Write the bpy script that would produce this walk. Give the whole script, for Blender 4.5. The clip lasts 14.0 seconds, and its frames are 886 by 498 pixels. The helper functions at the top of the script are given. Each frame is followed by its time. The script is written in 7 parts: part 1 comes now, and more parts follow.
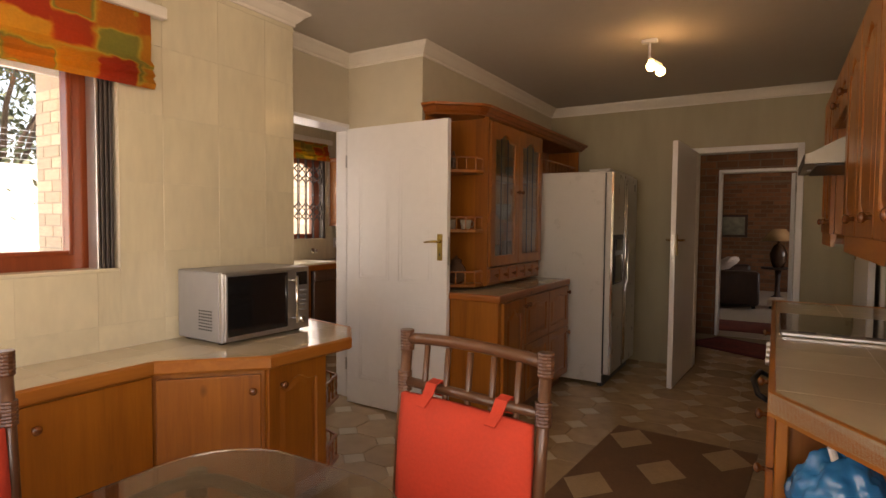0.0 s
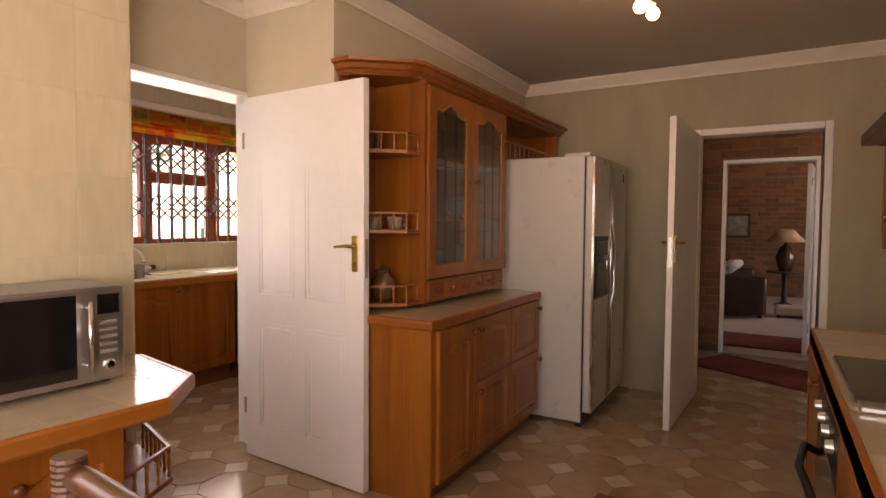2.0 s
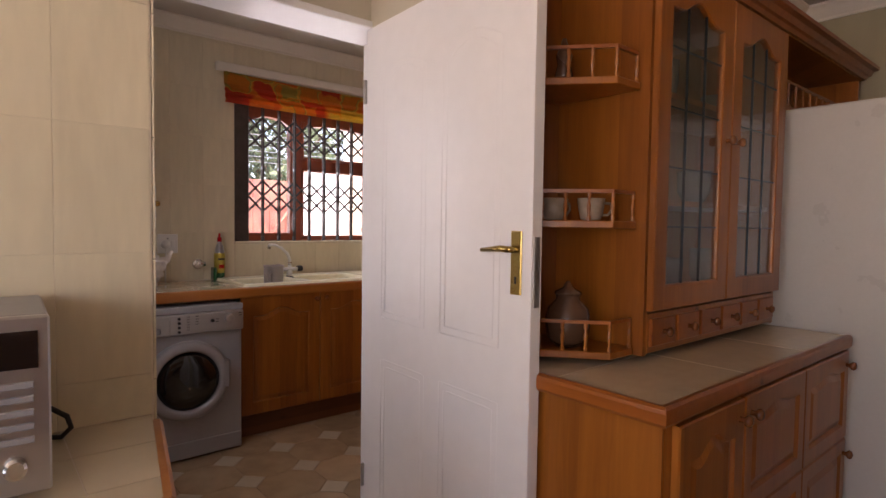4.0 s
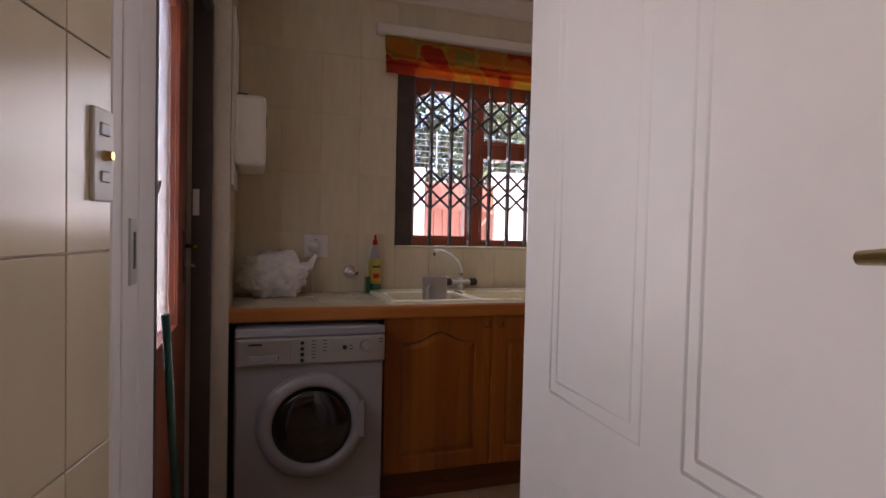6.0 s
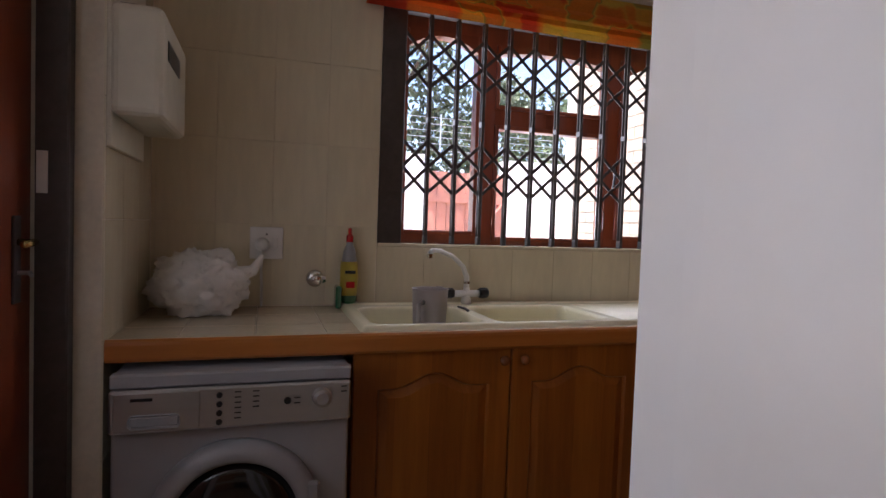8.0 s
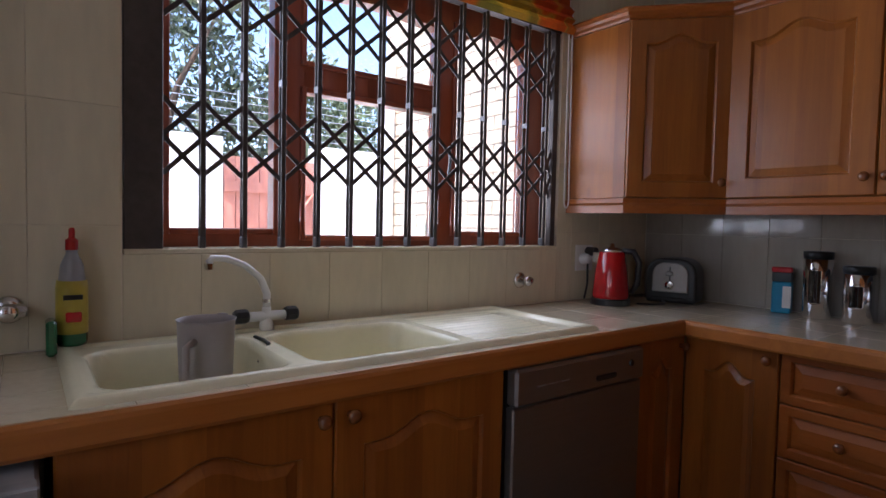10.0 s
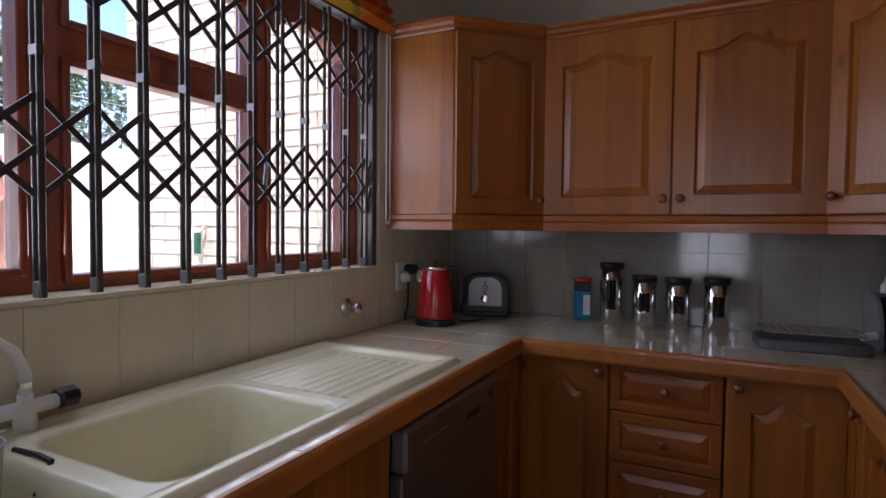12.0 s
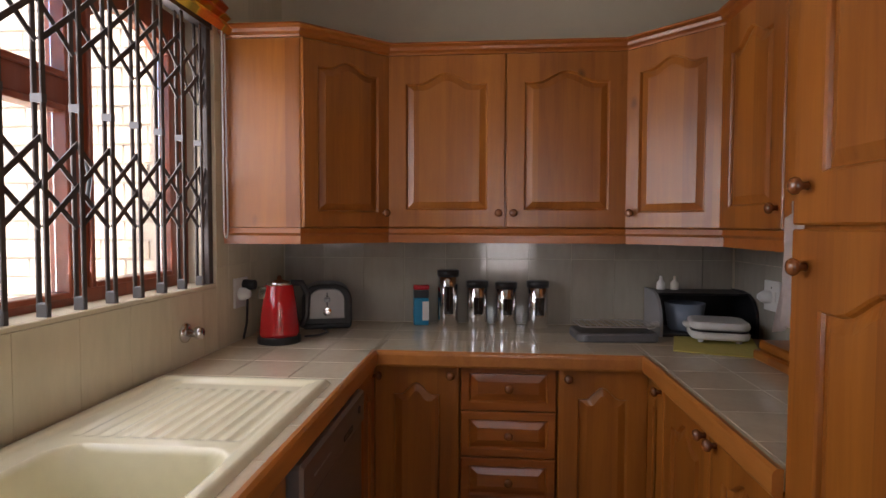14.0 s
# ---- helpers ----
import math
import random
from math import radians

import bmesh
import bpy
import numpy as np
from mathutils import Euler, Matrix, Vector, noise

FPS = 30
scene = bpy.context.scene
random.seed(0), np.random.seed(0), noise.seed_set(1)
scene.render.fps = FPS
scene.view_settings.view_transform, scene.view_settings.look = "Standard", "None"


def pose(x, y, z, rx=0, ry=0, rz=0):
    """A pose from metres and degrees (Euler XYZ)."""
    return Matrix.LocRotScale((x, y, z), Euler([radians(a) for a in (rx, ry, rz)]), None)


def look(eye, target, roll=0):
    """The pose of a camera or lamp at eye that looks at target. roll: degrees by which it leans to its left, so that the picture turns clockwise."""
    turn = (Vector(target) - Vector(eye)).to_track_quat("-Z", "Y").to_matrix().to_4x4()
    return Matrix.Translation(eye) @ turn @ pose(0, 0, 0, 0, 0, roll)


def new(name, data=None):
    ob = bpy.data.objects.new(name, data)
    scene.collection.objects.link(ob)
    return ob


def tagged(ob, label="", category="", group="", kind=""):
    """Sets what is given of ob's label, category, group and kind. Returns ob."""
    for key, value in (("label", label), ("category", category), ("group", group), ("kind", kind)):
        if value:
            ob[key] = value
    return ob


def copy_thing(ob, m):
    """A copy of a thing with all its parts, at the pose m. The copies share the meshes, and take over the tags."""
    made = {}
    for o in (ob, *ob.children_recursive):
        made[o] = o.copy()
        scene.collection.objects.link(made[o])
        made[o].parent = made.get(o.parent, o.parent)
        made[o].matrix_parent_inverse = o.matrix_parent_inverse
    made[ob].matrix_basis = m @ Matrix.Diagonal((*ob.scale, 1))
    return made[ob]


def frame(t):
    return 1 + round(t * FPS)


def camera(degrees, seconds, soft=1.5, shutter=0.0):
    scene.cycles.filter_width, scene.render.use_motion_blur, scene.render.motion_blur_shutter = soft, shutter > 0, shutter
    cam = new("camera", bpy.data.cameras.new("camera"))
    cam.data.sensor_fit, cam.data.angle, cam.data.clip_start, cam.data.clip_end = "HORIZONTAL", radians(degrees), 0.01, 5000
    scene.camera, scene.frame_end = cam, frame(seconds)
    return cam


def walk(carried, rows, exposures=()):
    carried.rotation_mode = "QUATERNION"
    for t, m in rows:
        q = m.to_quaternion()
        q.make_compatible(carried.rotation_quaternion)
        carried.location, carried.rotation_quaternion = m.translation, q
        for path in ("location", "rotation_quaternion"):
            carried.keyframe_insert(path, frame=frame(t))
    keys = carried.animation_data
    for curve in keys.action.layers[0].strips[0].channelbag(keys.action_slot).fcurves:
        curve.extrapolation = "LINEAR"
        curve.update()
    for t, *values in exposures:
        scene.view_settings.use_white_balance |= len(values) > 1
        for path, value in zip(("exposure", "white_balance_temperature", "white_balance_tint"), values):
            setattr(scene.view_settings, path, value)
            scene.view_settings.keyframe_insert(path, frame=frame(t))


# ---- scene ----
cam = camera(76.9, 14.0)
PATH = [
    (0, (-0.118, 0.179, 1.345), (-1.139, 1.896, 1.254), 0.5),
    (0.5, (-0.154, 0.406, 1.346), (-1.135, 2.147, 1.256), 0.4),
    (1, (-0.194, 0.65, 1.346), (-1.166, 2.396, 1.255), 0.4),
    (1.5, (-0.221, 0.928, 1.342), (-1.195, 2.672, 1.251), 0.4),
    (2, (-0.275, 1.212, 1.334), (-1.287, 2.935, 1.246), 0.4),
    (2.5, (-0.408, 1.471, 1.33), (-1.521, 3.131, 1.244), 0.5),
    (3, (-0.592, 1.726, 1.32), (-1.844, 3.284, 1.238), 0.6),
    (3.5, (-0.814, 1.98, 1.31), (-2.196, 3.423, 1.225), 0.7),
    (4, (-0.984, 2.202, 1.29), (-2.513, 3.487, 1.202), 0.8),
    (4.2, (-1.066, 2.306, 1.28), (-2.636, 3.542, 1.196), 0.8),
    (6.3, (-1.926, 2.874, 1.226), (-3.837, 3.461, 1.162), 1.7),
    (6.5, (-2.011, 2.891, 1.221), (-3.924, 3.47, 1.155), 1.9),
    (7, (-2.225, 2.963, 1.215), (-4.144, 3.523, 1.149), 2.0),
    (7.2, (-2.289, 2.989, 1.217), (-4.21, 3.541, 1.149), 2.1),
    (9.3, (-2.956, 3.314, 1.235), (-4.727, 4.238, 1.136), 1.5),
    (9.5, (-2.987, 3.33, 1.233), (-4.722, 4.32, 1.135), 1.4),
    (10, (-3.088, 3.341, 1.241), (-4.685, 4.542, 1.152), 1.3),
    (10.5, (-3.218, 3.333, 1.269), (-4.625, 4.752, 1.184), 1.1),
    (11, (-3.362, 3.336, 1.29), (-4.583, 4.918, 1.205), 0.9),
    (11.5, (-3.45, 3.332, 1.304), (-4.497, 5.035, 1.228), 0.8),
    (12, (-3.536, 3.323, 1.309), (-4.422, 5.115, 1.235), 0.6),
    (12.5, (-3.607, 3.313, 1.322), (-4.318, 5.181, 1.245), 0.5),
    (13, (-3.669, 3.291, 1.342), (-4.202, 5.217, 1.265), 0.4),
    (13.5, (-3.714, 3.267, 1.355), (-4.071, 5.234, 1.278), 0.2),
    (14, (-3.756, 3.243, 1.374), (-3.927, 5.234, 1.291), 0.2),
]
EXPOSURES = [
    (0, 1.82, 8600, 23), (1, 2.12, 8900, 26), (2, 2.5, 8300, 29), (4, 2.2, 6800, 28), (6.5, 1.72, 6400, 27),
    (7.2, 1.66, 6300, 25), (9.5, 1.78, 5700, 19), (11.5, 1.45, 5600, 20), (13, 1.72, 5900, 20), (14, 2.15, 6700, 20),
]
walk(cam, [(t, look(eye, target, roll)) for t, eye, target, roll in PATH], EXPOSURES)

# ---- light ----
world = bpy.data.worlds.new("world")
scene.world = world
world.use_nodes = True
wn = world.node_tree.nodes
sky = wn.new("ShaderNodeTexSky")
sky.sky_type = "NISHITA"
sky.sun_disc = False
sky.sun_elevation, sky.sun_rotation = radians(62), radians(70)
world.node_tree.links.new(sky.outputs[0], wn["Background"].inputs[0])
wn["Background"].inputs[1].default_value = 0.15


def lamp(name, kind, energy, color, m, **settings):
    data = bpy.data.lights.new(name, kind)
    data.energy, data.color = energy, color
    for key, value in settings.items():
        if key == "size":
            data.shape, data.size, data.size_y = "RECTANGLE", value[0], value[1]
        elif key == "angle":
            data.angle = radians(value)
        elif key == "radius":
            data.shadow_soft_size = value
    ob = new(name, data)
    ob.matrix_world = m
    return ob


# high sun from the north-west, over the yard outside
lamp("sun", "SUN", 5.0, (1.0, 0.95, 0.86), look((-4, 1.0, 9), (-6.2, 3.2, 0)), angle=0.5)
# daylight that comes in by the windows
lamp("daylight_lamp", "AREA", 5.2, (0.92, 0.96, 1.0), look((-4.865, 4.4, 1.64), (0, 4.4, 1.4)), size=(1.55, 0.8))
lamp("daylight_lamp", "AREA", 1.5, (0.98, 0.99, 1.0), look((-2.655, 0.6, 1.62), (0, 0.6, 1.35)), size=(1.5, 0.75))
# south and east windows are unseen, added to light the door and tiled wall
lamp("daylight_lamp", "AREA", 4.2, (1.0, 0.95, 0.9), look((-1.5, -1.53, 1.4), (-1.8, 3, 1.25)), size=(1.7, 1.6))
lamp("daylight_lamp", "AREA", 8.0, (1.0, 0.95, 0.9), look((0.62, -0.35, 1.5), (-2.5, 1.8, 1.3)), size=(1.7, 1.1))
lamp("daylight_lamp", "AREA", 0.9, (0.93, 0.97, 1.0), look((-3.58, 2.515, 1.43), (-3.58, 4, 1.43)), size=(0.55, 1.05))
lamp("daylight_lamp", "AREA", 2.2, (1.0, 0.96, 0.9), look((2.93, 11.0, 1.5), (0, 11.6, 1.0)), size=(1.8, 1.3))

# ---- materials ----
def material(name, color, rough=0.5, metal=0.0, spec=0.5, coat=0.0, bump=0.0, scale=20.0, vary=0.12, stretch=(1, 1, 1), spots=0.0, emit=None, alpha=None, trans=0.0, island=0.0):
    m = bpy.data.materials.new(name)
    m.use_nodes = True
    nt = m.node_tree
    b = nt.nodes["Principled BSDF"]
    b.inputs["Roughness"].default_value = rough
    b.inputs["Metallic"].default_value = metal
    b.inputs["Specular IOR Level"].default_value = spec
    b.inputs["Coat Weight"].default_value = coat
    b.inputs["Coat Roughness"].default_value = 0.12
    b.inputs["Base Color"].default_value = (*color, 1)
    if trans:
        b.inputs["Transmission Weight"].default_value = trans
    if emit:
        b.inputs["Emission Color"].default_value = (*emit[:3], 1)
        b.inputs["Emission Strength"].default_value = emit[3]
    if vary or bump:
        tc = nt.nodes.new("ShaderNodeTexCoord")
        mp = nt.nodes.new("ShaderNodeMapping")
        mp.inputs["Scale"].default_value = stretch
        info = nt.nodes.new("ShaderNodeObjectInfo")
        add = nt.nodes.new("ShaderNodeVectorMath")
        add.operation = "ADD"
        mul = nt.nodes.new("ShaderNodeMath")
        mul.operation = "MULTIPLY"
        mul.inputs[1].default_value = 37.0
        L = nt.links.new
        L(info.outputs["Random"], mul.inputs[0])
        L(tc.outputs["Object"], mp.inputs["Vector"])
        L(mp.outputs[0], add.inputs[0])
        L(mul.outputs[0], add.inputs[1])
        fine = nt.nodes.new("ShaderNodeTexNoise")
        fine.inputs["Scale"].default_value = scale
        fine.inputs["Detail"].default_value = 6
        L(add.outputs[0], fine.inputs["Vector"])
        big = nt.nodes.new("ShaderNodeTexNoise")
        big.inputs["Scale"].default_value = scale * 0.12
        big.inputs["Detail"].default_value = 3
        L(add.outputs[0], big.inputs["Vector"])
        mix = nt.nodes.new("ShaderNodeMix")
        mix.data_type = "FLOAT"
        mix.inputs[0].default_value = 0.5
        L(fine.outputs["Fac"], mix.inputs[2])
        L(big.outputs["Fac"], mix.inputs[3])
        ramp = nt.nodes.new("ShaderNodeMapRange")
        ramp.inputs["From Min"].default_value, ramp.inputs["From Max"].default_value = 0.3, 0.7
        ramp.inputs["To Min"].default_value, ramp.inputs["To Max"].default_value = 1 - vary, 1 + vary
        L(mix.outputs[0], ramp.inputs["Value"])
        last = ramp.outputs[0]
        if island:
            r2 = nt.nodes.new("ShaderNodeMapRange")
            r2.inputs["To Min"].default_value, r2.inputs["To Max"].default_value = 1 - island, 1 + island
            L(info.outputs["Random"], r2.inputs["Value"])
            geo = nt.nodes.new("ShaderNodeNewGeometry")
            r3 = nt.nodes.new("ShaderNodeMapRange")
            r3.inputs["To Min"].default_value, r3.inputs["To Max"].default_value = 1 - island, 1 + island
            L(geo.outputs["Random Per Island"], r3.inputs["Value"])
            m1 = nt.nodes.new("ShaderNodeMath")
            m1.operation = "MULTIPLY"
            L(r2.outputs[0], m1.inputs[0])
            L(r3.outputs[0], m1.inputs[1])
            m2 = nt.nodes.new("ShaderNodeMath")
            m2.operation = "MULTIPLY"
            L(m1.outputs[0], m2.inputs[0])
            L(last, m2.inputs[1])
            last = m2.outputs[0]
        sc = nt.nodes.new("ShaderNodeVectorMath")
        sc.operation = "SCALE"
        sc.inputs[0].default_value = color
        L(last, sc.inputs["Scale"])
        L(sc.outputs[0], b.inputs["Base Color"])
        rr = nt.nodes.new("ShaderNodeMapRange")
        rr.inputs["To Min"].default_value, rr.inputs["To Max"].default_value = max(0.02, rough - 0.08), min(1, rough + 0.08)
        L(big.outputs["Fac"], rr.inputs["Value"])
        L(rr.outputs[0], b.inputs["Roughness"])
        if bump:
            bp = nt.nodes.new("ShaderNodeBump")
            bp.inputs["Strength"].default_value = bump
            bp.inputs["Distance"].default_value = 0.004
            L(fine.outputs["Fac"], bp.inputs["Height"])
            L(bp.outputs[0], b.inputs["Normal"])
    return m


def wood_material(name, dark, light, rough=0.34, board=0.11, coat=0.14, axis="Z"):
    """Varnished softwood: long wavy grain along one axis, glued boards of slightly different tone, a few knots."""
    m = bpy.data.materials.new(name)
    m.use_nodes = True
    nt = m.node_tree
    b = nt.nodes["Principled BSDF"]
    L = nt.links.new
    tc = nt.nodes.new("ShaderNodeTexCoord")
    info = nt.nodes.new("ShaderNodeObjectInfo")
    off = nt.nodes.new("ShaderNodeMath")
    off.operation = "MULTIPLY"
    off.inputs[1].default_value = 23.0
    L(info.outputs["Random"], off.inputs[0])
    add = nt.nodes.new("ShaderNodeVectorMath")
    add.operation = "ADD"
    L(tc.outputs["Object"], add.inputs[0])
    L(off.outputs[0], add.inputs[1])
    mp = nt.nodes.new("ShaderNodeMapping")
    mp.inputs["Scale"].default_value = (1, 1, 0.07) if axis == "Z" else ((0.07, 1, 1) if axis == "X" else (1, 0.07, 1))
    L(add.outputs[0], mp.inputs["Vector"])
    grain = nt.nodes.new("ShaderNodeTexNoise")
    grain.inputs["Scale"].default_value = 60
    grain.inputs["Detail"].default_value = 5
    grain.inputs["Distortion"].default_value = 1.2
    L(mp.outputs[0], grain.inputs["Vector"])
    broad = nt.nodes.new("ShaderNodeTexNoise")
    broad.inputs["Scale"].default_value = 9
    broad.inputs["Detail"].default_value = 2
    broad.inputs["Distortion"].default_value = 2.0
    L(mp.outputs[0], broad.inputs["Vector"])
    # boards
    sep = nt.nodes.new("ShaderNodeSeparateXYZ")
    L(tc.outputs["Object"], sep.inputs[0])
    sm = nt.nodes.new("ShaderNodeMath")
    sm.operation = "ADD"
    if axis == "Z":
        L(sep.outputs["X"], sm.inputs[0])
        L(sep.outputs["Y"], sm.inputs[1])
    else:
        L(sep.outputs["Z"], sm.inputs[0])
    dv = nt.nodes.new("ShaderNodeMath")
    dv.operation = "DIVIDE"
    dv.inputs[1].default_value = board
    L(sm.outputs[0], dv.inputs[0])
    fl = nt.nodes.new("ShaderNodeMath")
    fl.operation = "FLOOR"
    L(dv.outputs[0], fl.inputs[0])
    ad2 = nt.nodes.new("ShaderNodeMath")
    L(fl.outputs[0], ad2.inputs[0])
    L(off.outputs[0], ad2.inputs[1])
    wh = nt.nodes.new("ShaderNodeTexWhiteNoise")
    wh.noise_dimensions = "1D"
    L(ad2.outputs[0], wh.inputs["W"])
    f1 = nt.nodes.new("ShaderNodeMath")
    f1.operation = "MULTIPLY_ADD"
    f1.inputs[1].default_value = 0.24
    L(grain.outputs["Fac"], f1.inputs[0])
    f2 = nt.nodes.new("ShaderNodeMath")
    f2.operation = "MULTIPLY_ADD"
    f2.inputs[1].default_value = 0.35
    f2.inputs[2].default_value = 0.14
    L(broad.outputs["Fac"], f2.inputs[0])
    L(f2.outputs[0], f1.inputs[2])
    f3 = nt.nodes.new("ShaderNodeMath")
    f3.operation = "MULTIPLY_ADD"
    f3.inputs[1].default_value = 0.22
    L(wh.outputs["Value"], f3.inputs[0])
    L(f1.outputs[0], f3.inputs[2])
    ramp = nt.nodes.new("ShaderNodeValToRGB")
    ramp.color_ramp.elements[0].position, ramp.color_ramp.elements[0].color = 0.28, (*dark, 1)
    ramp.color_ramp.elements[1].position, ramp.color_ramp.elements[1].color = 0.78, (*light, 1)
    L(f3.outputs[0], ramp.inputs[0])
    # knots
    kmap = nt.nodes.new("ShaderNodeMapping")
    kmap.inputs["Scale"].default_value = (1, 1, 0.55) if axis == "Z" else (0.55, 1, 1)
    L(add.outputs[0], kmap.inputs["Vector"])
    vor = nt.nodes.new("ShaderNodeTexVoronoi")
    vor.inputs["Scale"].default_value = 4.5
    L(kmap.outputs[0], vor.inputs["Vector"])
    kr = nt.nodes.new("ShaderNodeMapRange")
    kr.inputs["From Min"].default_value, kr.inputs["From Max"].default_value = 0.03, 0.09
    kr.inputs["To Min"].default_value, kr.inputs["To Max"].default_value = 0.35, 1.0
    L(vor.outputs["Distance"], kr.inputs["Value"])
    sc = nt.nodes.new("ShaderNodeVectorMath")
    sc.operation = "SCALE"
    L(ramp.outputs[0], sc.inputs[0])
    L(kr.outputs[0], sc.inputs["Scale"])
    L(sc.outputs[0], b.inputs["Base Color"])
    b.inputs["Roughness"].default_value = rough
    b.inputs["Coat Weight"].default_value = coat
    b.inputs["Coat Roughness"].default_value = 0.18
    bp = nt.nodes.new("ShaderNodeBump")
    bp.inputs["Strength"].default_value = 0.12
    bp.inputs["Distance"].default_value = 0.002
    L(grain.outputs["Fac"], bp.inputs["Height"])
    L(bp.outputs[0], b.inputs["Normal"])
    return m


def glass_material(name, tint=(1, 1, 1), rough=0.0, bump=0.0):
    m = bpy.data.materials.new(name)
    m.use_nodes = True
    nt = m.node_tree
    b = nt.nodes["Principled BSDF"]
    b.inputs["Base Color"].default_value = (*tint, 1)
    b.inputs["Transmission Weight"].default_value = 1.0
    b.inputs["Roughness"].default_value = rough
    b.inputs["IOR"].default_value = 1.45
    if bump:
        v = nt.nodes.new("ShaderNodeTexVoronoi")
        v.inputs["Scale"].default_value = 160
        bp = nt.nodes.new("ShaderNodeBump")
        bp.inputs["Strength"].default_value = bump
        nt.links.new(v.outputs["Distance"], bp.inputs["Height"])
        nt.links.new(bp.outputs[0], b.inputs["Normal"])
    return m


WOOD = wood_material("varnished_wood", (0.165, 0.042, 0.005), (0.4, 0.135, 0.0175), coat=0.1)
WOOD_X = wood_material("varnished_wood_rail", (0.165, 0.036, 0.0045), (0.37, 0.11, 0.015), axis="X")
KNOB = wood_material("knob_wood", (0.1, 0.03, 0.01), (0.24, 0.08, 0.022), rough=0.25, coat=0.4)
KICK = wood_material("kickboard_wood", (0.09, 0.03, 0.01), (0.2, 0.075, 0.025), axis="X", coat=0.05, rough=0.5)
INSIDE = material("cabinet_inside", (0.22, 0.1, 0.03), 0.6, vary=0.1)
REDWOOD = wood_material("meranti", (0.16, 0.028, 0.01), (0.33, 0.075, 0.025), rough=0.35, coat=0.2)
WALL_TILE = material("wall_tile", (0.66, 0.59, 0.42), 0.2, vary=0.09, scale=7, stretch=(1, 1, 0.3), island=0.02, coat=0.2)
# glossy splashback tile, the shade under the wall cabinets put into its darker colour
SPLASH_SHADED = material("glazed_tile_shaded", (0.35, 0.32, 0.265), 0.08, vary=0.12, scale=7, stretch=(1, 1, 0.3), island=0.02, coat=0.3)
GROUT = material("grout", (0.66, 0.58, 0.45), 0.85, vary=0.1, scale=60)
PLASTER = material("painted_wall", (0.54, 0.48, 0.36), 0.75, vary=0.06, scale=9, bump=0.1)
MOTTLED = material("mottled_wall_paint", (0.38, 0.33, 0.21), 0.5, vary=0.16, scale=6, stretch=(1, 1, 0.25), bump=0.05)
CEILING = material("ceiling_paint", (0.52, 0.47, 0.4), 0.8, vary=0.03, scale=12)
CORNICE = material("cornice_paint", (0.74, 0.69, 0.6), 0.6, vary=0.03)
WHITE = material("white_gloss_paint", (0.8, 0.78, 0.76), 0.32, vary=0.03, scale=18, bump=0.02)
FLOOR_TILE = material("floor_tile", (0.42, 0.3, 0.175), 0.2, vary=0.25, scale=9, island=0.12, coat=0.25)
FLOOR_DOT = material("floor_dot", (0.54, 0.45, 0.32), 0.22, vary=0.08, scale=14, island=0.06, coat=0.2)
FLOOR_GROUT = material("floor_grout", (0.32, 0.235, 0.145), 0.9, vary=0.15, scale=50)
COUNTER_GROUT = material("counter_grout", (0.43, 0.355, 0.26), 0.7, vary=0.1, scale=60)
COUNTER_TILE = material("counter_tile", (0.56, 0.47, 0.335), 0.16, vary=0.09, scale=8, island=0.04, coat=0.3)
STEEL = material("brushed_steel", (0.5, 0.49, 0.48), 0.32, metal=0.9, vary=0.05, scale=60, stretch=(0.05, 1, 1))
CHROME = material("chrome", (0.75, 0.75, 0.76), 0.08, metal=1.0, vary=0.0)
BRASS = material("brass", (0.55, 0.4, 0.14), 0.25, metal=1.0, vary=0.12, scale=40)
BLACK = material("black_plastic", (0.012, 0.012, 0.013), 0.35, vary=0.1)
BLACKGLASS = material("black_glass", (0.01, 0.009, 0.009), 0.06, vary=0.0, coat=0.5)
GREYPAINT = material("silver_plastic", (0.33, 0.33, 0.34), 0.4, metal=0.25, vary=0.05)
WHITEPLASTIC = material("white_plastic", (0.7, 0.69, 0.66), 0.4, vary=0.03)
FRIDGE = material("fridge_enamel", (0.54, 0.52, 0.48), 0.3, vary=0.03, scale=80, bump=0.03)
GATE = material("gate_steel", (0.078, 0.064, 0.058), 0.5, metal=0.4, vary=0.25, scale=40)
SINK = material("sink_composite", (0.76, 0.71, 0.5), 0.22, vary=0.04, scale=30)
RED = material("red_fabric", (0.52, 0.045, 0.02), 0.85, vary=0.1, scale=90, bump=0.25)
CANE = material("cane", (0.1, 0.04, 0.018), 0.35, vary=0.35, scale=25, stretch=(1, 1, 0.3), coat=0.2)
GLASS = glass_material("clear_glass")
FROST = glass_material("pebbled_glass", rough=0.12, bump=0.9)
SMOKE = glass_material("table_glass", (0.55, 0.45, 0.36))
REDMETAL = material("red_enamel", (0.42, 0.008, 0.012), 0.12, vary=0.06, coat=0.6)
BRICK = material("house_brick", (0.22, 0.095, 0.045), 0.85, vary=0.25, scale=30, bump=0.4, island=0.25)
BRICK_PALE = material("pale_brick", (0.72, 0.61, 0.48), 0.85, vary=0.2, scale=30, bump=0.4, island=0.15)
MORTAR_DARK = material("sandy_brown_mortar", (0.2, 0.14, 0.095), 0.95, vary=0.15, scale=50, bump=0.3)
MORTAR = material("mortar", (0.5, 0.44, 0.36), 0.95, vary=0.12, scale=50, bump=0.3)
YARD = material("paving", (0.6, 0.55, 0.48), 0.9, vary=0.12, scale=4, bump=0.2)
YARDWALL = material("yard_wall", (0.84, 0.81, 0.76), 0.9, vary=0.06, scale=5, bump=0.15)
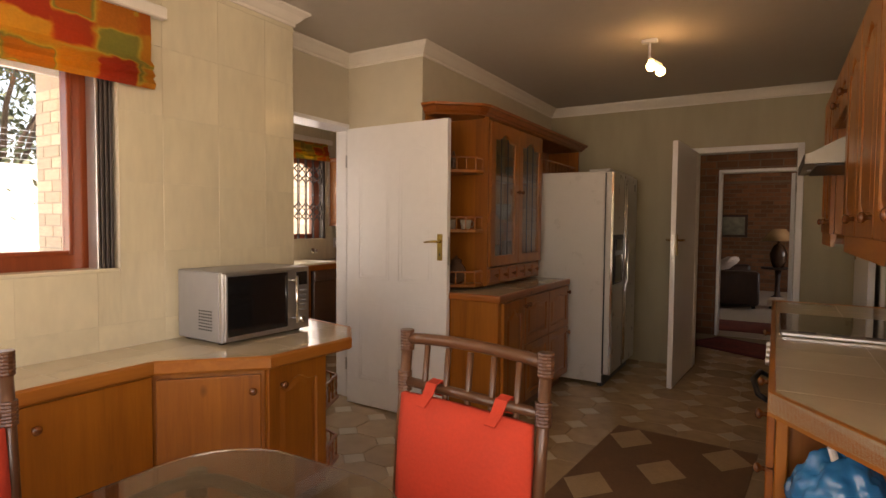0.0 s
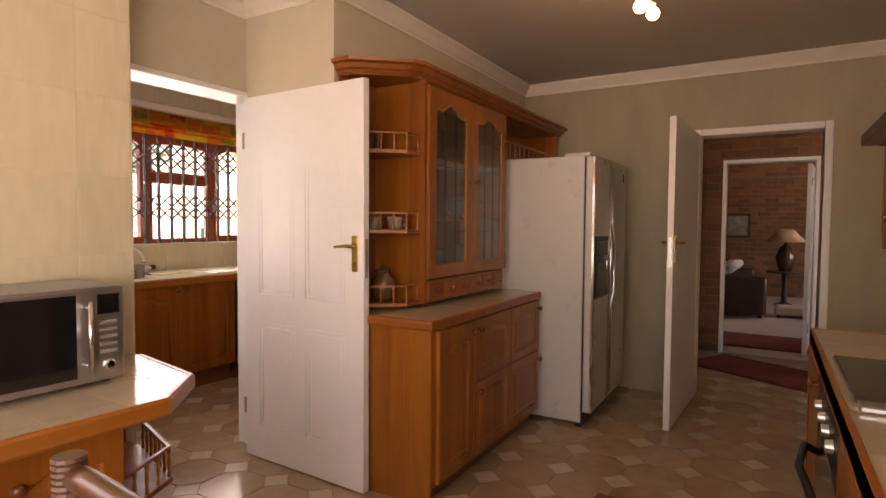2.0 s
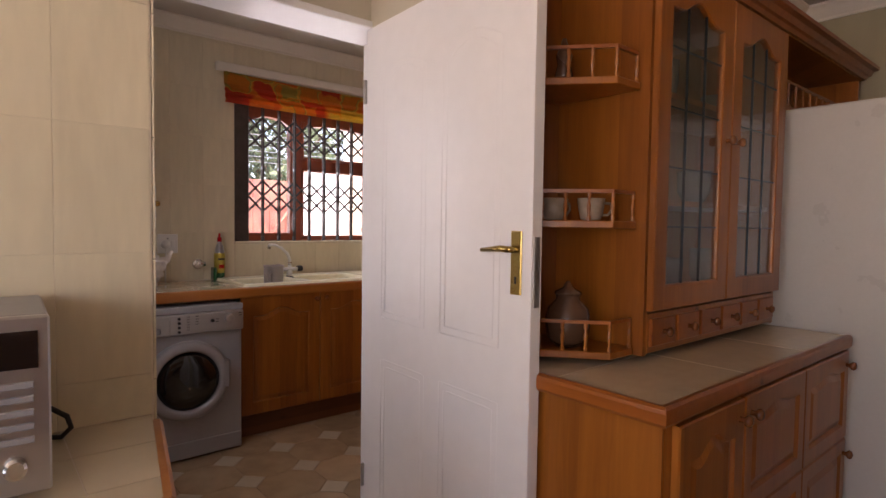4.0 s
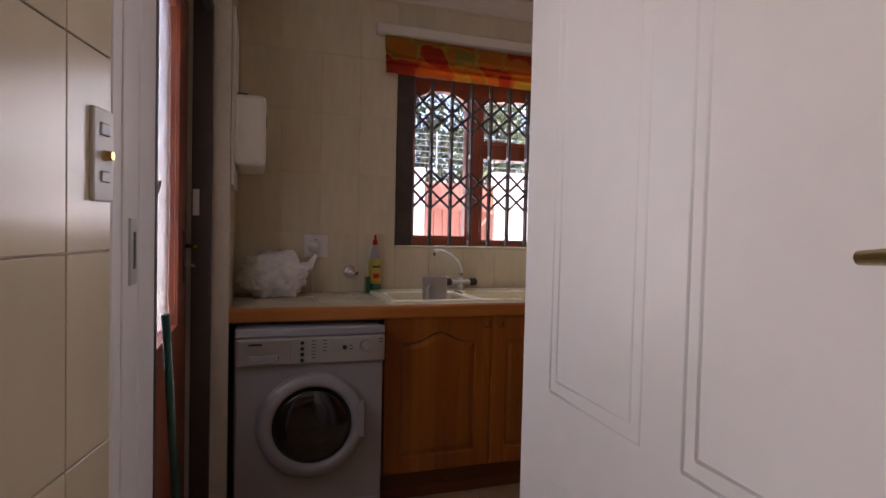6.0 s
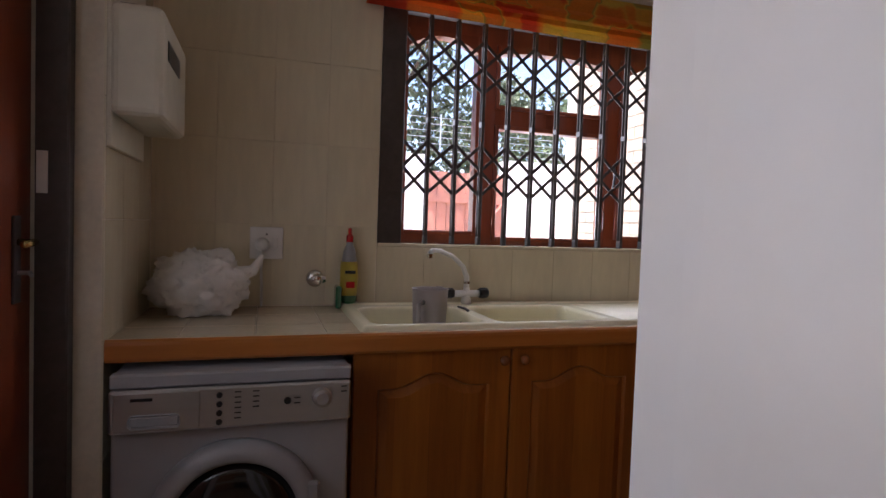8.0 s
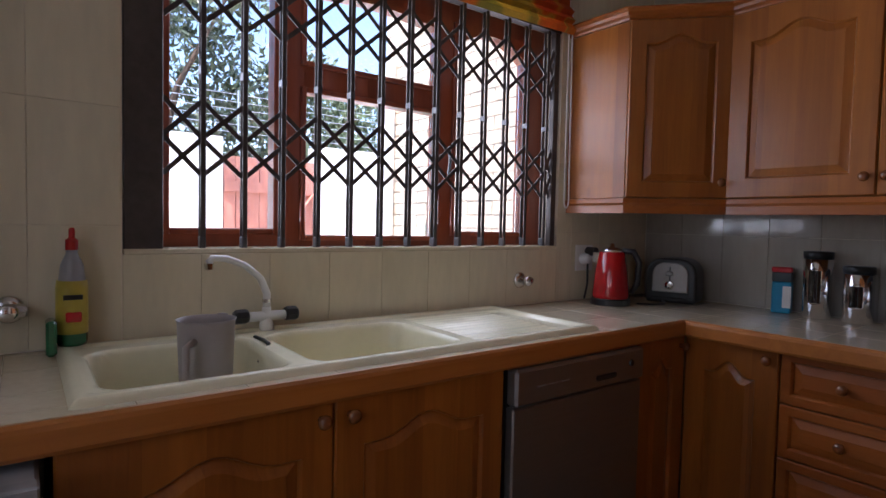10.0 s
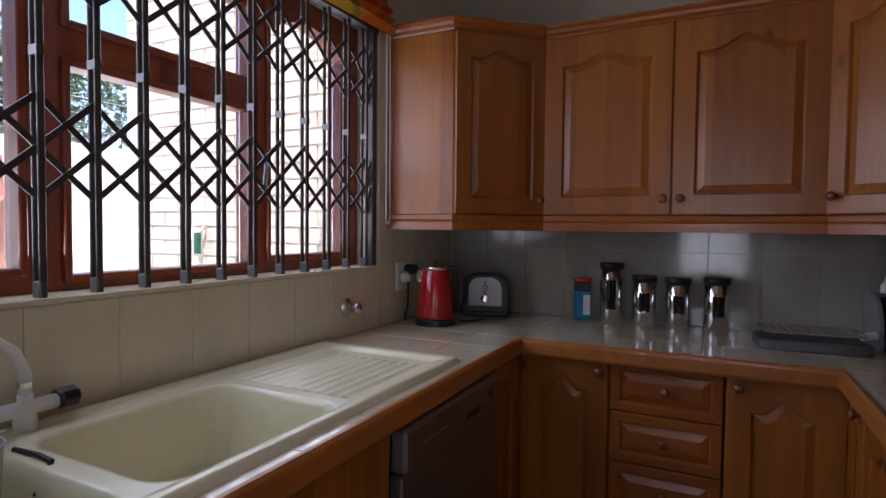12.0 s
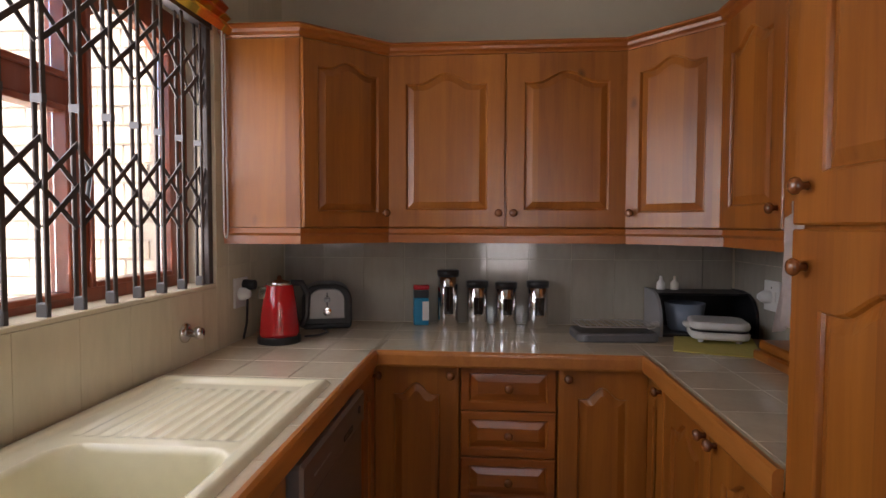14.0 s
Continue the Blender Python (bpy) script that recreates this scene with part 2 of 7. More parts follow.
LEAF = material("leaf", (0.11, 0.145, 0.07), 0.5, vary=0.4, scale=6, island=0.4)
BARK = material("bark", (0.09, 0.06, 0.04), 0.9, vary=0.3, scale=20, bump=0.6)
CARPET = material("carpet", (0.5, 0.42, 0.33), 0.95, vary=0.1, scale=120, bump=0.3)
REDRUG = material("red_rug", (0.13, 0.02, 0.016), 0.95, vary=0.3, scale=14, bump=0.3)
RUGBROWN = material("rug_brown", (0.17, 0.095, 0.05), 0.95, vary=0.15, scale=60, bump=0.3)
RUGBEIGE = material("rug_beige", (0.38, 0.27, 0.155), 0.95, vary=0.15, scale=60, bump=0.3)
LEATHER = material("brown_leather", (0.05, 0.022, 0.014), 0.4, vary=0.25, scale=14, bump=0.15)


def checked_fabric(name, palette, size):
    """Cotton printed with soft-edged watercolour checks of several colours."""
    m = material(name, palette[0], 0.9, vary=0.12, scale=90, bump=0.2)
    nt = m.node_tree
    L = nt.links.new
    b = nt.nodes["Principled BSDF"]
    tc = nt.nodes.new("ShaderNodeTexCoord")
    warp = nt.nodes.new("ShaderNodeTexNoise")
    warp.inputs["Scale"].default_value = 9
    L(tc.outputs["Object"], warp.inputs["Vector"])
    wm = nt.nodes.new("ShaderNodeVectorMath")
    wm.operation = "MULTIPLY_ADD"
    wm.inputs[1].default_value = (0.07, 0.07, 0.07)
    L(warp.outputs["Color"], wm.inputs[0])
    L(tc.outputs["Object"], wm.inputs[2])
    mp = nt.nodes.new("ShaderNodeMapping")
    mp.inputs["Scale"].default_value = (0.05, 1 / size[0], 1 / size[1])
    L(wm.outputs[0], mp.inputs["Vector"])
    vor = nt.nodes.new("ShaderNodeTexVoronoi")
    vor.feature, vor.distance = "SMOOTH_F1", "CHEBYCHEV"
    vor.inputs["Scale"].default_value = 1.0
    vor.inputs["Smoothness"].default_value = 0.25
    vor.inputs["Randomness"].default_value = 0.45
    L(mp.outputs[0], vor.inputs["Vector"])
    sep = nt.nodes.new("ShaderNodeSeparateColor")
    L(vor.outputs["Color"], sep.inputs[0])
    ramp = nt.nodes.new("ShaderNodeValToRGB")
    cr = ramp.color_ramp
    while len(cr.elements) < len(palette):
        cr.elements.new(0.5)
    for k, c in enumerate(palette):
        cr.elements[k].position = 0.1 + 0.8 * k / (len(palette) - 1)
        cr.elements[k].color = (*c, 1)
    L(sep.outputs[0], ramp.inputs[0])
    sc = next(n for n in nt.nodes if n.type == "VECT_MATH" and n.operation == "SCALE")
    L(ramp.outputs[0], sc.inputs[0])
    return m


BLIND_FABRIC = checked_fabric("blind_fabric", [(0.5, 0.05, 0.015), (0.62, 0.16, 0.02), (0.66, 0.27, 0.03), (0.62, 0.42, 0.06), (0.3, 0.27, 0.05), (0.6, 0.2, 0.02)], (0.17, 0.11))


# ---- mesh helpers ----
def mesh_of(name, bm, mat):
    bmesh.ops.recalc_face_normals(bm, faces=bm.faces)
    me = bpy.data.meshes.new(name)
    bm.to_mesh(me)
    bm.free()
    for m in mat if isinstance(mat, (list, tuple)) else [mat]:
        me.materials.append(m)
    return me


def part(name, bm, mat, parent=None, label="", at=None, smooth=False):
    me = mesh_of(name, bm, mat)
    if smooth:
        for p in me.polygons:
            p.use_smooth = True
    ob = new(name, me)
    if parent is not None:
        ob.parent = parent
    if at is not None:
        ob.matrix_basis = at
    if label:
        ob["label"] = label
    return ob


def piece(name, me, parent, m):
    ob = new(name, me)
    ob.parent = parent
    ob.matrix_basis = m
    return ob


def thing(name, m, label, category, group="", kind=""):
    ob = new(name)
    ob.empty_display_size = 0.05
    ob.matrix_basis = m
    return tagged(ob, label, category, group, kind)


def box(x0, y0, z0, x1, y1, z1, bevel=0.0, bm=None, seg=1):
    own = bmesh.new()
    bmesh.ops.create_cube(own, size=1)
    bmesh.ops.transform(own, verts=own.verts, matrix=Matrix.Translation(((x0 + x1) / 2, (y0 + y1) / 2, (z0 + z1) / 2)) @ Matrix.Diagonal((abs(x1 - x0), abs(y1 - y0), abs(z1 - z0), 1)))
    if bevel:
        bmesh.ops.bevel(own, geom=own.edges[:], offset=bevel, segments=seg, affect="EDGES", profile=0.5)
    return join(bm, own)


def join(bm, own):
    if bm is None:
        return own
    me = bpy.data.meshes.new("tmp")
    own.to_mesh(me)
    own.free()
    bm.from_mesh(me)
    bpy.data.meshes.remove(me)
    return bm


def prism(poly, z0, z1, bevel=0.0, bm=None, seg=1):
    own = bmesh.new()
    lo = [own.verts.new((x, y, z0)) for x, y in poly]
    hi = [own.verts.new((x, y, z1)) for x, y in poly]
    own.faces.new(lo)
    own.faces.new(hi)
    for i in range(len(poly)):
        j = (i + 1) % len(poly)
        own.faces.new((lo[i], lo[j], hi[j], hi[i]))
    bmesh.ops.recalc_face_normals(own, faces=own.faces)
    if bevel:
        bmesh.ops.bevel(own, geom=own.edges[:], offset=bevel, segments=seg, affect="EDGES", profile=0.5)
    return join(bm, own)


def lathe(profile, n=16, bm=None, m=None):
    own = bmesh.new()
    rings = []
    for r, z in profile:
        rings.append([own.verts.new((r * math.cos(a), r * math.sin(a), z)) for a in [2 * math.pi * k / n for k in range(n)]])
    for a, b in zip(rings, rings[1:]):
        for i in range(n):
            own.faces.new((a[i], a[(i + 1) % n], b[(i + 1) % n], b[i]))
    own.faces.new(rings[0])
    own.faces.new(rings[-1])
    if m is not None:
        bmesh.ops.transform(own, verts=own.verts, matrix=m)
    return join(bm, own)


def tube(points, r, n=8, bm=None):
    """A round bar along points; r may be one number or one for each point."""
    own = bmesh.new()
    pts = [Vector(p) for p in points]
    radii = r if isinstance(r, (list, tuple)) else [r] * len(pts)
    rings, up = [], None
    for i, p in enumerate(pts):
        d = (pts[min(i + 1, len(pts) - 1)] - pts[max(i - 1, 0)]).normalized()
        if up is None:
            up = d.orthogonal().normalized()
        up = (up - d * up.dot(d)).normalized()
        side = d.cross(up)
        rings.append([own.verts.new(p + radii[i] * (math.cos(a) * up + math.sin(a) * side)) for a in [2 * math.pi * k / n for k in range(n)]])
    for a, b in zip(rings, rings[1:]):
        for i in range(n):
            own.faces.new((a[i], a[(i + 1) % n], b[(i + 1) % n], b[i]))
    own.faces.new(rings[0])
    own.faces.new(rings[-1])
    return join(bm, own)


def arc(p, q, bulge, n=8):
    p, q, bulge = Vector(p), Vector(q), Vector(bulge)
    return [p.lerp(q, k / n) + bulge * (4 * (k / n) * (1 - k / n)) for k in range(n + 1)]


def extrude_path(profile, path, bm=None):
    """A moulding: profile of (out, up) swept along a level path of (x, y, z); out is to the right of the way."""
    own = bmesh.new()
    pts = [Vector(p) for p in path]
    rings = []
    for i, p in enumerate(pts):
        a = (pts[i] - pts[i - 1]).normalized() if i else (pts[1] - pts[0]).normalized()
        b = (pts[i + 1] - pts[i]).normalized() if i < len(pts) - 1 else a
        na, nb = Vector((a.y, -a.x, 0)), Vector((b.y, -b.x, 0))
        nrm = (na + nb)
        nrm = nrm / max(0.2, nrm.dot(na))
        rings.append([own.verts.new(p + nrm * o + Vector((0, 0, u))) for o, u in profile])
    k = len(profile)
    for a, b in zip(rings, rings[1:]):
        for i in range(k):
            own.faces.new((a[i], a[(i + 1) % k], b[(i + 1) % k], b[i]))
    own.faces.new(rings[0])
    own.faces.new(rings[-1])
    bmesh.ops.recalc_face_normals(own, faces=own.faces)
    return join(bm, own)


def cut_rects(u0, u1, v0, v1, holes):
    """The rectangle less the holes, as rectangles."""
    rects = [(u0, u1, v0, v1)]
    for a0, a1, b0, b1 in holes:
        out = []
        for r in rects:
            c0, c1, d0, d1 = max(r[0], a0), min(r[1], a1), max(r[2], b0), min(r[3], b1)
            if c0 >= c1 or d0 >= d1:
                out.append(r)
                continue
            for q in ((r[0], c0, r[2], r[3]), (c1, r[1], r[2], r[3]), (c0, c1, r[2], d0), (c0, c1, d1, r[3])):
                if q[1] - q[0] > 0.004 and q[3] - q[2] > 0.004:
                    out.append(q)
        rects = out
    return rects


def wall(name, axis, c0, c1, u0, u1, z0, z1, holes=(), mat=None, label="plain painted wall"):
    """A wall between two planes across one axis, with holes (u0, u1, z0, z1) through it."""
    bm = bmesh.new()
    for a, b, c, d in cut_rects(u0, u1, z0, z1, holes):
        if axis == "x":
            box(c0, a, c, c1, b, d, bm=bm)
        else:
            box(a, c0, c, b, c1, d, bm=bm)
    return tagged(part(name, bm, mat or PLASTER), label, "wall", kind="structure")


def unit_slab(name, mat, edge=0.004):
    """A 1 x 1 slab with softened edges, to be scaled to a tile: front at y = 0, back at y = 1."""
    bm = bmesh.new()
    front = [bm.verts.new(p) for p in ((-0.497, 0, -0.498), (0.497, 0, -0.498), (0.497, 0, 0.498), (-0.497, 0, 0.498))]
    mid = [bm.verts.new(p) for p in ((-0.5, 0.3, -0.5), (0.5, 0.3, -0.5), (0.5, 0.3, 0.5), (-0.5, 0.3, 0.5))]
    back = [bm.verts.new(p) for p in ((-0.5, 1, -0.5), (0.5, 1, -0.5), (0.5, 1, 0.5), (-0.5, 1, 0.5))]
    bm.faces.new(front)
    for a, b in ((front, mid), (mid, back)):
        for i in range(4):
            bm.faces.new((a[i], a[(i + 1) % 4], b[(i + 1) % 4], b[i]))
    return mesh_of(name, bm, mat)


def tile_wall(parent, mesh, name, turn, plane, u0, u1, z0, z1, holes, du, dz, ustart, zstart, thick=0.004, bond=0.0, joint=0.0018):
    """Tiles on a wall's face. turn: degrees that bring -y to the face's outward side; plane: where the wall's face lies."""
    k = math.floor((z0 - zstart) / dz)
    while zstart + k * dz < z1:
        b0, b1 = zstart + k * dz, zstart + (k + 1) * dz
        shift = bond * du * (k % 2)
        j = math.floor((u0 - ustart - shift) / du)
        while ustart + shift + j * du < u1:
            a0, a1 = ustart + shift + j * du, ustart + shift + (j + 1) * du
            for p, q, r, s in cut_rects(max(a0, u0), min(a1, u1), max(b0, z0), min(b1, z1), holes):
                if q - p < 0.012 or s - r < 0.012:
                    continue
                u, z = (p + q) / 2, (r + s) / 2
                if turn == 90:
                    m = pose(plane + thick, u, z, 0, 0, 90)
                elif turn == -90:
                    m = pose(plane - thick, u, z, 0, 0, -90)
                elif turn == 180:
                    m = pose(u, plane + thick, z, 0, 0, 180)
                else:
                    m = pose(u, plane - thick, z)
                piece(name, mesh, parent, m @ Matrix.Diagonal((q - p - joint, thick, s - r - joint, 1)))
            j += 1
        k += 1

# ---- the rooms ----
SCX, SCE, BACK, FAR = -4.783, -2.63, 5.93, 5.92   # scullery window wall, its east wall, its end wall, kitchen's far wall
DOORX, TILEX, HUTX, RIGHTX, SOUTH = -2.85, -2.555, -2.2, 0.5, -1.4
CEIL = 2.56
SW = (3.55, 5.25, 1.14, 2.12)   # scullery window
KW = (-0.25, 1.54, 1.125, 2.15)  # kitchen window
DR = (2.616, 3.44, 0.0, 2.045)   # scullery door opening
LD = (-0.775, 0.03, 0.0, 2.03)   # door to the passage

w_sw = wall("wall_west", "x", -5.03, SCX, 2.45, 6.2, 0, CEIL, [SW], GROUT, "cream tiled wall with a barred window")
w_end = wall("wall_north", "y", BACK, 6.17, SCX, SCE, 0, CEIL, [], PLASTER, "plain cream wall behind the wall cabinets")
w_sce = wall("wall_inner", "x", SCE, HUTX, 3.52, FAR, 0, CEIL, [], PLASTER, "thick cream wall between kitchen and scullery")
w_door = wall("wall_door", "x", -3.05, DOORX, 2.55, 3.52, 0, CEIL, [(DR[0] - 0.03, 3.508, 0, 2.07)], PLASTER, "cream wall round the scullery door")
w_tile = wall("wall_tiled", "x", -2.81, TILEX, SOUTH, 2.55, 0, CEIL, [KW], GROUT, "cream tiled kitchen wall with a window")
wall("wall_step", "y", 3.39, 3.52, DOORX + 0.002, HUTX, 0, CEIL, [], PLASTER, "short cream return wall beside the door")
w_ext = wall("wall_yard_door", "y", 2.45, 2.73, SCX, -3.05, 0, CEIL, [(-4.17, -3.04, 0.0, 2.1)], GROUT, "tiled wall with the glazed back door")
wall("wall_link", "y", 2.45, 2.55, -3.05, -2.81, 0, CEIL, [], PLASTER, "short plain wall beside the door")
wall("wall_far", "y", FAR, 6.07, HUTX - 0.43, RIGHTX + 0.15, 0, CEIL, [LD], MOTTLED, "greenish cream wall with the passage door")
# east and south openings lie out of view, made for the added lamps
wall("wall_east", "x", RIGHTX, RIGHTX + 0.15, SOUTH - 0.15, FAR, 0, CEIL, [(-1.25, 0.55, 0.9, 2.15)], PLASTER, "cream wall behind the hob counter")
wall("wall_south", "y", SOUTH - 0.15, SOUTH, -2.81, RIGHTX, 0, CEIL, [(-2.1, -0.1, 0.5, 2.25)], PLASTER, "cream wall with an unseen wide opening added for light")

tagged(part("ceiling", box(-5.03, SOUTH - 0.15, CEIL, RIGHTX + 0.15, 6.17, CEIL + 0.12), CEILING), "flat warm white painted ceiling", "ceiling", kind="structure")
CORN = [(0, 0), (0.075, 0), (0.075, -0.012), (0.05, -0.03), (0.022, -0.062), (0.012, -0.07), (0.012, -0.085), (0, -0.085)]


def cornice(path):
    tagged(part("cornice", extrude_path(CORN, path), CORNICE), "white moulded plaster cornice", "cornice", kind="structure")


zc = CEIL - 0.002
cornice([(RIGHTX, SOUTH, zc), (RIGHTX, FAR, zc)][::-1])
cornice([(TILEX, SOUTH, zc), (TILEX, 2.55, zc), (DOORX, 2.552, zc)])
cornice([(DOORX, 2.56, zc), (DOORX, 3.39, zc), (HUTX, 3.39, zc), (HUTX, FAR, zc), (RIGHTX, FAR, zc)])
cornice([(SCX, 2.73, zc), (SCX, BACK, zc), (SCE, BACK, zc), (SCE, 3.52, zc)])

# ---- floors ----
floor = tagged(part("floor", box(-5.0, SOUTH, -0.1, RIGHTX, 6.1, -0.004), FLOOR_GROUT), "beige octagon floor tiles with pale square insets", "floor", kind="structure")
# ground outside
bm = bmesh.new()
bmesh.ops.create_grid(bm, x_segments=2, y_segments=2, size=1500)
bmesh.ops.translate(bm, verts=bm.verts, vec=(0, 0, -0.16))
tagged(part("ground", bm, YARD), "pale paved yard reaching to the horizon", "ground", kind="structure")

# ---- passage and lounge ----
wall("wall_passage_west", "x", -1.6, -1.45, 6.07, 7.75, 0, CEIL, [], PLASTER, "plain passage wall")
wall("wall_passage_east", "x", 0.9, 1.05, 6.07, 7.75, 0, CEIL, [], PLASTER, "plain passage wall")
P2 = (-0.72, 0.12, 0, 2.02)
w_brick = wall("wall_passage", "y", 7.765, 7.95, -1.6, 1.05, 0, CEIL, [P2], MORTAR_DARK, "red-brown face brick wall with a doorway")
w_lounge = wall("wall_lounge", "y", 13.6, 13.8, -4, 3.1, 0, 2.9, [], MORTAR_DARK, "red-brown face brick lounge wall")
wall("wall_lounge_west", "x", -4.15, -4.0, 7.95, 13.6, 0, 2.9, [], PLASTER, "plain lounge wall")
wall("wall_lounge_east", "x", 2.95, 3.1, 7.95, 13.6, 0, 2.9, [(10.0, 12.0, 0.8, 2.2)], PLASTER, "lounge wall with a window")
wall("wall_lounge_south", "y", 7.8, 7.95, -4.0, -1.6, 0, 2.9, [], PLASTER, "plain lounge wall")
wall("wall_lounge_south", "y", 7.8, 7.95, 1.05, 2.95, 0, 2.9, [], PLASTER, "plain lounge wall")
wall("wall_lounge_head", "y", 7.8, 7.95, -1.6, 1.05, CEIL, 2.9, [], PLASTER, "plain lounge wall head")
tagged(part("ceiling", box(-1.6, 6.07, CEIL, 1.05, 7.8, CEIL + 0.1), CEILING), "white passage ceiling", "ceiling", kind="structure")
tagged(part("ceiling", box(-4.15, 7.8, 2.9, 3.1, 13.8, 3.0), CEILING), "white lounge ceiling", "ceiling", kind="structure")
tagged(part("floor", box(-1.6, 6.1, -0.1, 1.05, 7.8, -0.004), FLOOR_GROUT), "beige tiled passage floor", "floor", kind="structure")
tagged(part("floor", box(-4.15, 7.8, -0.1, 3.1, 13.8, 0.0), CARPET), "beige carpeted lounge floor", "floor", kind="structure")


# ---- cabinets ----
def raised_panel(w, h, rail=0.06, arch=0.045, t=0.02, glazed=False):
    """A framed door, its back at y = 0 and its front at y = -t: stiles and rails round a raised panel, arched at the top."""
    bm = bmesh.new()
    n = 14 if arch else 1
    inner = [(rail, rail), (w - rail, rail)]
    for k in range(n + 1):
        s = k / n
        x = w - rail - s * (w - 2 * rail)
        c = abs(2 * s - 1)
        lift = 0.5 + 0.5 * math.cos(math.pi * min(1, c / 0.72))
        inner.append((x, h - rail - arch + arch * lift))
    outer = [(0, 0), (w, 0)] + [(w - (k / n) * w, h) for k in range(n + 1)]
    cx, cz = w / 2, h / 2

    def inset(d):
        return [(cx + (x - cx) * (1 - d / (w / 2 - rail)), cz + (z - cz) * (1 - d / (h / 2 - rail))) for x, z in inner]

    e = 0.004
    loops = [[(x, 0.0, z) for x, z in outer], [(x, -t + e, z) for x, z in outer]]
    loops.append([(min(max(x, e), w - e), -t, min(max(z, e), h - e)) for x, z in outer])
    loops.append([(x, -t, z) for x, z in inner])
    loops.append([(x, -t + 0.004, z) for x, z in inset(0.004)])
    if glazed:
        loops.append([(x, 0.0, z) for x, z in inset(0.006)])
    else:
        loops.append([(x, -t + 0.011, z) for x, z in inset(0.007)])
        loops.append([(x, -t + 0.010, z) for x, z in inset(0.012)])
        loops.append([(x, -t + 0.002, z) for x, z in inset(0.034)])
    vs = [[bm.verts.new(p) for p in lp] for lp in loops]
    k = len(outer)
    for a, b in zip(vs, vs[1:]):
        for i in range(k):
            bm.faces.new((a[i], a[(i + 1) % k], b[(i + 1) % k], b[i]))
    if not glazed:
        bm.faces.new(vs[-1])
        bm.faces.new(vs[0])
    else:
        for i in range(k):
            j = (i + 1) % k
            bm.faces.new((vs[0][i], vs[0][j], vs[-1][j], vs[-1][i]))
    return bm


def knob_mesh(bm=None, m=None):
    turn = Matrix.Rotation(radians(90), 4, "X")
    return lathe([(0.008, 0), (0.0065, 0.006), (0.008, 0.012), (0.015, 0.018), (0.0165, 0.024), (0.013, 0.03), (0.006, 0.033)], 14, bm, (m or Matrix()) @ turn)


def door_on(parent, x, z, w, h, knob=None, arch=0.045, rail=0.072, name="door", label=""):
    d = part(name, raised_panel(w - 0.004, h - 0.004, rail, arch), WOOD, parent, label, pose(x + 0.002, -0.002, z + 0.002))
    if knob:
        part("knob", knob_mesh(), KNOB, d, "dark turned wooden knob", pose(knob[0], -0.02, knob[1]), smooth=True)
    return d


def drawer_on(parent, x, z, w, h):
    d = part("drawer_front", raised_panel(w - 0.004, h - 0.004, 0.03, 0), WOOD_X, parent, "", pose(x + 0.002, -0.002, z + 0.002))
    part("knob", knob_mesh(), KNOB, d, "dark turned wooden knob", pose(w / 2, -0.02, h / 2), smooth=True)
    return d


def carcass(parent, w, d, z0, z1, mat=None, name="body"):
    return part(name, box(0.001, 0, z0, w - 0.001, d, z1, 0.002), mat or WOOD, parent)


def base_unit(m, w, d=0.56, h=0.85, doors=1, label="varnished pine base cabinet with arched panel doors", group="base cabinets", hinge="l", drawers=0, kick=0.145, body_top=None):
    c = thing("base_cabinet", m, label, "cabinet", group)
    carcass(c, w, d, kick, body_top or h)
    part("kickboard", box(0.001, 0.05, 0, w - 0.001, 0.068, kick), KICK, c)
    if drawers:
        hh = (h - kick) / drawers
        for k in range(drawers):
            drawer_on(c, 0, kick + k * hh, w, hh)
    else:
        dw = w / doors
        for k in range(doors):
            side = (dw - 0.035 if k == 0 else 0.035) if doors == 2 else (dw - 0.035 if hinge == "l" else 0.035)
            door_on(c, k * dw, kick, dw, h - kick, (side, h - kick - 0.045))
    return c


CROWN = [(0, 0), (0.012, 0), (0.016, 0.012), (0.03, 0.022), (0.034, 0.04), (0.05, 0.05), (0.05, 0.062), (0, 0.062)]
LIGHTRAIL = [(0, 0), (0.008, -0.002), (0.012, -0.02), (0.004, -0.03), (0.004, -0.062), (-0.014, -0.062), (-0.014, 0)]


def wall_unit(m, w, d=0.33, z0=1.365, z1=2.075, doors=1, hinge="l", label="varnished pine wall cabinet with arched panel door", arch=0.045):
    c = thing("wall_cabinet", m, label, "cabinet", "wall cabinets")
    carcass(c, w, d, z0, z1)
    dw = w / doors
    for k in range(doors):
        side = (dw - 0.03 if k == 0 else 0.03) if doors == 2 else (dw - 0.03 if hinge == "l" else 0.03)
        door_on(c, k * dw, z0, dw, z1 - z0, (side, 0.06), arch)
    return c


# scullery: window side, fronts at x = -4.2 facing east
FX = -4.215
for y, w, doors in ((3.375, 1.02, 2),):
    base_unit(pose(FX, y, 0, 0, 0, 90), w, 0.55, 0.855, doors, "varnished pine sink cabinet with two arched doors", body_top=0.7)
base_unit(pose(FX, 5.025, 0, 0, 0, 90), 0.29, 0.55, 0.855, 1, "narrow varnished pine corner filler cabinet")
# end wall, fronts at y = 5.345 facing the room
FY = 5.345
base_unit(pose(-4.198, FY, 0), 0.328, 0.56, 0.855, 1, "varnished pine corner base cabinet")
base_unit(pose(-3.868, FY, 0), 0.36, 0.56, 0.855, drawers=4, label="varnished pine chest of four kitchen drawers")
base_unit(pose(-3.505, FY, 0), 0.33, 0.56, 0.855, 1, "varnished pine base cabinet with arched panel door", hinge="r")
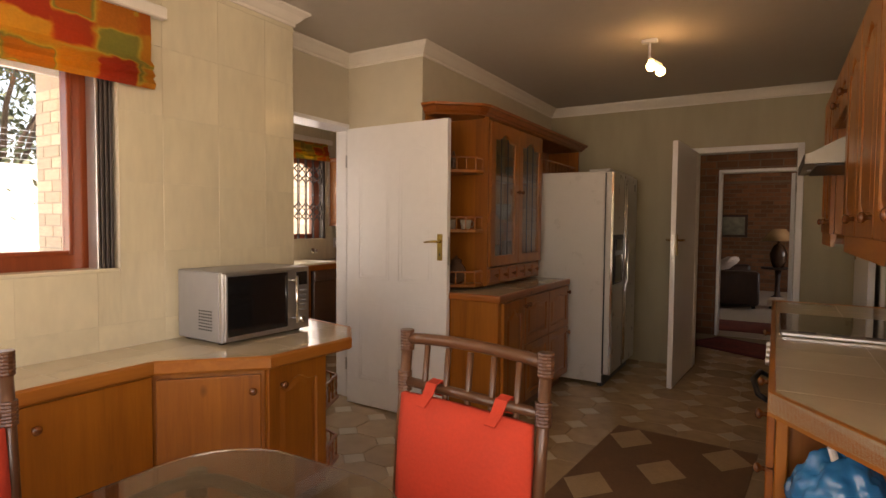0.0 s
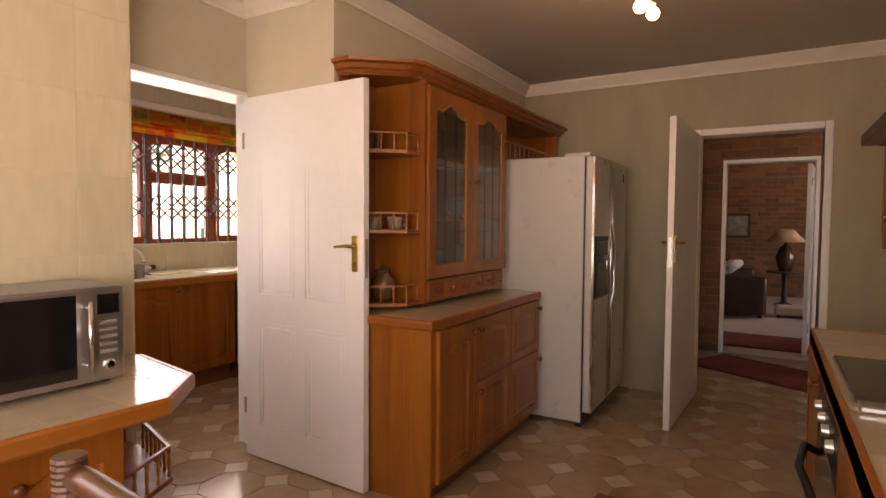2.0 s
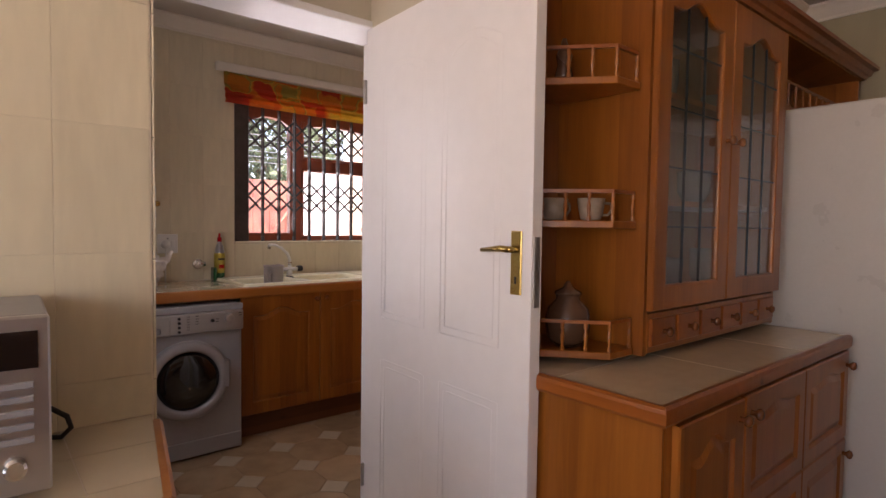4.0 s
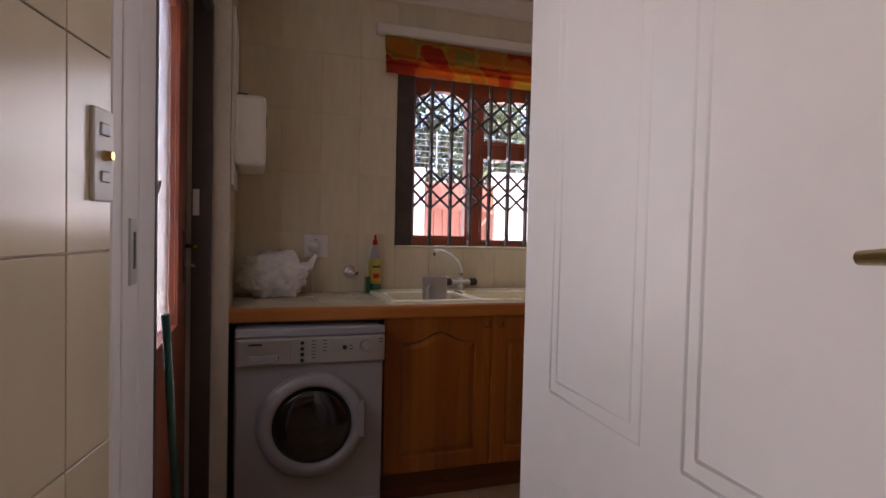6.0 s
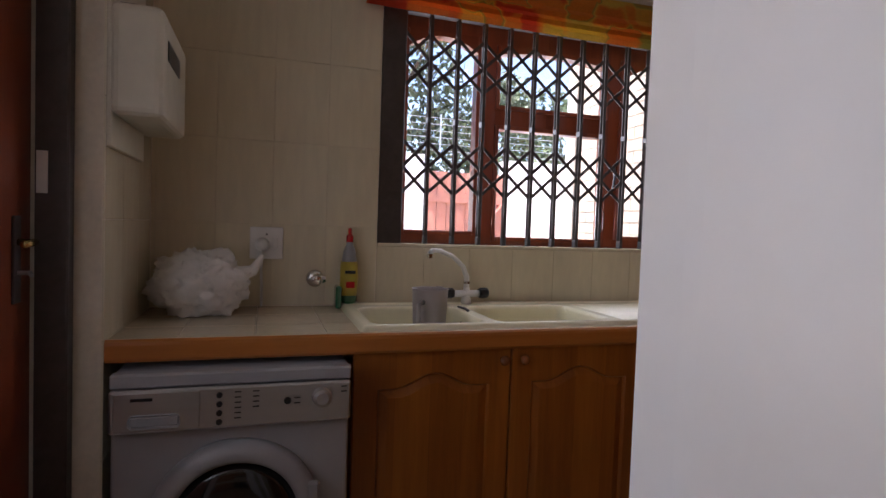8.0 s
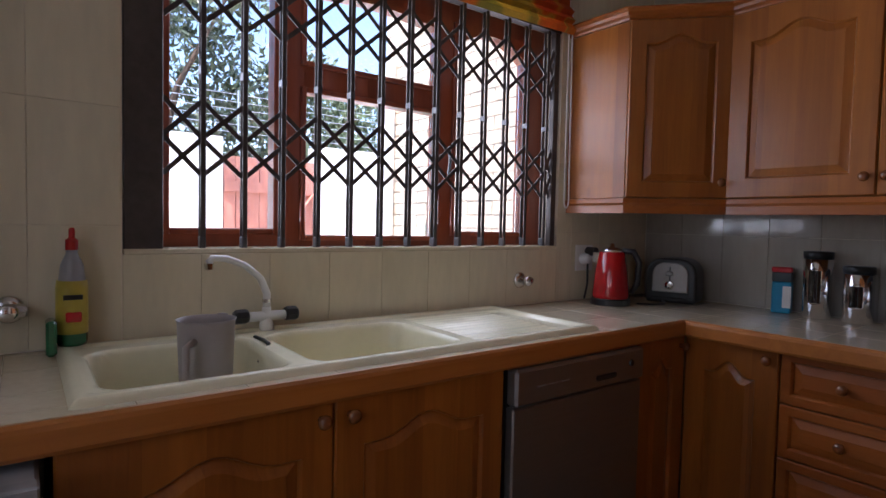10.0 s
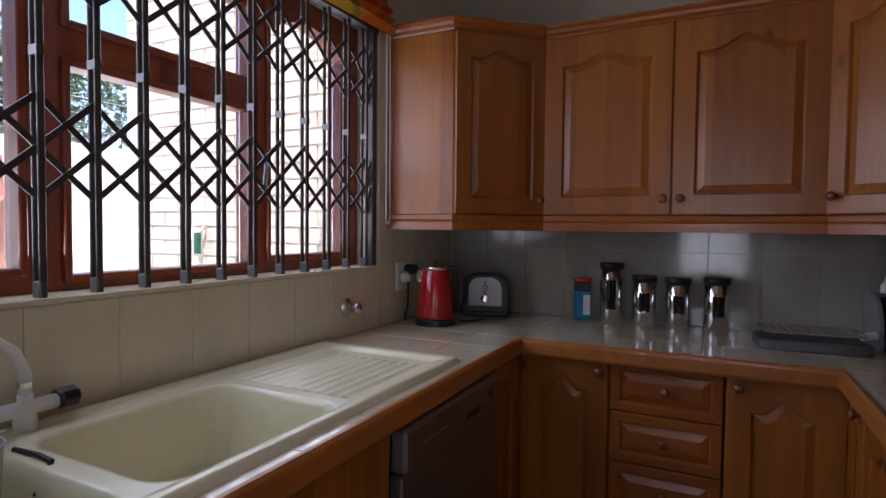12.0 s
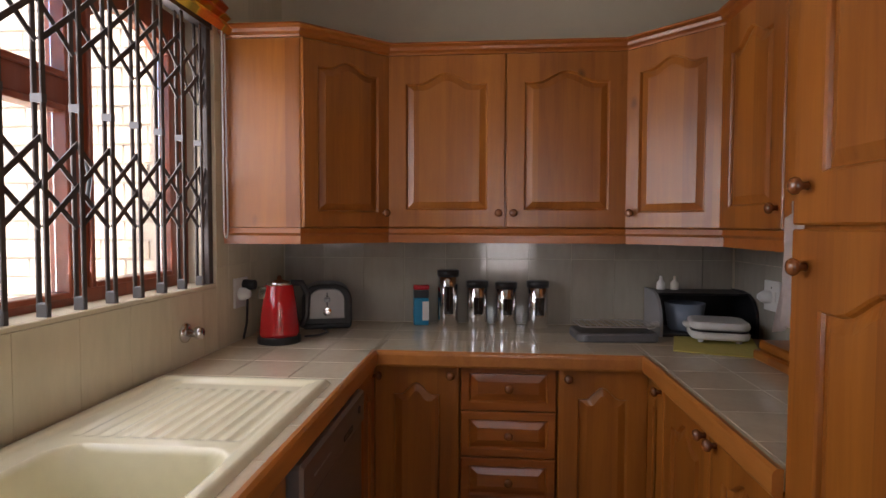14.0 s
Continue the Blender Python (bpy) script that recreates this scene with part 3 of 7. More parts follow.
# east side, fronts at x = -3.17 facing west
for y1, w, hinge in ((5.34, 0.2, "l"), (5.137, 0.39, "l"), (4.745, 0.392, "r")):
    base_unit(pose(-3.155, y1, 0, 0, 0, -90), w, 0.52, 0.855, 1, hinge=hinge)

# tiled worktops
def slab_top(name, rects, edge_path, z, label, tile=(0.2, 0.2), edge_h=0.045, start=(0, 0), holes=()):
    """A worktop: board, loose tiles laid on it, and a wooden nosing along its open edge."""
    x0, y0 = rects[0][0], rects[0][1]
    t = thing(name, pose(x0, y0, 0), label, "worktop")
    inv = Matrix.Translation((-x0, -y0, 0))
    bm = bmesh.new()
    for a, b, c, d in rects:
        for p, q, r, s in cut_rects(a, c, b, d, holes):
            box(p, r, z - 0.041, q, s, z - 0.0018, bm=bm)
    bmesh.ops.transform(bm, verts=bm.verts, matrix=inv)
    part("board", bm, COUNTER_GROUT, t)
    if edge_path:
        prof = [(0, 0.002), (0.012, 0.003), (0.02, -0.003), (0.022, -0.012), (0.022, 0.009 - edge_h), (0.016, -edge_h), (0, -edge_h)]
        bm = extrude_path(prof, [(x, y, z) for x, y in edge_path])
        bmesh.ops.transform(bm, verts=bm.verts, matrix=inv)
        part("nosing", bm, WOOD_X if abs(edge_path[0][0] - edge_path[1][0]) > 0.1 else EDGE_Y, t, "rounded varnished wood nosing")
    for a, b, c, d in rects:
        i = math.floor((a - start[0]) / tile[0])
        while start[0] + i * tile[0] < c:
            j = math.floor((b - start[1]) / tile[1])
            while start[1] + j * tile[1] < d:
                for p, q, r, s in cut_rects(max(a, start[0] + i * tile[0]), min(c, start[0] + (i + 1) * tile[0]), max(b, start[1] + j * tile[1]), min(d, start[1] + (j + 1) * tile[1]), holes):
                    if q - p > 0.012 and s - r > 0.012:
                        piece("tile", TOP_TILE, t, inv @ pose((p + q) / 2, (r + s) / 2, z) @ Matrix.Diagonal((q - p - 0.0018, s - r - 0.0018, 0.008, 1)))
                j += 1
            i += 1
    return t


EDGE_Y = wood_material("varnished_wood_nosing", (0.22, 0.058, 0.009), (0.45, 0.165, 0.03), axis="Y")
bm = bmesh.new()
tv = [[bm.verts.new((s * x, s * y, z)) for x, y in ((-0.5, -0.5), (0.5, -0.5), (0.5, 0.5), (-0.5, 0.5))] for s, z in ((0.985, 0.0), (1.0, -0.2), (1.0, -1.0))]
bm.faces.new(tv[0])
for a, b in zip(tv, tv[1:]):
    for i in range(4):
        bm.faces.new((a[i], a[(i + 1) % 4], b[(i + 1) % 4], b[i]))
TOP_TILE = mesh_of("worktop_tile", bm, COUNTER_TILE)

SINK_HOLE = (-4.74, -4.26, 3.45, 4.80)
top_path = [(-4.197, 2.735), (-4.197, 5.303), (-3.19, 5.303), (-3.19, 4.352)]
slab_top("worktop", [(-4.78, 2.735, -4.197, 5.925), (-4.197, 5.303, -3.19, 5.925), (-3.19, 4.352, -2.635, 5.925)], top_path, 0.905, "cream tiled scullery worktop with a varnished wooden edge", start=(-4.175, 5.3), holes=[SINK_HOLE], edge_h=0.057)

# wall cabinets in the scullery
wz0, wz1 = 1.365, 2.075
c = thing("wall_cabinet", pose(0, 0, 0), "varnished pine corner wall cabinet with a slanted door", "cabinet", "wall cabinets")
A, B = (-4.474, 5.3), (-4.186, 5.57)
part("body", prism([(SCX + 0.004, 5.3), A, B, (-4.186, BACK - 0.003), (SCX + 0.004, BACK - 0.003)], wz0, wz1, 0.002), WOOD, c)
ang = math.degrees(math.atan2(B[1] - A[1], B[0] - A[0]))
ln = math.hypot(B[0] - A[0], B[1] - A[1])
holder = pose(A[0], A[1], 0, 0, 0, ang)
d = part("door", raised_panel(ln - 0.006, wz1 - wz0 - 0.004, 0.06, 0.035), WOOD, c, "", holder @ pose(0.003, -0.002, wz0 + 0.002))
part("knob", knob_mesh(), KNOB, d, "dark turned wooden knob", pose(ln - 0.04, -0.02, 0.06), smooth=True)
wall_unit(pose(-4.184, 5.565, 0), 0.972, 0.362, doors=2, label="varnished pine wall cabinet with two arched panel doors")
c = thing("wall_cabinet", pose(0, 0, 0), "varnished pine corner wall cabinet with a slanted door", "cabinet", "wall cabinets")
A, B = (-3.21, 5.565), (-2.935, 5.29)
part("body", prism([(-3.21, BACK - 0.003), A, B, (SCE - 0.003, 5.29), (SCE - 0.003, BACK - 0.003)], wz0, wz1, 0.002), WOOD, c)
ang = math.degrees(math.atan2(B[1] - A[1], B[0] - A[0]))
ln = math.hypot(B[0] - A[0], B[1] - A[1])
d = part("door", raised_panel(ln - 0.006, wz1 - wz0 - 0.004, 0.06, 0.035), WOOD, c, "", pose(A[0], A[1], 0, 0, 0, ang) @ pose(0.003, -0.002, wz0 + 0.002))
part("knob", knob_mesh(), KNOB, d, "dark turned wooden knob", pose(0.035, -0.02, 0.06), smooth=True)
wall_unit(pose(-2.935, 5.288, 0, 0, 0, -90), 0.43, 0.3, hinge="l")
wall_unit(pose(-2.935, 4.856, 0, 0, 0, -90), 0.5, 0.3, hinge="l")
crown_path = [(SCX + 0.01, 5.3), (-4.474, 5.3), (-4.186, 5.563), (-3.21, 5.563), (-2.935, 5.29), (-2.935, 4.355)]
tagged(part("crown_moulding", extrude_path([(u, 0.65 * v) for u, v in CROWN], [(x, y, wz1) for x, y in crown_path]), WOOD_X), "stepped varnished wooden crown moulding over the wall cabinets", "moulding", kind="structure")
tagged(part("light_rail", extrude_path(LIGHTRAIL, [(x, y, wz0) for x, y in crown_path]), WOOD_X), "varnished wooden rail under the wall cabinets", "moulding", kind="structure")

# tall pantry
p = thing("pantry_cupboard", pose(-3.17, 4.348, 0, 0, 0, -90), "tall varnished pine pantry cupboard with arched panel doors", "cupboard")
carcass(p, 0.53, 0.53, 0.1, 2.3)
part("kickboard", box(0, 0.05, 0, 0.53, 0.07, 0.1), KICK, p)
door_on(p, 0, 0.1, 0.53, 1.272, (0.05, 1.2), 0.05, rail=0.09)
door_on(p, 0, 1.376, 0.53, 0.92, (0.05, 0.07), 0.05, rail=0.09)


# ---- doors ----
def panel_door(m, w, h, label, handle_x, emboss=True, flip=1, name="door_leaf"):
    """A white hollow door, local x along its width from the hinge, y through its thickness."""
    d = thing(name, m, label, "door")
    bm = box(0, 0, 0.008, w, 0.04, h, 0.002)
    leaf = part("leaf", bm, WHITE, d)
    if emboss:
        bm = bmesh.new()
        for x0, x1 in ((0.14 * w, 0.45 * w), (0.55 * w, 0.86 * w)):
            for z0, z1, wave in ((0.2, 0.78, 0), (0.94, h - 0.16, 1)):
                for k in range(2):
                    o = 0.024 * k
                    a, b, c, e = x0 + o, x1 - o, z0 + o, z1 - o
                    pts = [(a, c), (b, c), (b, e - 0.05 * wave)] + [(b + (a - b) * s / 8, e - 0.05 * wave * (1 - math.sin(math.pi * s / 8))) for s in range(1, 8)] + [(a, e - 0.05 * wave), (a, c)]
                    for y in (0.0081, 0.0319):
                        tube([(px, y, pz) for px, pz in pts], 0.009, 12, bm)
        part("moulded_panel", bm, WHITE, leaf, smooth=True)
    for side in (-1, 1):
        y = -0.001 if side < 0 else 0.041
        pl = part("handle_plate", box(handle_x - 0.02, y - 0.004, 1.1, handle_x + 0.02, y + 0.004, 1.275, 0.002), BRASS, leaf, "worn brass handle plate")
        bm = tube([(handle_x, y, 1.225), (handle_x, y + side * 0.035, 1.225)], 0.009, 10)
        dirx = -1 if handle_x > w / 2 else 1
        tube([(handle_x, y + side * 0.035, 1.225), (handle_x + dirx * 0.02, y + side * 0.042, 1.227), (handle_x + dirx * 0.1, y + side * 0.04, 1.22)], [0.009, 0.009, 0.006], 10, bm)
        part("lever", bm, BRASS, pl, "brass lever handle", smooth=True)
        part("keyhole", box(handle_x - 0.003, y - 0.005, 1.13, handle_x + 0.003, y + 0.005, 1.15), BLACK, pl)
    ex = w if handle_x > w / 2 else 0
    part("latch_plate", box(ex - 0.002, 0.01, 1.07, ex + 0.002, 0.03, 1.26), STEEL, leaf)
    for z in (0.25, 1.75):
        part("hinge", lathe([(0.007, 0), (0.007, 0.09)], 8, None, Matrix.Translation((0 if ex else w, -0.006, z))), STEEL, leaf)
    return d


def frame_round(name, axis, c0, c1, u0, u1, h, width=0.045, label="white painted door frame", proud=0.012):
    """A door frame lining an opening in a wall between c0 and c1."""
    f = thing(name, pose(0, 0, 0), label, "door frame", kind="structure")
    for nm, a, b, z0, z1 in (("jamb", u0 - width, u0, 0, h + width), ("jamb", u1, u1 + width, 0, h + width), ("head", u0, u1, h, h + width)):
        if axis == "x":
            bm = box(c0 - proud, a, z0, c1 + proud, b, z1, 0.004)
        else:
            bm = box(a, c0 - proud, z0, b, c1 + proud, z1, 0.004)
        part(nm, bm, WHITE, f)
    return f


f1 = frame_round("door_1", "x", -3.037, DOORX, DR[0], 3.48, 2.04, 0.028)
# stop rebate and strike plate
part("stop", box(-2.94, DR[0] - 0.002, 0, -2.9, DR[0] + 0.004, 2.04, 0.002), WHITE, f1)
part("stop", box(-2.97, 3.465, 0, -2.93, 3.482, 2.04, 0.003), WHITE, f1)
part("strike_plate", box(-3.015, DR[0] - 0.003, 1.12, -2.96, DR[0] + 0.005, 1.245, 0.001), STEEL, f1, "worn steel strike plate")
ang = math.degrees(math.atan2(3.333 - 3.372, 0.885))
panel_door(pose(-2.848, 3.372, 0, 0, 0, ang), 0.885, 2.032, "white moulded panel door standing open", 0.83)
part("strike_slot", box(-2.995, DR[0] + 0.003, 1.15, -2.98, DR[0] + 0.0065, 1.22), BLACK, f1)
tagged(part("wall_return", box(-3.23, 2.585, 0, -3.052, 2.617, 2.3, 0.003), WHITE), "white painted return beside the back door", "wall", kind="structure")
frame_round("door_2", "y", FAR, 6.07, LD[0] + 0.02, LD[1], 2.02, 0.05)
panel_door(pose(-0.80, 5.88, 0, 0, 0, -93.2), 0.86, 2.03, "white flush passage door standing open", 0.8, emboss=False)
f3 = frame_round("door_3", "y", 7.765, 7.95, P2[0] + 0.03, P2[1] - 0.03, 1.99, 0.035)
panel_door(pose(0.07, 7.99, 0, 0, 0, 85), 0.8, 1.98, "white lounge door standing open", 0.75, emboss=False)
frame_round("door_4", "x", RIGHTX - 0.01, RIGHTX + 0.02, 4.75, 5.5, 2.02, 0.06)
panel_door(pose(RIGHTX - 0.045, 4.755, 0, 0, 0, 90), 0.74, 2.0, "white closed door beside the hob counter", 0.68, emboss=False)


# ---- kitchen: low counter under the window ----
LZ = 0.79
out = [(-2.22, 1.473), (-1.91, 1.786), (-1.885, 2.25), (-2.06, 2.455), (-2.553, 2.546)]
low_poly = [(TILEX + 0.002, -1.2), (-2.22, -1.2)] + out
lt = thing("low_worktop", pose(0, 0, 0), "cream tiled low worktop with a varnished wooden edge", "worktop")
part("board", prism(low_poly, LZ - 0.05, LZ - 0.0008), COUNTER_GROUT, lt)
part("nosing", extrude_path([(0, 0.002), (0.014, 0.003), (0.022, -0.006), (0.022, -0.045), (0.014, -0.055), (0, -0.055)], [(x, y, LZ) for x, y in [(-2.22, -1.2)] + out[:-1] + [(-2.5, 2.536)]]), EDGE_Y, lt, "rounded varnished wood nosing")


def clip_poly(poly, a, b, c):
    """The part of a polygon where a*x + b*y <= c."""
    res = []
    for i, p in enumerate(poly):
        q = poly[(i + 1) % len(poly)]
        fp, fq = a * p[0] + b * p[1] - c, a * q[0] + b * q[1] - c
        if fp <= 0:
            res.append(p)
        if (fp < 0) != (fq < 0) and abs(fp - fq) > 1e-9:
            s = fp / (fp - fq)
            res.append((p[0] + s * (q[0] - p[0]), p[1] + s * (q[1] - p[1])))
    return res


def poly_tiles(parent, poly, z, du, start, name="tile", thick=0.007, mat=None):
    xs, ys = [p[0] for p in poly], [p[1] for p in poly]
    i0, i1 = math.floor((min(xs) - start[0]) / du), math.ceil((max(xs) - start[0]) / du)
    j0, j1 = math.floor((min(ys) - start[1]) / du), math.ceil((max(ys) - start[1]) / du)
    for i in range(i0, i1):
        for j in range(j0, j1):
            a, b = start[0] + i * du + 0.0015, start[1] + j * du + 0.0015
            q = clip_poly(clip_poly(clip_poly(clip_poly(list(poly), 1, 0, a + du - 0.003), -1, 0, -a), 0, 1, b + du - 0.003), 0, -1, -b)
            if len(q) < 3:
                continue
            area = 0.5 * abs(sum(q[k][0] * q[(k + 1) % len(q)][1] - q[(k + 1) % len(q)][0] * q[k][1] for k in range(len(q))))
            if area > 0.0004:
                part(name, prism(q, z - thick, z), mat or COUNTER_TILE, parent)


poly_tiles(lt, [p for p in low_poly], LZ, 0.2, (-2.555, 2.55 - 0.2))

# cabinets under it
for k in range(4):
    y = 1.0 - 0.48 * k
    c = thing("base_cabinet", pose(-2.24, y, 0, 0, 0, 90), "shallow varnished pine cabinet with a plain board door", "cabinet", "base cabinets")
    carcass(c, 0.475, 0.3, 0.1, LZ - 0.056)
    part("kickboard", box(0.001, 0.05, 0, 0.474, 0.068, 0.1), KICK, c)
    d = part("door", box(0, -0.02, 0, 0.463, 0, LZ - 0.17, 0.005, seg=2), WOOD, c, "flat board door with eased edges", pose(0.006, -0.002, 0.108))
    part("knob", knob_mesh(), KNOB, d, "dark turned wooden knob", pose(0.05, -0.02, 0.54), smooth=True)
c = thing("base_cabinet", pose(0, 0, 0), "varnished pine corner cabinet with a slanted door", "cabinet", "base cabinets")
part("body", prism([(TILEX + 0.004, 1.478), (-2.238, 1.478), (-1.945, 1.79), (TILEX + 0.004, 1.79)], 0.1, LZ - 0.056), WOOD, c)
part("kickboard", prism([(-2.5, 1.48), (-2.28, 1.5), (-2.0, 1.785), (-2.5, 1.785)], 0, 0.1), KICK, c)
a1, b1 = (-2.238, 1.478), (-1.945, 1.79)
ln, ang = math.hypot(b1[0] - a1[0], b1[1] - a1[1]), math.degrees(math.atan2(b1[1] - a1[1], b1[0] - a1[0]))
d = part("door", box(0, -0.02, 0, ln - 0.03, 0, LZ - 0.185, 0.005, seg=2), WOOD, c, "", pose(*a1, 0, 0, 0, ang) @ pose(0.018, -0.002, 0.108))
part("knob", knob_mesh(), KNOB, d, "dark turned wooden knob", pose(ln - 0.06, -0.02, 0.54), smooth=True)
c = thing("base_cabinet", pose(0, 0, 0), "varnished pine end cabinet with a panelled door", "cabinet", "base cabinets")
part("body", prism([(TILEX + 0.004, 1.792), (-1.943, 1.792), (-1.943, 2.15), (TILEX + 0.004, 2.15)], 0.1, LZ - 0.056), WOOD, c)
part("kickboard", box(-2.5, 1.795, 0, -1.99, 2.145, 0.1), KICK, c)
d = part("door", raised_panel(0.35, LZ - 0.17, 0.06, 0.03), WOOD, c, "", pose(-1.945, 1.796, 0.108, 0, 0, 90))
part("knob", knob_mesh(), KNOB, d, "dark turned wooden knob", pose(0.07, -0.02, 0.54), smooth=True)


def gallery(parent, path, z, h=0.07, step=0.06, lower=0.0):
    """A little gallery rail on turned spindles along a level path."""
    part("rail", extrude_path([(-0.006, h), (0.006, h), (0.006, h + 0.01), (-0.006, h + 0.01)], [(x, y, z) for x, y in path]), WOOD_X, parent)
    for p, q in zip(path, path[1:]):
        L = math.hypot(q[0] - p[0], q[1] - p[1])
        n = max(1, round(L / step))
        for k in range(n + 1):
            s = (k + 0.001) / n
            if k == n and q is not path[-1]:
                continue
            x, y = p[0] + (q[0] - p[0]) * s, p[1] + (q[1] - p[1]) * s
            piece("spindle", SPINDLE, parent, pose(x, y, z) @ Matrix.Diagonal((1, 1, h / 0.07, 1)))


SPINDLE = mesh_of("spindle", lathe([(0.006, 0), (0.006, 0.01), (0.0035, 0.014), (0.006, 0.03), (0.0065, 0.036), (0.0035, 0.052), (0.006, 0.06), (0.006, 0.07)], 8), WOOD)
es = thing("end_shelf", pose(0, 0, 0), "open varnished corner shelf with gallery rails", "shelf")
shelf_poly = [(TILEX + 0.004, 2.153), (-1.96, 2.153), (-2.07, 2.4), (-2.4, 2.5), (TILEX + 0.004, 2.5)]
for z in (0.1, 0.42):
    part("shelf", prism(shelf_poly, z, z + 0.02, 0.003), WOOD, es)
    gallery(es, [(-1.97, 2.16), (-2.08, 2.39), (-2.4, 2.49)], z + 0.02, 0.1)
part("back_panel", box(TILEX + 0.004, 2.152, 0.0, TILEX + 0.02, 2.5, LZ - 0.056), WOOD, es)

# microwave
mw = thing("microwave", pose(-2.205, 1.785, LZ, 0, 0, 88) @ Matrix.Diagonal((0.9, 1.06, 1.015, 1)), "silver microwave oven with a dark glass door", "microwave")
part("casing", box(0, 0.02, 0.012, 0.575, 0.315, 0.325, 0.006), GREYPAINT, mw)
part("front_panel", box(0.0, 0.0, 0.014, 0.575, 0.022, 0.325, 0.004), STEEL, mw)
dr = part("door", box(0.008, -0.014, 0.02, 0.455, 0.002, 0.318, 0.003), STEEL, mw)
part("window", box(0.02, -0.016, 0.04, 0.40, -0.012, 0.305), BLACKGLASS, dr, "black mirror glass")
bm = tube([(0.428, -0.05, 0.06), (0.428, -0.05, 0.285)], 0.008, 10)
for z in (0.08, 0.265):
    tube([(0.428, -0.012, z), (0.428, -0.05, z)], 0.006, 8, bm)
part("handle", bm, CHROME, dr, "vertical chrome bar handle", smooth=True)
part("display", box(0.478, -0.003, 0.235, 0.555, 0.002, 0.3), BLACKGLASS, mw, "black display")
for k in range(5):
    part("button", box(0.485, -0.004, 0.2 - 0.024 * k, 0.548, 0.002, 0.212 - 0.024 * k, 0.002), GREYPAINT, mw)
part("dial", lathe([(0.02, 0), (0.019, 0.012), (0.014, 0.016)], 20, None, Matrix.Translation((0.516, 0, 0.065)) @ Matrix.Rotation(radians(90), 4, "X")), CHROME, mw)
vent = bmesh.new()
for i in range(7):
    for j in range(6):
        box(-0.0015, 0.07 + 0.016 * j, 0.06 + 0.014 * i, 0.002, 0.08 + 0.016 * j, 0.066 + 0.014 * i, bm=vent)
part("vent", vent, BLACK, mw)
for x in (0.04, 0.53):
    for y in (0.05, 0.28):
        part("foot", box(x - 0.012, y - 0.012, 0, x + 0.012, y + 0.012, 0.014), BLACK, mw)
cb = thing("power_cable", pose(0, 0, 0), "black power cable looped on the low worktop", "cable")
part("cable", tube([(-2.53, 2.285, LZ + 0.07), (-2.5, 2.325, LZ + 0.075), (-2.478, 2.355, LZ + 0.055), (-2.472, 2.362, LZ + 0.03), (-2.485, 2.345, LZ + 0.008), (-2.515, 2.3, LZ + 0.007), (-2.535, 2.22, LZ + 0.007)], 0.006, 8), BLACK, cb, smooth=True)


# ---- windows with meranti frames ----
def window_frame(name, x0, x1, y0, y1, z0, z1, lights, label):
    """Window in a wall across x. lights: (y0, y1, z0, z1, arch) for each pane's clear opening."""
    w = thing(name, pose(0, 0, 0), label, "window", kind="structure")
    bm = bmesh.new()
    holes = [(a, b, c, d) for a, b, c, d, _ in lights]
    for a, b, c, d in cut_rects(y0, y1, z0, z1, holes):
        box(x0, a, c, x1, b, d, bm=bm)
    part("window_frame", bm, REDWOOD, w, "dark red varnished hardwood frame")
    for a, b, c, d, arch in lights:
        s = bmesh.new()
        t = 0.018
        for p in ((a, a + t, c, d), (b - t, b, c, d), (a + t, b - t, c, c + t)):
            box(x0 + 0.012, p[0], p[2], x1 + 0.012, p[1], p[3], 0.003, bm=s)
        if arch:
            n = 12
            top = [(a + t + (b - a - 2 * t) * k / n, d - arch * (1 - math.sin(math.pi * (0.12 + 0.76 * k / n)) ** 0.8)) for k in range(n + 1)]
            own = bmesh.new()
            lo = [[own.verts.new((xx, y, z - t)) for y, z in top] for xx in (x0 + 0.012, x1 + 0.012)]
            hi = [[own.verts.new((xx, y, d)) for y, z in top] for xx in (x0 + 0.012, x1 + 0.012)]
            for k in range(n):
                own.faces.new((lo[1][k], lo[1][k + 1], hi[1][k + 1], hi[1][k]))
                own.faces.new((lo[0][k], lo[0][k + 1], hi[0][k + 1], hi[0][k]))
                own.faces.new((lo[0][k], lo[0][k + 1], lo[1][k + 1], lo[1][k]))
            join(s, own)
        else:
            box(x0 + 0.012, a + t, d - t, x1 + 0.012, b - t, d, 0.003, bm=s)
        sash = part("sash", s, REDWOOD, w)
        pane = part("pane", box((x0 + x1) / 2 - 0.002, a + t, c + t, (x0 + x1) / 2 + 0.002, b - t, d - 0.004), GLASS, sash)
        pane.visible_shadow = False
    part("window_sill", box(x1, y0 + 0.002, z0 - 0.012, SILL[name], y1 - 0.002, z0 + 0.004, 0.003), WALL_TILE, w)
    return w


SILL = {"window_1": SCX + 0.002, "window_2": TILEX + 0.004}
window_frame("window_1", -4.95, -4.89, SW[0], SW[1], SW[2] + 0.012, SW[3], [
    (3.665, 4.01, 1.195, 2.06, 0.1), (4.085, 4.66, 1.76, 2.04, 0.04), (4.085, 4.66, 1.175, 1.69, 0), (4.725, 5.14, 1.195, 2.05, 0.13)], "barred dark red wooden window with arched lights")
window_frame("window_2", -2.73, -2.67, KW[0], KW[1], KW[2] + 0.012, KW[3], [(-0.2, 0.52, 1.2, 2.1, 0), (0.6, 1.405, 1.2, 2.1, 0)], "dark red wooden kitchen window")
wt = thing("window_latch", pose(-4.87, 4.7, 1.5), "black window fastener on the sash", "latch")
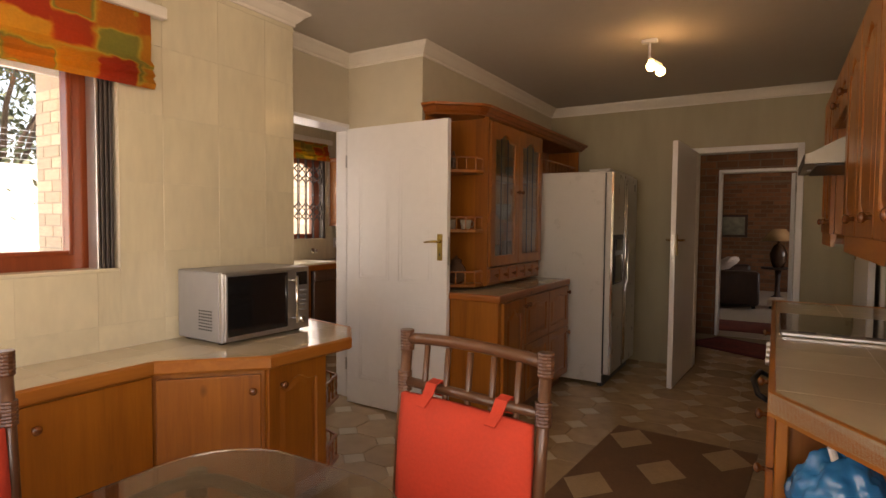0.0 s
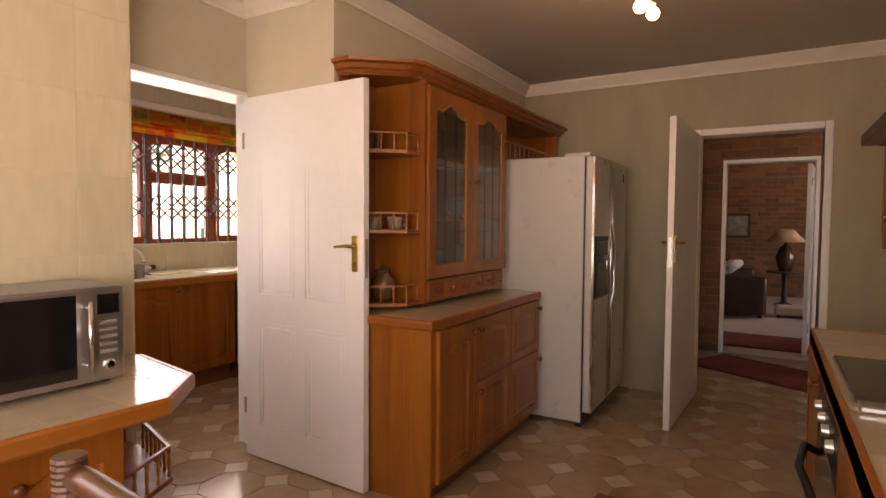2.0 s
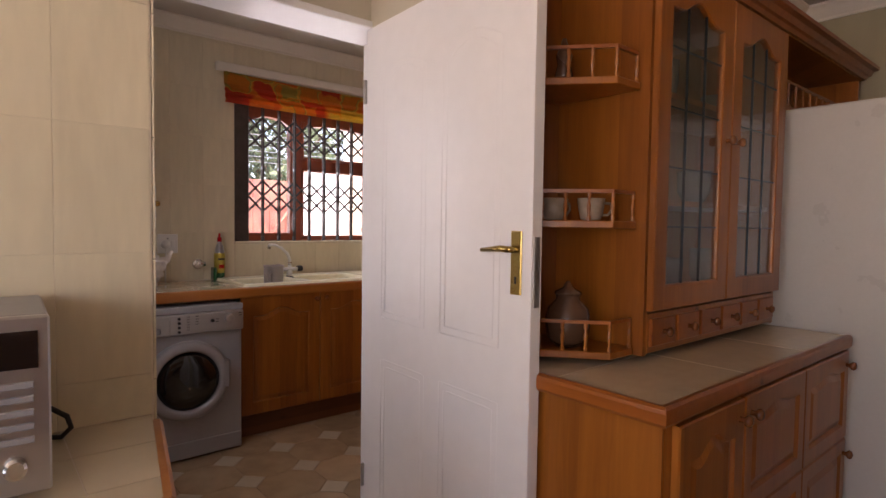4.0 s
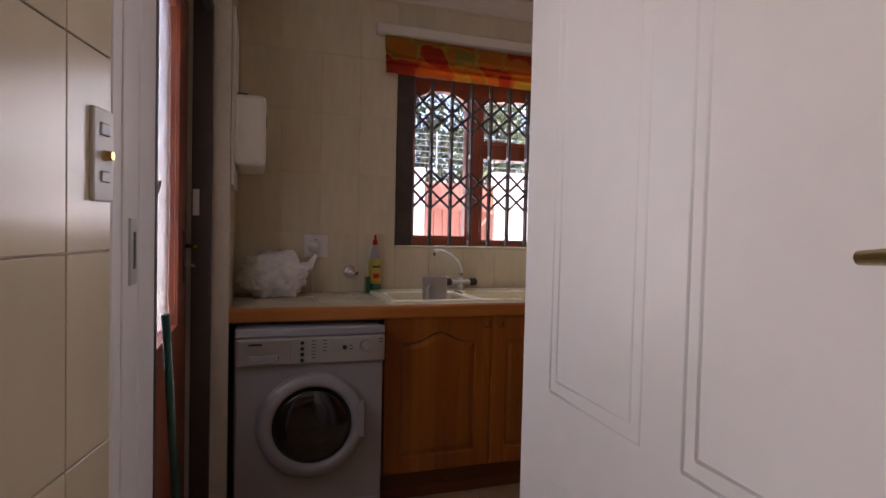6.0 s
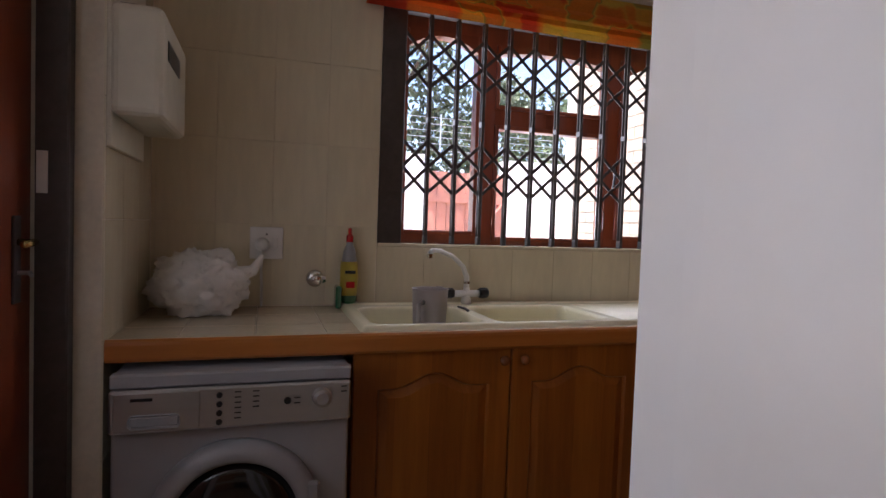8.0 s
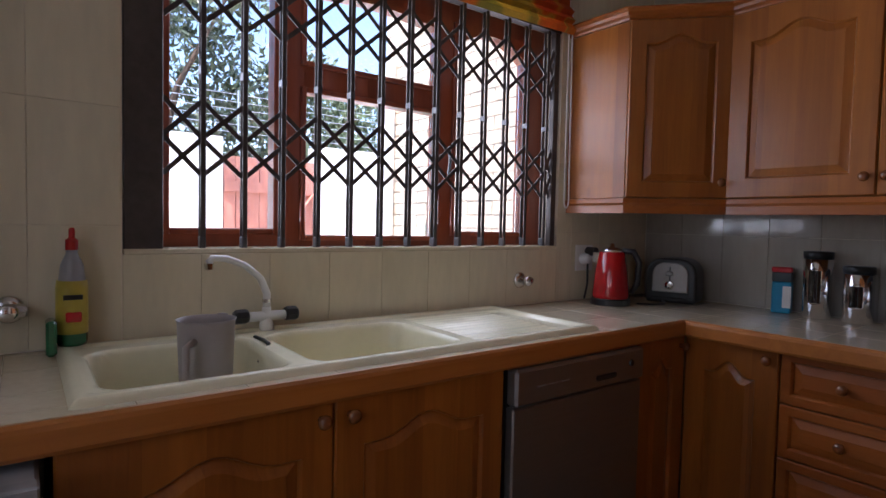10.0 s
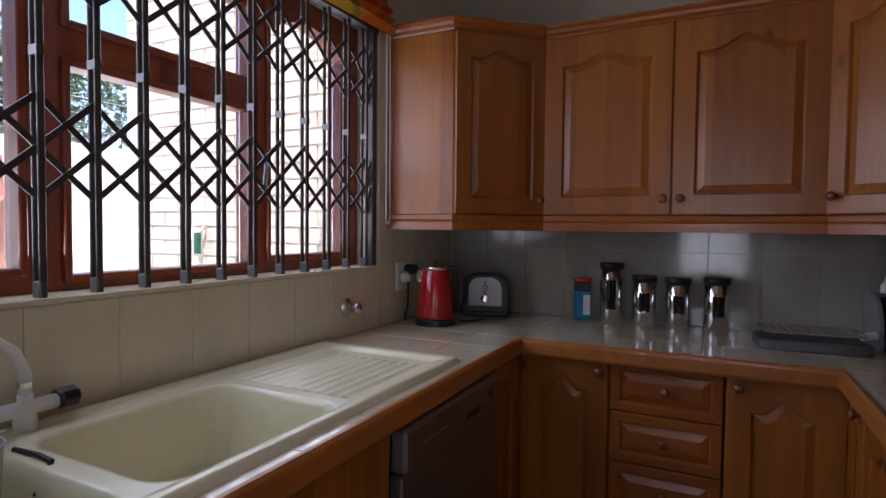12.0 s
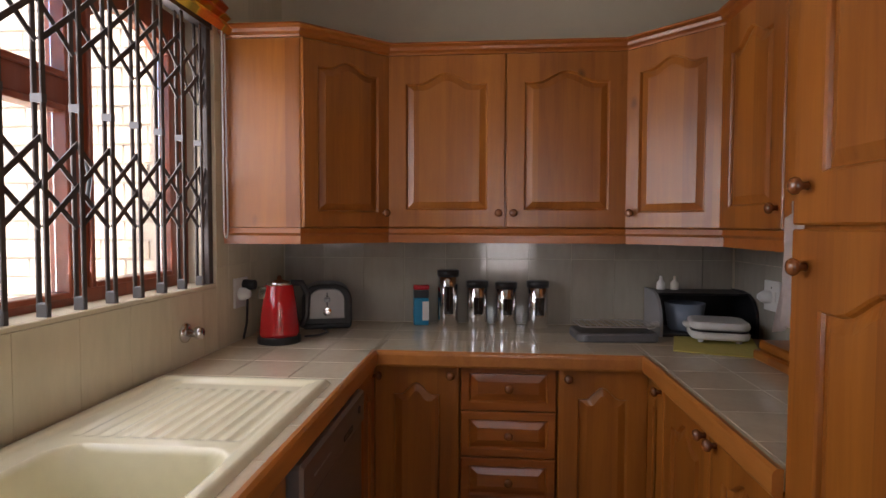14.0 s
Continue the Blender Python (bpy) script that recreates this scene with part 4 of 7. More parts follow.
part("lever", tube([(0, 0, -0.06), (0.01, 0, 0.0), (0.0, 0, 0.05)], 0.006, 8), BLACK, wt)
# folded steel gate beside the kitchen window
kg = thing("folded_gate", pose(0, 0, 0), "dark steel sliding gate folded beside the window", "security gate")
for k in range(4):
    part("bar", box(-2.65 + 0.004, 1.455 + 0.019 * k, 1.14, -2.57, 1.467 + 0.019 * k, 2.14, 0.002), GATE if k else STEEL, kg)

# scullery trellis gate
tg = thing("trellis_gate", pose(0, 0, 0), "brown steel trellis security gate across the window", "security gate")
GX = -4.805
ROLLER = material("grey_nylon", (0.075, 0.07, 0.072), 0.5, vary=0.1)
part("track", box(GX - 0.02, SW[0] + 0.003, SW[2] + 0.002, GX + 0.02, SW[1] - 0.003, SW[2] + 0.014), GATE, tg)
part("track", box(GX - 0.02, SW[0] + 0.003, SW[3] - 0.03, GX + 0.02, SW[1] - 0.003, SW[3] - 0.003), GATE, tg)
part("post", box(GX - 0.02, SW[0] + 0.003, SW[2] + 0.014, GX + 0.02, SW[0] + 0.1, SW[3] - 0.03, 0.003), GATE, tg, "wide dark steel lock post")
part("post", box(GX - 0.015, SW[1] - 0.035, SW[2] + 0.014, GX + 0.015, SW[1] - 0.004, SW[3] - 0.03, 0.003), GATE, tg)
bars = [3.755 + 0.1185 * k for k in range(13)]
for y in bars:
    for dx in (-0.014, 0.008):
        part("bar", box(GX + dx, y - 0.0075, SW[2] + 0.03, GX + dx + 0.006, y + 0.0075, SW[3] - 0.03, 0.0015), GATE, tg)
    part("roller", box(GX - 0.015, y - 0.0085, SW[2] + 0.014, GX + 0.015, y + 0.0085, SW[2] + 0.05, 0.003), ROLLER, tg)
    part("clip", box(GX - 0.0145, y - 0.008, 1.657, GX + 0.0145, y + 0.008, 1.677), ROLLER, tg)
ends = [SW[0] + 0.1] + bars + [SW[1] - 0.03]
for y0, y1 in zip(ends, ends[1:]):
    for z0, z1 in ((1.365, 1.472), (1.472, 1.58), (1.8, 1.905), (1.905, 2.015)):
        for a, b, dx in ((z0, z1, 0.004), (z1, z0, -0.004)):
            L = math.hypot(y1 - y0, b - a)
            m = Matrix.Translation((GX + dx, (y0 + y1) / 2, (a + b) / 2)) @ Matrix.Rotation(math.atan2(b - a, y1 - y0), 4, "X")
            bm = box(-0.0015, -L / 2, -0.007, 0.0015, L / 2, 0.007)
            part("strip", bm, GATE, tg, "", m)


# ---- roman blinds ----
def blind(x, y0, y1, z0, z1, label):
    b = thing("roman_blind", pose(0, 0, 0), label, "blind", "roman blinds")
    bm = bmesh.new()
    prof = [(0.02, z1), (0.024, 0.5 * (z0 + z1) + 0.065), (0.022, z0 + 0.13), (0.05, z0 + 0.1), (0.035, z0 + 0.085), (0.058, z0 + 0.06), (0.04, z0 + 0.048), (0.064, z0 + 0.02), (0.05, z0)]
    n = int((y1 - y0) / 0.03)
    rows = []
    for px, pz in prof:
        rows.append([bm.verts.new((x + px + 0.004 * math.sin(7 * k / n + pz * 9), y0 + (y1 - y0) * k / n, pz - 0.012 * math.sin(math.pi * k / n))) for k in range(n + 1)])
    for r0, r1 in zip(rows, rows[1:]):
        for k in range(n):
            bm.faces.new((r0[k], r0[k + 1], r1[k + 1], r1[k]))
    bmesh.ops.solidify(bm, geom=bm.faces[:], thickness=0.004)
    part("fabric", bm, BLIND_FABRIC, b, "orange, red, yellow and green checked fabric", smooth=False)
    part("head_rail", box(x, y0 - 0.05, z1, x + 0.045, y1 + 0.07, z1 + 0.055, 0.006), CORNICE, b)
    return b


b1 = blind(SCX + 0.01, 3.47, 5.25, 2.07, 2.275, "orange checked roman blind pulled up over the window")
blind(TILEX + 0.012, -0.35, 1.67, 1.925, 2.25, "orange and red checked roman blind pulled up")
ch = thing("bead_chain", pose(0, 0, 0), "white bead chain hanging beside the blind", "chain")
bm = tube([(SCX + 0.03, 5.258, 2.27), (SCX + 0.03, 5.258, 1.36)] + [(SCX + 0.03, 5.273 - 0.015 * math.cos(a), 1.36 - 0.035 * math.sin(a)) for a in (0.5, 1.0, 1.57, 2.1, 2.6)] + [(SCX + 0.03, 5.288, 1.36), (SCX + 0.03, 5.278, 2.2)], 0.003, 6)
part("chain", bm, WHITEPLASTIC, ch)


# ---- buffet and hutch ----
bf = thing("buffet_cabinet", pose(-1.615, 3.4, 0, 0, 0, 90), "varnished pine buffet with panel doors and drawers", "cabinet")
carcass(bf, 1.34, 0.58, 0.09, 0.845)
part("kickboard", box(0.0, 0.05, 0, 1.34, 0.07, 0.09), KICK, bf)
part("side_panel", box(-0.008, 0.0, 0.0, -0.001, 0.575, 0.843), WOOD, bf)
door_on(bf, 0.03, 0.1, 0.36, 0.735, (0.325, 0.68), 0.04, rail=0.055)
for k, (z, h) in enumerate(((0.1, 0.4), (0.505, 0.33))):
    for j in range(2):
        d = part("drawer_front", raised_panel(0.465, h, 0.05, 0.02 if k else 0), WOOD, bf, "", pose(0.395 + 0.47 * j, -0.002, z))
        part("knob", knob_mesh(), KNOB, d, "dark turned wooden knob", pose(0.43 if j else 0.035, -0.02, h - 0.05), smooth=True)
slab_top("buffet_worktop", [(-2.197, 3.383, -1.593 - 0.02, 4.755)], [(-2.15, 3.383), (-1.613, 3.383), (-1.613, 4.755)], 0.888, "tiled buffet top with a varnished wooden edge", tile=(0.3, 0.46), start=(-1.613, 3.383))

hu = thing("hutch", pose(0, 0, 0), "varnished pine wall hutch with leaded glass doors and corner shelves", "cabinet")
HX = -1.86
hy0, hy1 = 3.72, 4.72
part("side", box(HUTX + 0.003, hy0, 0.905, HX - 0.001, hy0 + 0.02, 2.085), WOOD, hu)
part("side", box(HUTX + 0.003, hy1 - 0.02, 0.905, HX - 0.001, hy1, 2.085), WOOD, hu)
part("back", box(HUTX + 0.003, hy0 + 0.02, 0.905, HUTX + 0.015, hy1 - 0.02, 2.085), INSIDE, hu)
part("top", box(HUTX + 0.003, hy0, 2.085, HX, 5.84, 2.1), WOOD, hu)
for z in (1.03, 1.36, 1.7):
    part("shelf", box(HUTX + 0.015, hy0 + 0.02, z, HX - 0.03, hy1 - 0.02, z + 0.018), WOOD, hu)
db = part("drawer_box", box(HX - 0.05, hy0 + 0.02, 0.91, HX + 0.002, hy1 - 0.02, 1.03, 0.002), WOOD, hu)
for k in range(6):
    y = hy0 + 0.1 + 0.16 * k
    part("spice_drawer", box(HX, y - 0.072, 0.93, HX + 0.012, y + 0.072, 1.015, 0.003), WOOD_X, db)
    part("knob", knob_mesh(), KNOB, db, "dark turned wooden knob", pose(HX + 0.012, y, 0.972, 0, 0, 90) @ Matrix.Scale(0.9, 4), smooth=True)
for k in range(2):
    w = 0.49
    d = part("glass_door", raised_panel(w, 1.03, 0.07, 0.05, glazed=True), WOOD, hu, "", pose(HX + 0.002, hy0 + 0.01 + k * 0.495, 1.04, 0, 0, 90))
    pn = part("pane", box(0.06, -0.008, 0.06, w - 0.06, -0.005, 0.99), GLASS, d)
    for i in (1, 2):
        part("lead_line", box(0.07 + (w - 0.14) * i / 3 - 0.002, -0.012, 0.07, 0.07 + (w - 0.14) * i / 3 + 0.002, -0.003, 0.965), BLACK, d)
    for j in range(1, 5):
        part("lead_line", box(0.07, -0.011, 0.07 + 0.182 * j - 0.002, w - 0.07, -0.004, 0.07 + 0.182 * j + 0.002), BLACK, d)
    part("knob", knob_mesh(), KNOB, d, "dark turned wooden knob", pose(w - 0.035 if k == 0 else 0.035, -0.02, 0.55), smooth=True)
cs = [(HUTX + 0.005, 3.42), (-2.1, 3.42), (HX - 0.03, 3.6), (HX - 0.03, 3.718), (HUTX + 0.005, 3.718)]
part("corner_back", box(HUTX + 0.003, 3.42, 0.905, HUTX + 0.012, 3.718, 2.085), WOOD, hu)
for z in (0.905, 1.285, 1.695):
    part("corner_shelf", prism(cs, z, z + 0.022, 0.003), WOOD, hu)
    gallery(hu, [(-2.17, 3.43), (-2.1, 3.43), (HX - 0.04, 3.605), (HX - 0.04, 3.71)], z + 0.022, 0.08, 0.07)
part("corner_top", prism(cs, 2.085, 2.1), WOOD, hu)
part("bridge_back", box(HUTX + 0.003, hy1, 1.8, HUTX + 0.012, 5.84, 2.085), WOOD, hu)
part("bridge_shelf", box(HUTX + 0.003, hy1, 1.8, HX - 0.03, 5.84, 1.82), WOOD, hu)
part("bridge_side", box(HUTX + 0.003, 5.82, 1.8, HX - 0.01, 5.84, 2.085), WOOD, hu)
gallery(hu, [(HX - 0.04, 4.74), (HX - 0.04, 5.8)], 1.82, 0.1, 0.09)
part("crown", extrude_path([(0, 0), (0.012, 0), (0.02, 0.014), (0.03, 0.02), (0.04, 0.042), (0.058, 0.05), (0.06, 0.066), (0, 0.066)], [(HUTX + 0.01, 3.415, 2.09), (-2.1, 3.415, 2.09), (HX - 0.02, 3.6, 2.09), (HX, 3.65, 2.09), (HX, 5.845, 2.09), (HUTX + 0.01, 5.845, 2.09)]), WOOD_X, hu, "stepped crown moulding")

CHINA = material("white_china", (0.7, 0.66, 0.58), 0.2, vary=0.08, scale=60)
STONEWARE = material("speckled_stoneware", (0.3, 0.24, 0.18), 0.3, vary=0.35, scale=45)
GLASSWARE = material("dull_glassware", (0.2, 0.21, 0.2), 0.12, vary=0.15, scale=30)
POT = material("glazed_pot", (0.085, 0.042, 0.024), 0.25, vary=0.3, scale=12, coat=0.4)
def cup(m, label="small patterned china cup"):
    c = thing("cup", m, label, "cup", "cups on the shelf")
    part("bowl", lathe([(0.02, 0), (0.03, 0.004), (0.036, 0.03), (0.04, 0.065), (0.037, 0.065), (0.033, 0.03), (0.026, 0.008)], 18), STONEWARE, c, smooth=True)
    part("ear", tube([(0.036, 0, 0.052), (0.058, 0, 0.05), (0.062, 0, 0.032), (0.05, 0, 0.016), (0.034, 0, 0.016)], 0.004, 8), STONEWARE, c, smooth=True)
cup(pose(-1.97, 3.6, 1.308, 0, 0, 50))
cup(pose(-2.05, 3.53, 1.308, 0, 0, 80))
jr = thing("stoneware_jar", pose(-2.03, 3.58, 0.928) @ Matrix.Scale(0.82, 4), "brown glazed stoneware jar with a lid", "jar")
part("pot", lathe([(0.05, 0), (0.075, 0.03), (0.085, 0.09), (0.075, 0.14), (0.045, 0.17), (0.045, 0.19)], 24), POT, jr, smooth=True)
part("lid", lathe([(0.05, 0.19), (0.05, 0.2), (0.02, 0.215), (0.012, 0.23), (0.006, 0.24)], 20), POT, jr, smooth=True)
sj = thing("small_jar", pose(-2.05, 3.56, 1.718), "small brown pepper mill", "jar")
part("pot", lathe([(0.022, 0), (0.028, 0.02), (0.02, 0.05), (0.025, 0.08), (0.015, 0.1), (0.006, 0.13)], 16), POT, sj, smooth=True)
for k, (y, z, r) in enumerate(((3.9, 1.048, 0.05), (4.15, 1.048, 0.06), (4.45, 1.048, 0.05), (3.95, 1.378, 0.055), (4.35, 1.378, 0.06), (4.1, 1.718, 0.05), (4.5, 1.718, 0.05))):
    g = thing("glass_bowl", pose(-2.03, y, z), "dull grey glassware behind the leaded doors", "glassware", "glassware")
    part("bowl", lathe([(r * 0.5, 0), (r, 0.05 + 0.03 * (k % 2)), (r * 1.05, 0.1 + 0.03 * (k % 3)), (r * 0.98, 0.1 + 0.03 * (k % 3)), (r * 0.9, 0.05), (r * 0.4, 0.01)], 18), GLASSWARE, g, smooth=True)

# ---- fridge ----
fr = thing("fridge", pose(-1.262, 4.80, 0, 0, 0, 90) @ Matrix.Diagonal((1, 1, 1.012, 1)), "white side-by-side fridge with an ice dispenser", "fridge")
part("cabinet", box(0, 0.065, 0.03, 0.9, 0.78, 1.765, 0.006), FRIDGE, fr)
part("plinth", box(0.01, 0.06, 0, 0.89, 0.1, 0.09), BLACK, fr)
part("top_cover", box(0.01, 0.03, 1.765, 0.89, 0.2, 1.785, 0.004), FRIDGE, fr)
for x0, x1, hx in ((0.004, 0.398, 0.375), (0.404, 0.896, 0.43)):
    d = part("door", box(x0, -0.005, 0.1, x1, 0.055, 1.76, 0.012, seg=3), FRIDGE, fr)
    part("seal", box(x0 + 0.006, 0.055, 0.105, x1 - 0.006, 0.066, 1.755), BLACK, d)
    o = 0.022 if hx > 0.4 else -0.022
    bm = tube([(hx, -0.014, 0.15), (hx, -0.016, 0.78), (hx + o, -0.03, 0.86), (hx + o, -0.03, 1.2), (hx, -0.016, 1.29), (hx, -0.014, 1.72)], 0.009, 10)
    part("handle", bm, CHROME, d, "long chrome trimmed handle", smooth=True)
    if hx < 0.4:
        part("edge_trim", box(x0 - 0.003, -0.009, 0.105, x0 + 0.014, 0.012, 1.755, 0.003), CHROME, d, "bright chrome edge strip")
    part("trim", box(x0 if hx > 0.4 else x1 - 0.012, -0.008, 0.11, (x0 + 0.012) if hx > 0.4 else x1, 0.0, 1.75), CHROME, d)
dp = part("dispenser", box(0.03, -0.014, 0.84, 0.35, 0.0, 1.25, 0.006), BLACK, fr, "black ice and water dispenser")
part("recess", box(0.06, -0.018, 0.86, 0.32, -0.013, 1.08), BLACKGLASS, dp)
part("controls", box(0.08, -0.02, 1.12, 0.3, -0.013, 1.21), BLACKGLASS, dp)
part("emblem", box(0.78, -0.009, 1.64, 0.8, -0.004, 1.7), BLACK, fr)

# ---- right-hand counter, hob, oven, hood ----
rw = thing("hob_worktop", pose(0, 0, 0), "cream tiled worktop with a varnished wooden edge round the hob", "worktop")
rp = [(RIGHTX - 0.003, 4.055), (-0.12, 4.055), (-0.12, 1.89), (0.37, 1.2), (RIGHTX - 0.003, 1.2)]
part("board", prism(rp, 0.85, 0.9012), COUNTER_GROUT, rw)
part("nosing", extrude_path([(0, 0.004), (0.014, 0.005), (0.022, -0.004), (0.022, -0.05), (0.014, -0.06), (0, -0.06)], [(RIGHTX - 0.01, 4.055, 0.9), (-0.12, 4.055, 0.9), (-0.12, 1.89, 0.9), (0.37, 1.2, 0.9)][::-1]), EDGE_Y, rw, "rounded varnished wood nosing")
poly_tiles(rw, rp, 0.902, 0.3, (-0.117, 1.93))
y = 4.04
for k, (w, kind) in enumerate(((0.58, "door"), (0.62, "oven"), (0.43, "door"), (0.43, "drawers"))):
    if kind == "oven":
        ov = thing("oven", pose(-0.1, y, 0, 0, 0, -90), "built-in black glass oven under the hob", "oven")
        part("cabinet", box(0.002, 0.0, 0.1, w - 0.002, 0.58, 0.84), WOOD, ov)
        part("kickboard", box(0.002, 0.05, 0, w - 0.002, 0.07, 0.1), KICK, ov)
        od = part("oven_door", box(0.01, -0.022, 0.12, w - 0.01, 0, 0.68, 0.004), BLACKGLASS, ov)
        part("handle", tube([(0.08, -0.022, 0.6), (0.09, -0.06, 0.62), (w / 2, -0.085, 0.63), (w - 0.09, -0.06, 0.62), (w - 0.08, -0.022, 0.6)], 0.012, 10), BLACK, od, "bowed black handle", smooth=True)
        cp = part("control_panel", box(0.01, -0.02, 0.69, w - 0.01, 0, 0.835, 0.004), BLACK, ov)
        for j in range(4):
            part("dial", lathe([(0.02, 0), (0.016, 0.018)], 14, None, Matrix.Translation((0.1 + 0.13 * j, -0.02, 0.76)) @ Matrix.Rotation(radians(90), 4, "X")), STEEL, cp)
    else:
        base_unit(pose(-0.1, y, 0, 0, 0, -90), w, 0.58, 0.84, 1, "varnished pine base cabinet beside the oven" if kind == "door" else "varnished pine chest of drawers", drawers=4 if kind == "drawers" else 0)
    y -= w + 0.003
# open end under the slanted part of the worktop
eo = thing("open_end_shelf", pose(0, 0, 0), "open varnished shelf under the worktop end", "shelf")
ep = [(-0.095, 1.965), (0.33, 1.3), (RIGHTX - 0.01, 1.3), (RIGHTX - 0.01, 1.965)]
for z in (0.05, 0.46):
    part("shelf", prism(ep, z, z + 0.02, 0.002), WOOD, eo)
part("post", box(-0.1, 1.93, 0, -0.07, 1.965, 0.84, 0.003), WOOD, eo)
part("back_panel", box(RIGHTX - 0.02, 1.3, 0, RIGHTX - 0.005, 1.96, 0.84), WOOD, eo)
BLUE = material("blue_plastic", (0.01, 0.16, 0.38), 0.22, vary=0.25, scale=12, bump=0.5, coat=0.4)
def sack(name, m, sx, sy, sz, mat, seed, label, category, extra=(), crease=0.0):
    s = thing(name, m, label, category)
    bm = bmesh.new()
    bmesh.ops.create_icosphere(bm, subdivisions=5, radius=1)
    for v in bm.verts:
        n = noise.noise(v.co * 2.2 + Vector((seed, 0, 0))) * 0.22 + noise.noise(v.co * 6 + Vector((0, seed, 0))) * 0.09
        n += 0.05 * abs(noise.noise(v.co * 13 + Vector((0, 0, seed))))
        n -= crease * (abs(noise.noise(Vector((v.co.x * 7, v.co.y * 7, v.co.z * 3 + seed)))) + 0.6 * abs(noise.noise(v.co * 17 + Vector((seed, 0, 0)))))
        z = v.co.z
        v.co = v.co * (1 + n)
        v.co.z = max(v.co.z, -0.82) if z < 0 else v.co.z
        v.co = Vector((v.co.x * sx, v.co.y * sy, (v.co.z + 0.82) * sz))
    part("bag", bm, mat, s, smooth=True)
    for a, b, c, r, mm in extra:
        part("print_patch", lathe([(r, 0), (r * 0.9, 0.008), (r * 0.3, 0.012)], 14, None, Matrix.Translation((a, b, c)) @ Matrix.Rotation(radians(70), 4, "X") @ Matrix.Rotation(radians(-35), 4, "Y")), mm, s)
    return s
sack("shopping_bag", pose(0.045, 1.86, 0.482, 0, 0, 15), 0.125, 0.085, 0.165, BLUE, 3.0, "shiny blue printed plastic bag on the shelf", "bag", [(-0.02, -0.088, 0.17, 0.035, REDMETAL), (0.05, -0.08, 0.13, 0.022, WHITEPLASTIC)])
bt = thing("dish_brush", pose(0.03, 1.84, 0.755, 10, -15, 0), "white handled brush standing in the bag", "brush")
part("stick", tube([(0, 0, -0.06), (0, 0, 0.05)], 0.009, 10), WHITEPLASTIC, bt)

hb = thing("hob", pose(-0.085, 3.43, 0.903, 0, 0, -90), "black glass hob with a steel control strip", "hob")
part("glass_top", box(0.0, 0.0, 0, 0.56, 0.5, 0.012, 0.003), BLACKGLASS, hb)
part("frame", box(-0.004, -0.004, -0.001, 0.564, 0.504, 0.006, 0.002), STEEL, hb)
st = part("control_strip", box(0.56, 0, 0, 0.62, 0.5, 0.016, 0.004), STEEL, hb)
for k in range(4):
    part("slot", box(0.58, 0.06 + 0.11 * k, 0.0155, 0.6, 0.12 + 0.11 * k, 0.018), BLACK, st)

HZ = 1.6
HOODM = material("dull_hood_steel", (0.3, 0.27, 0.22), 0.45, metal=0.5, vary=0.08, scale=25)
DARKTRIM = material("brown_trim", (0.05, 0.035, 0.025), 0.4, vary=0.1)
ho = thing("cooker_hood", pose(RIGHTX - 0.004, 3.5, HZ, 0, 0, -90), "slanted stainless steel cooker hood", "cooker hood")
bm = bmesh.new()
pr = [(0.0, 0.0), (0.52, 0.0), (0.52, 0.035), (0.2, 0.2), (0.0, 0.2)]
lo = [bm.verts.new((0.0, -o, u)) for o, u in pr]
hi = [bm.verts.new((0.62, -o, u)) for o, u in pr]
bm.faces.new(lo)
bm.faces.new(hi)
for i in range(5):
    bm.faces.new((lo[i], lo[(i + 1) % 5], hi[(i + 1) % 5], hi[i]))
part("canopy", bm, HOODM, ho)
part("front_lip", box(-0.002, -0.524, 0.0, 0.622, -0.519, 0.036, 0.002), DARKTRIM, ho, "dark front edge strip")
part("filter", box(0.03, -0.48, -0.006, 0.59, -0.03, -0.001), BLACK, ho)
part("button", box(0.28, -0.5, -0.008, 0.34, -0.485, 0.0), GREYPAINT, ho)
rz0, rz1 = 1.31, 2.03
for y1, w, za in ((4.05, 0.27, rz0), (3.778, 0.27, rz0), (3.5, 0.31, 1.82), (3.188, 0.31, 1.82), (2.872, 0.4, rz0), (2.47, 0.4, rz0), (2.068, 0.4, rz0)):
    wall_unit(pose(0.13, y1, 0, 0, 0, -90), w, RIGHTX - 0.133, za, rz1, label="varnished pine wall cabinet beside the hood", arch=0.04 if za < 1.5 else 0.015)
tagged(part("crown_moulding", extrude_path(CROWN, [(RIGHTX - 0.01, 4.052, rz1), (0.13, 4.052, rz1), (0.13, 1.66, rz1)][::-1]), EDGE_Y), "stepped varnished wooden crown moulding", "moulding", kind="structure")
tagged(part("light_rail", extrude_path(LIGHTRAIL, [(RIGHTX - 0.01, 4.052, rz0), (0.13, 4.052, rz0), (0.13, 3.51, rz0)][::-1]), EDGE_Y), "varnished wooden rail under the wall cabinets", "moulding", kind="structure")
tagged(part("light_rail", extrude_path(LIGHTRAIL, [(0.13, 2.87, rz0), (0.13, 1.66, rz0)][::-1]), EDGE_Y), "varnished wooden rail under the wall cabinets", "moulding", kind="structure")

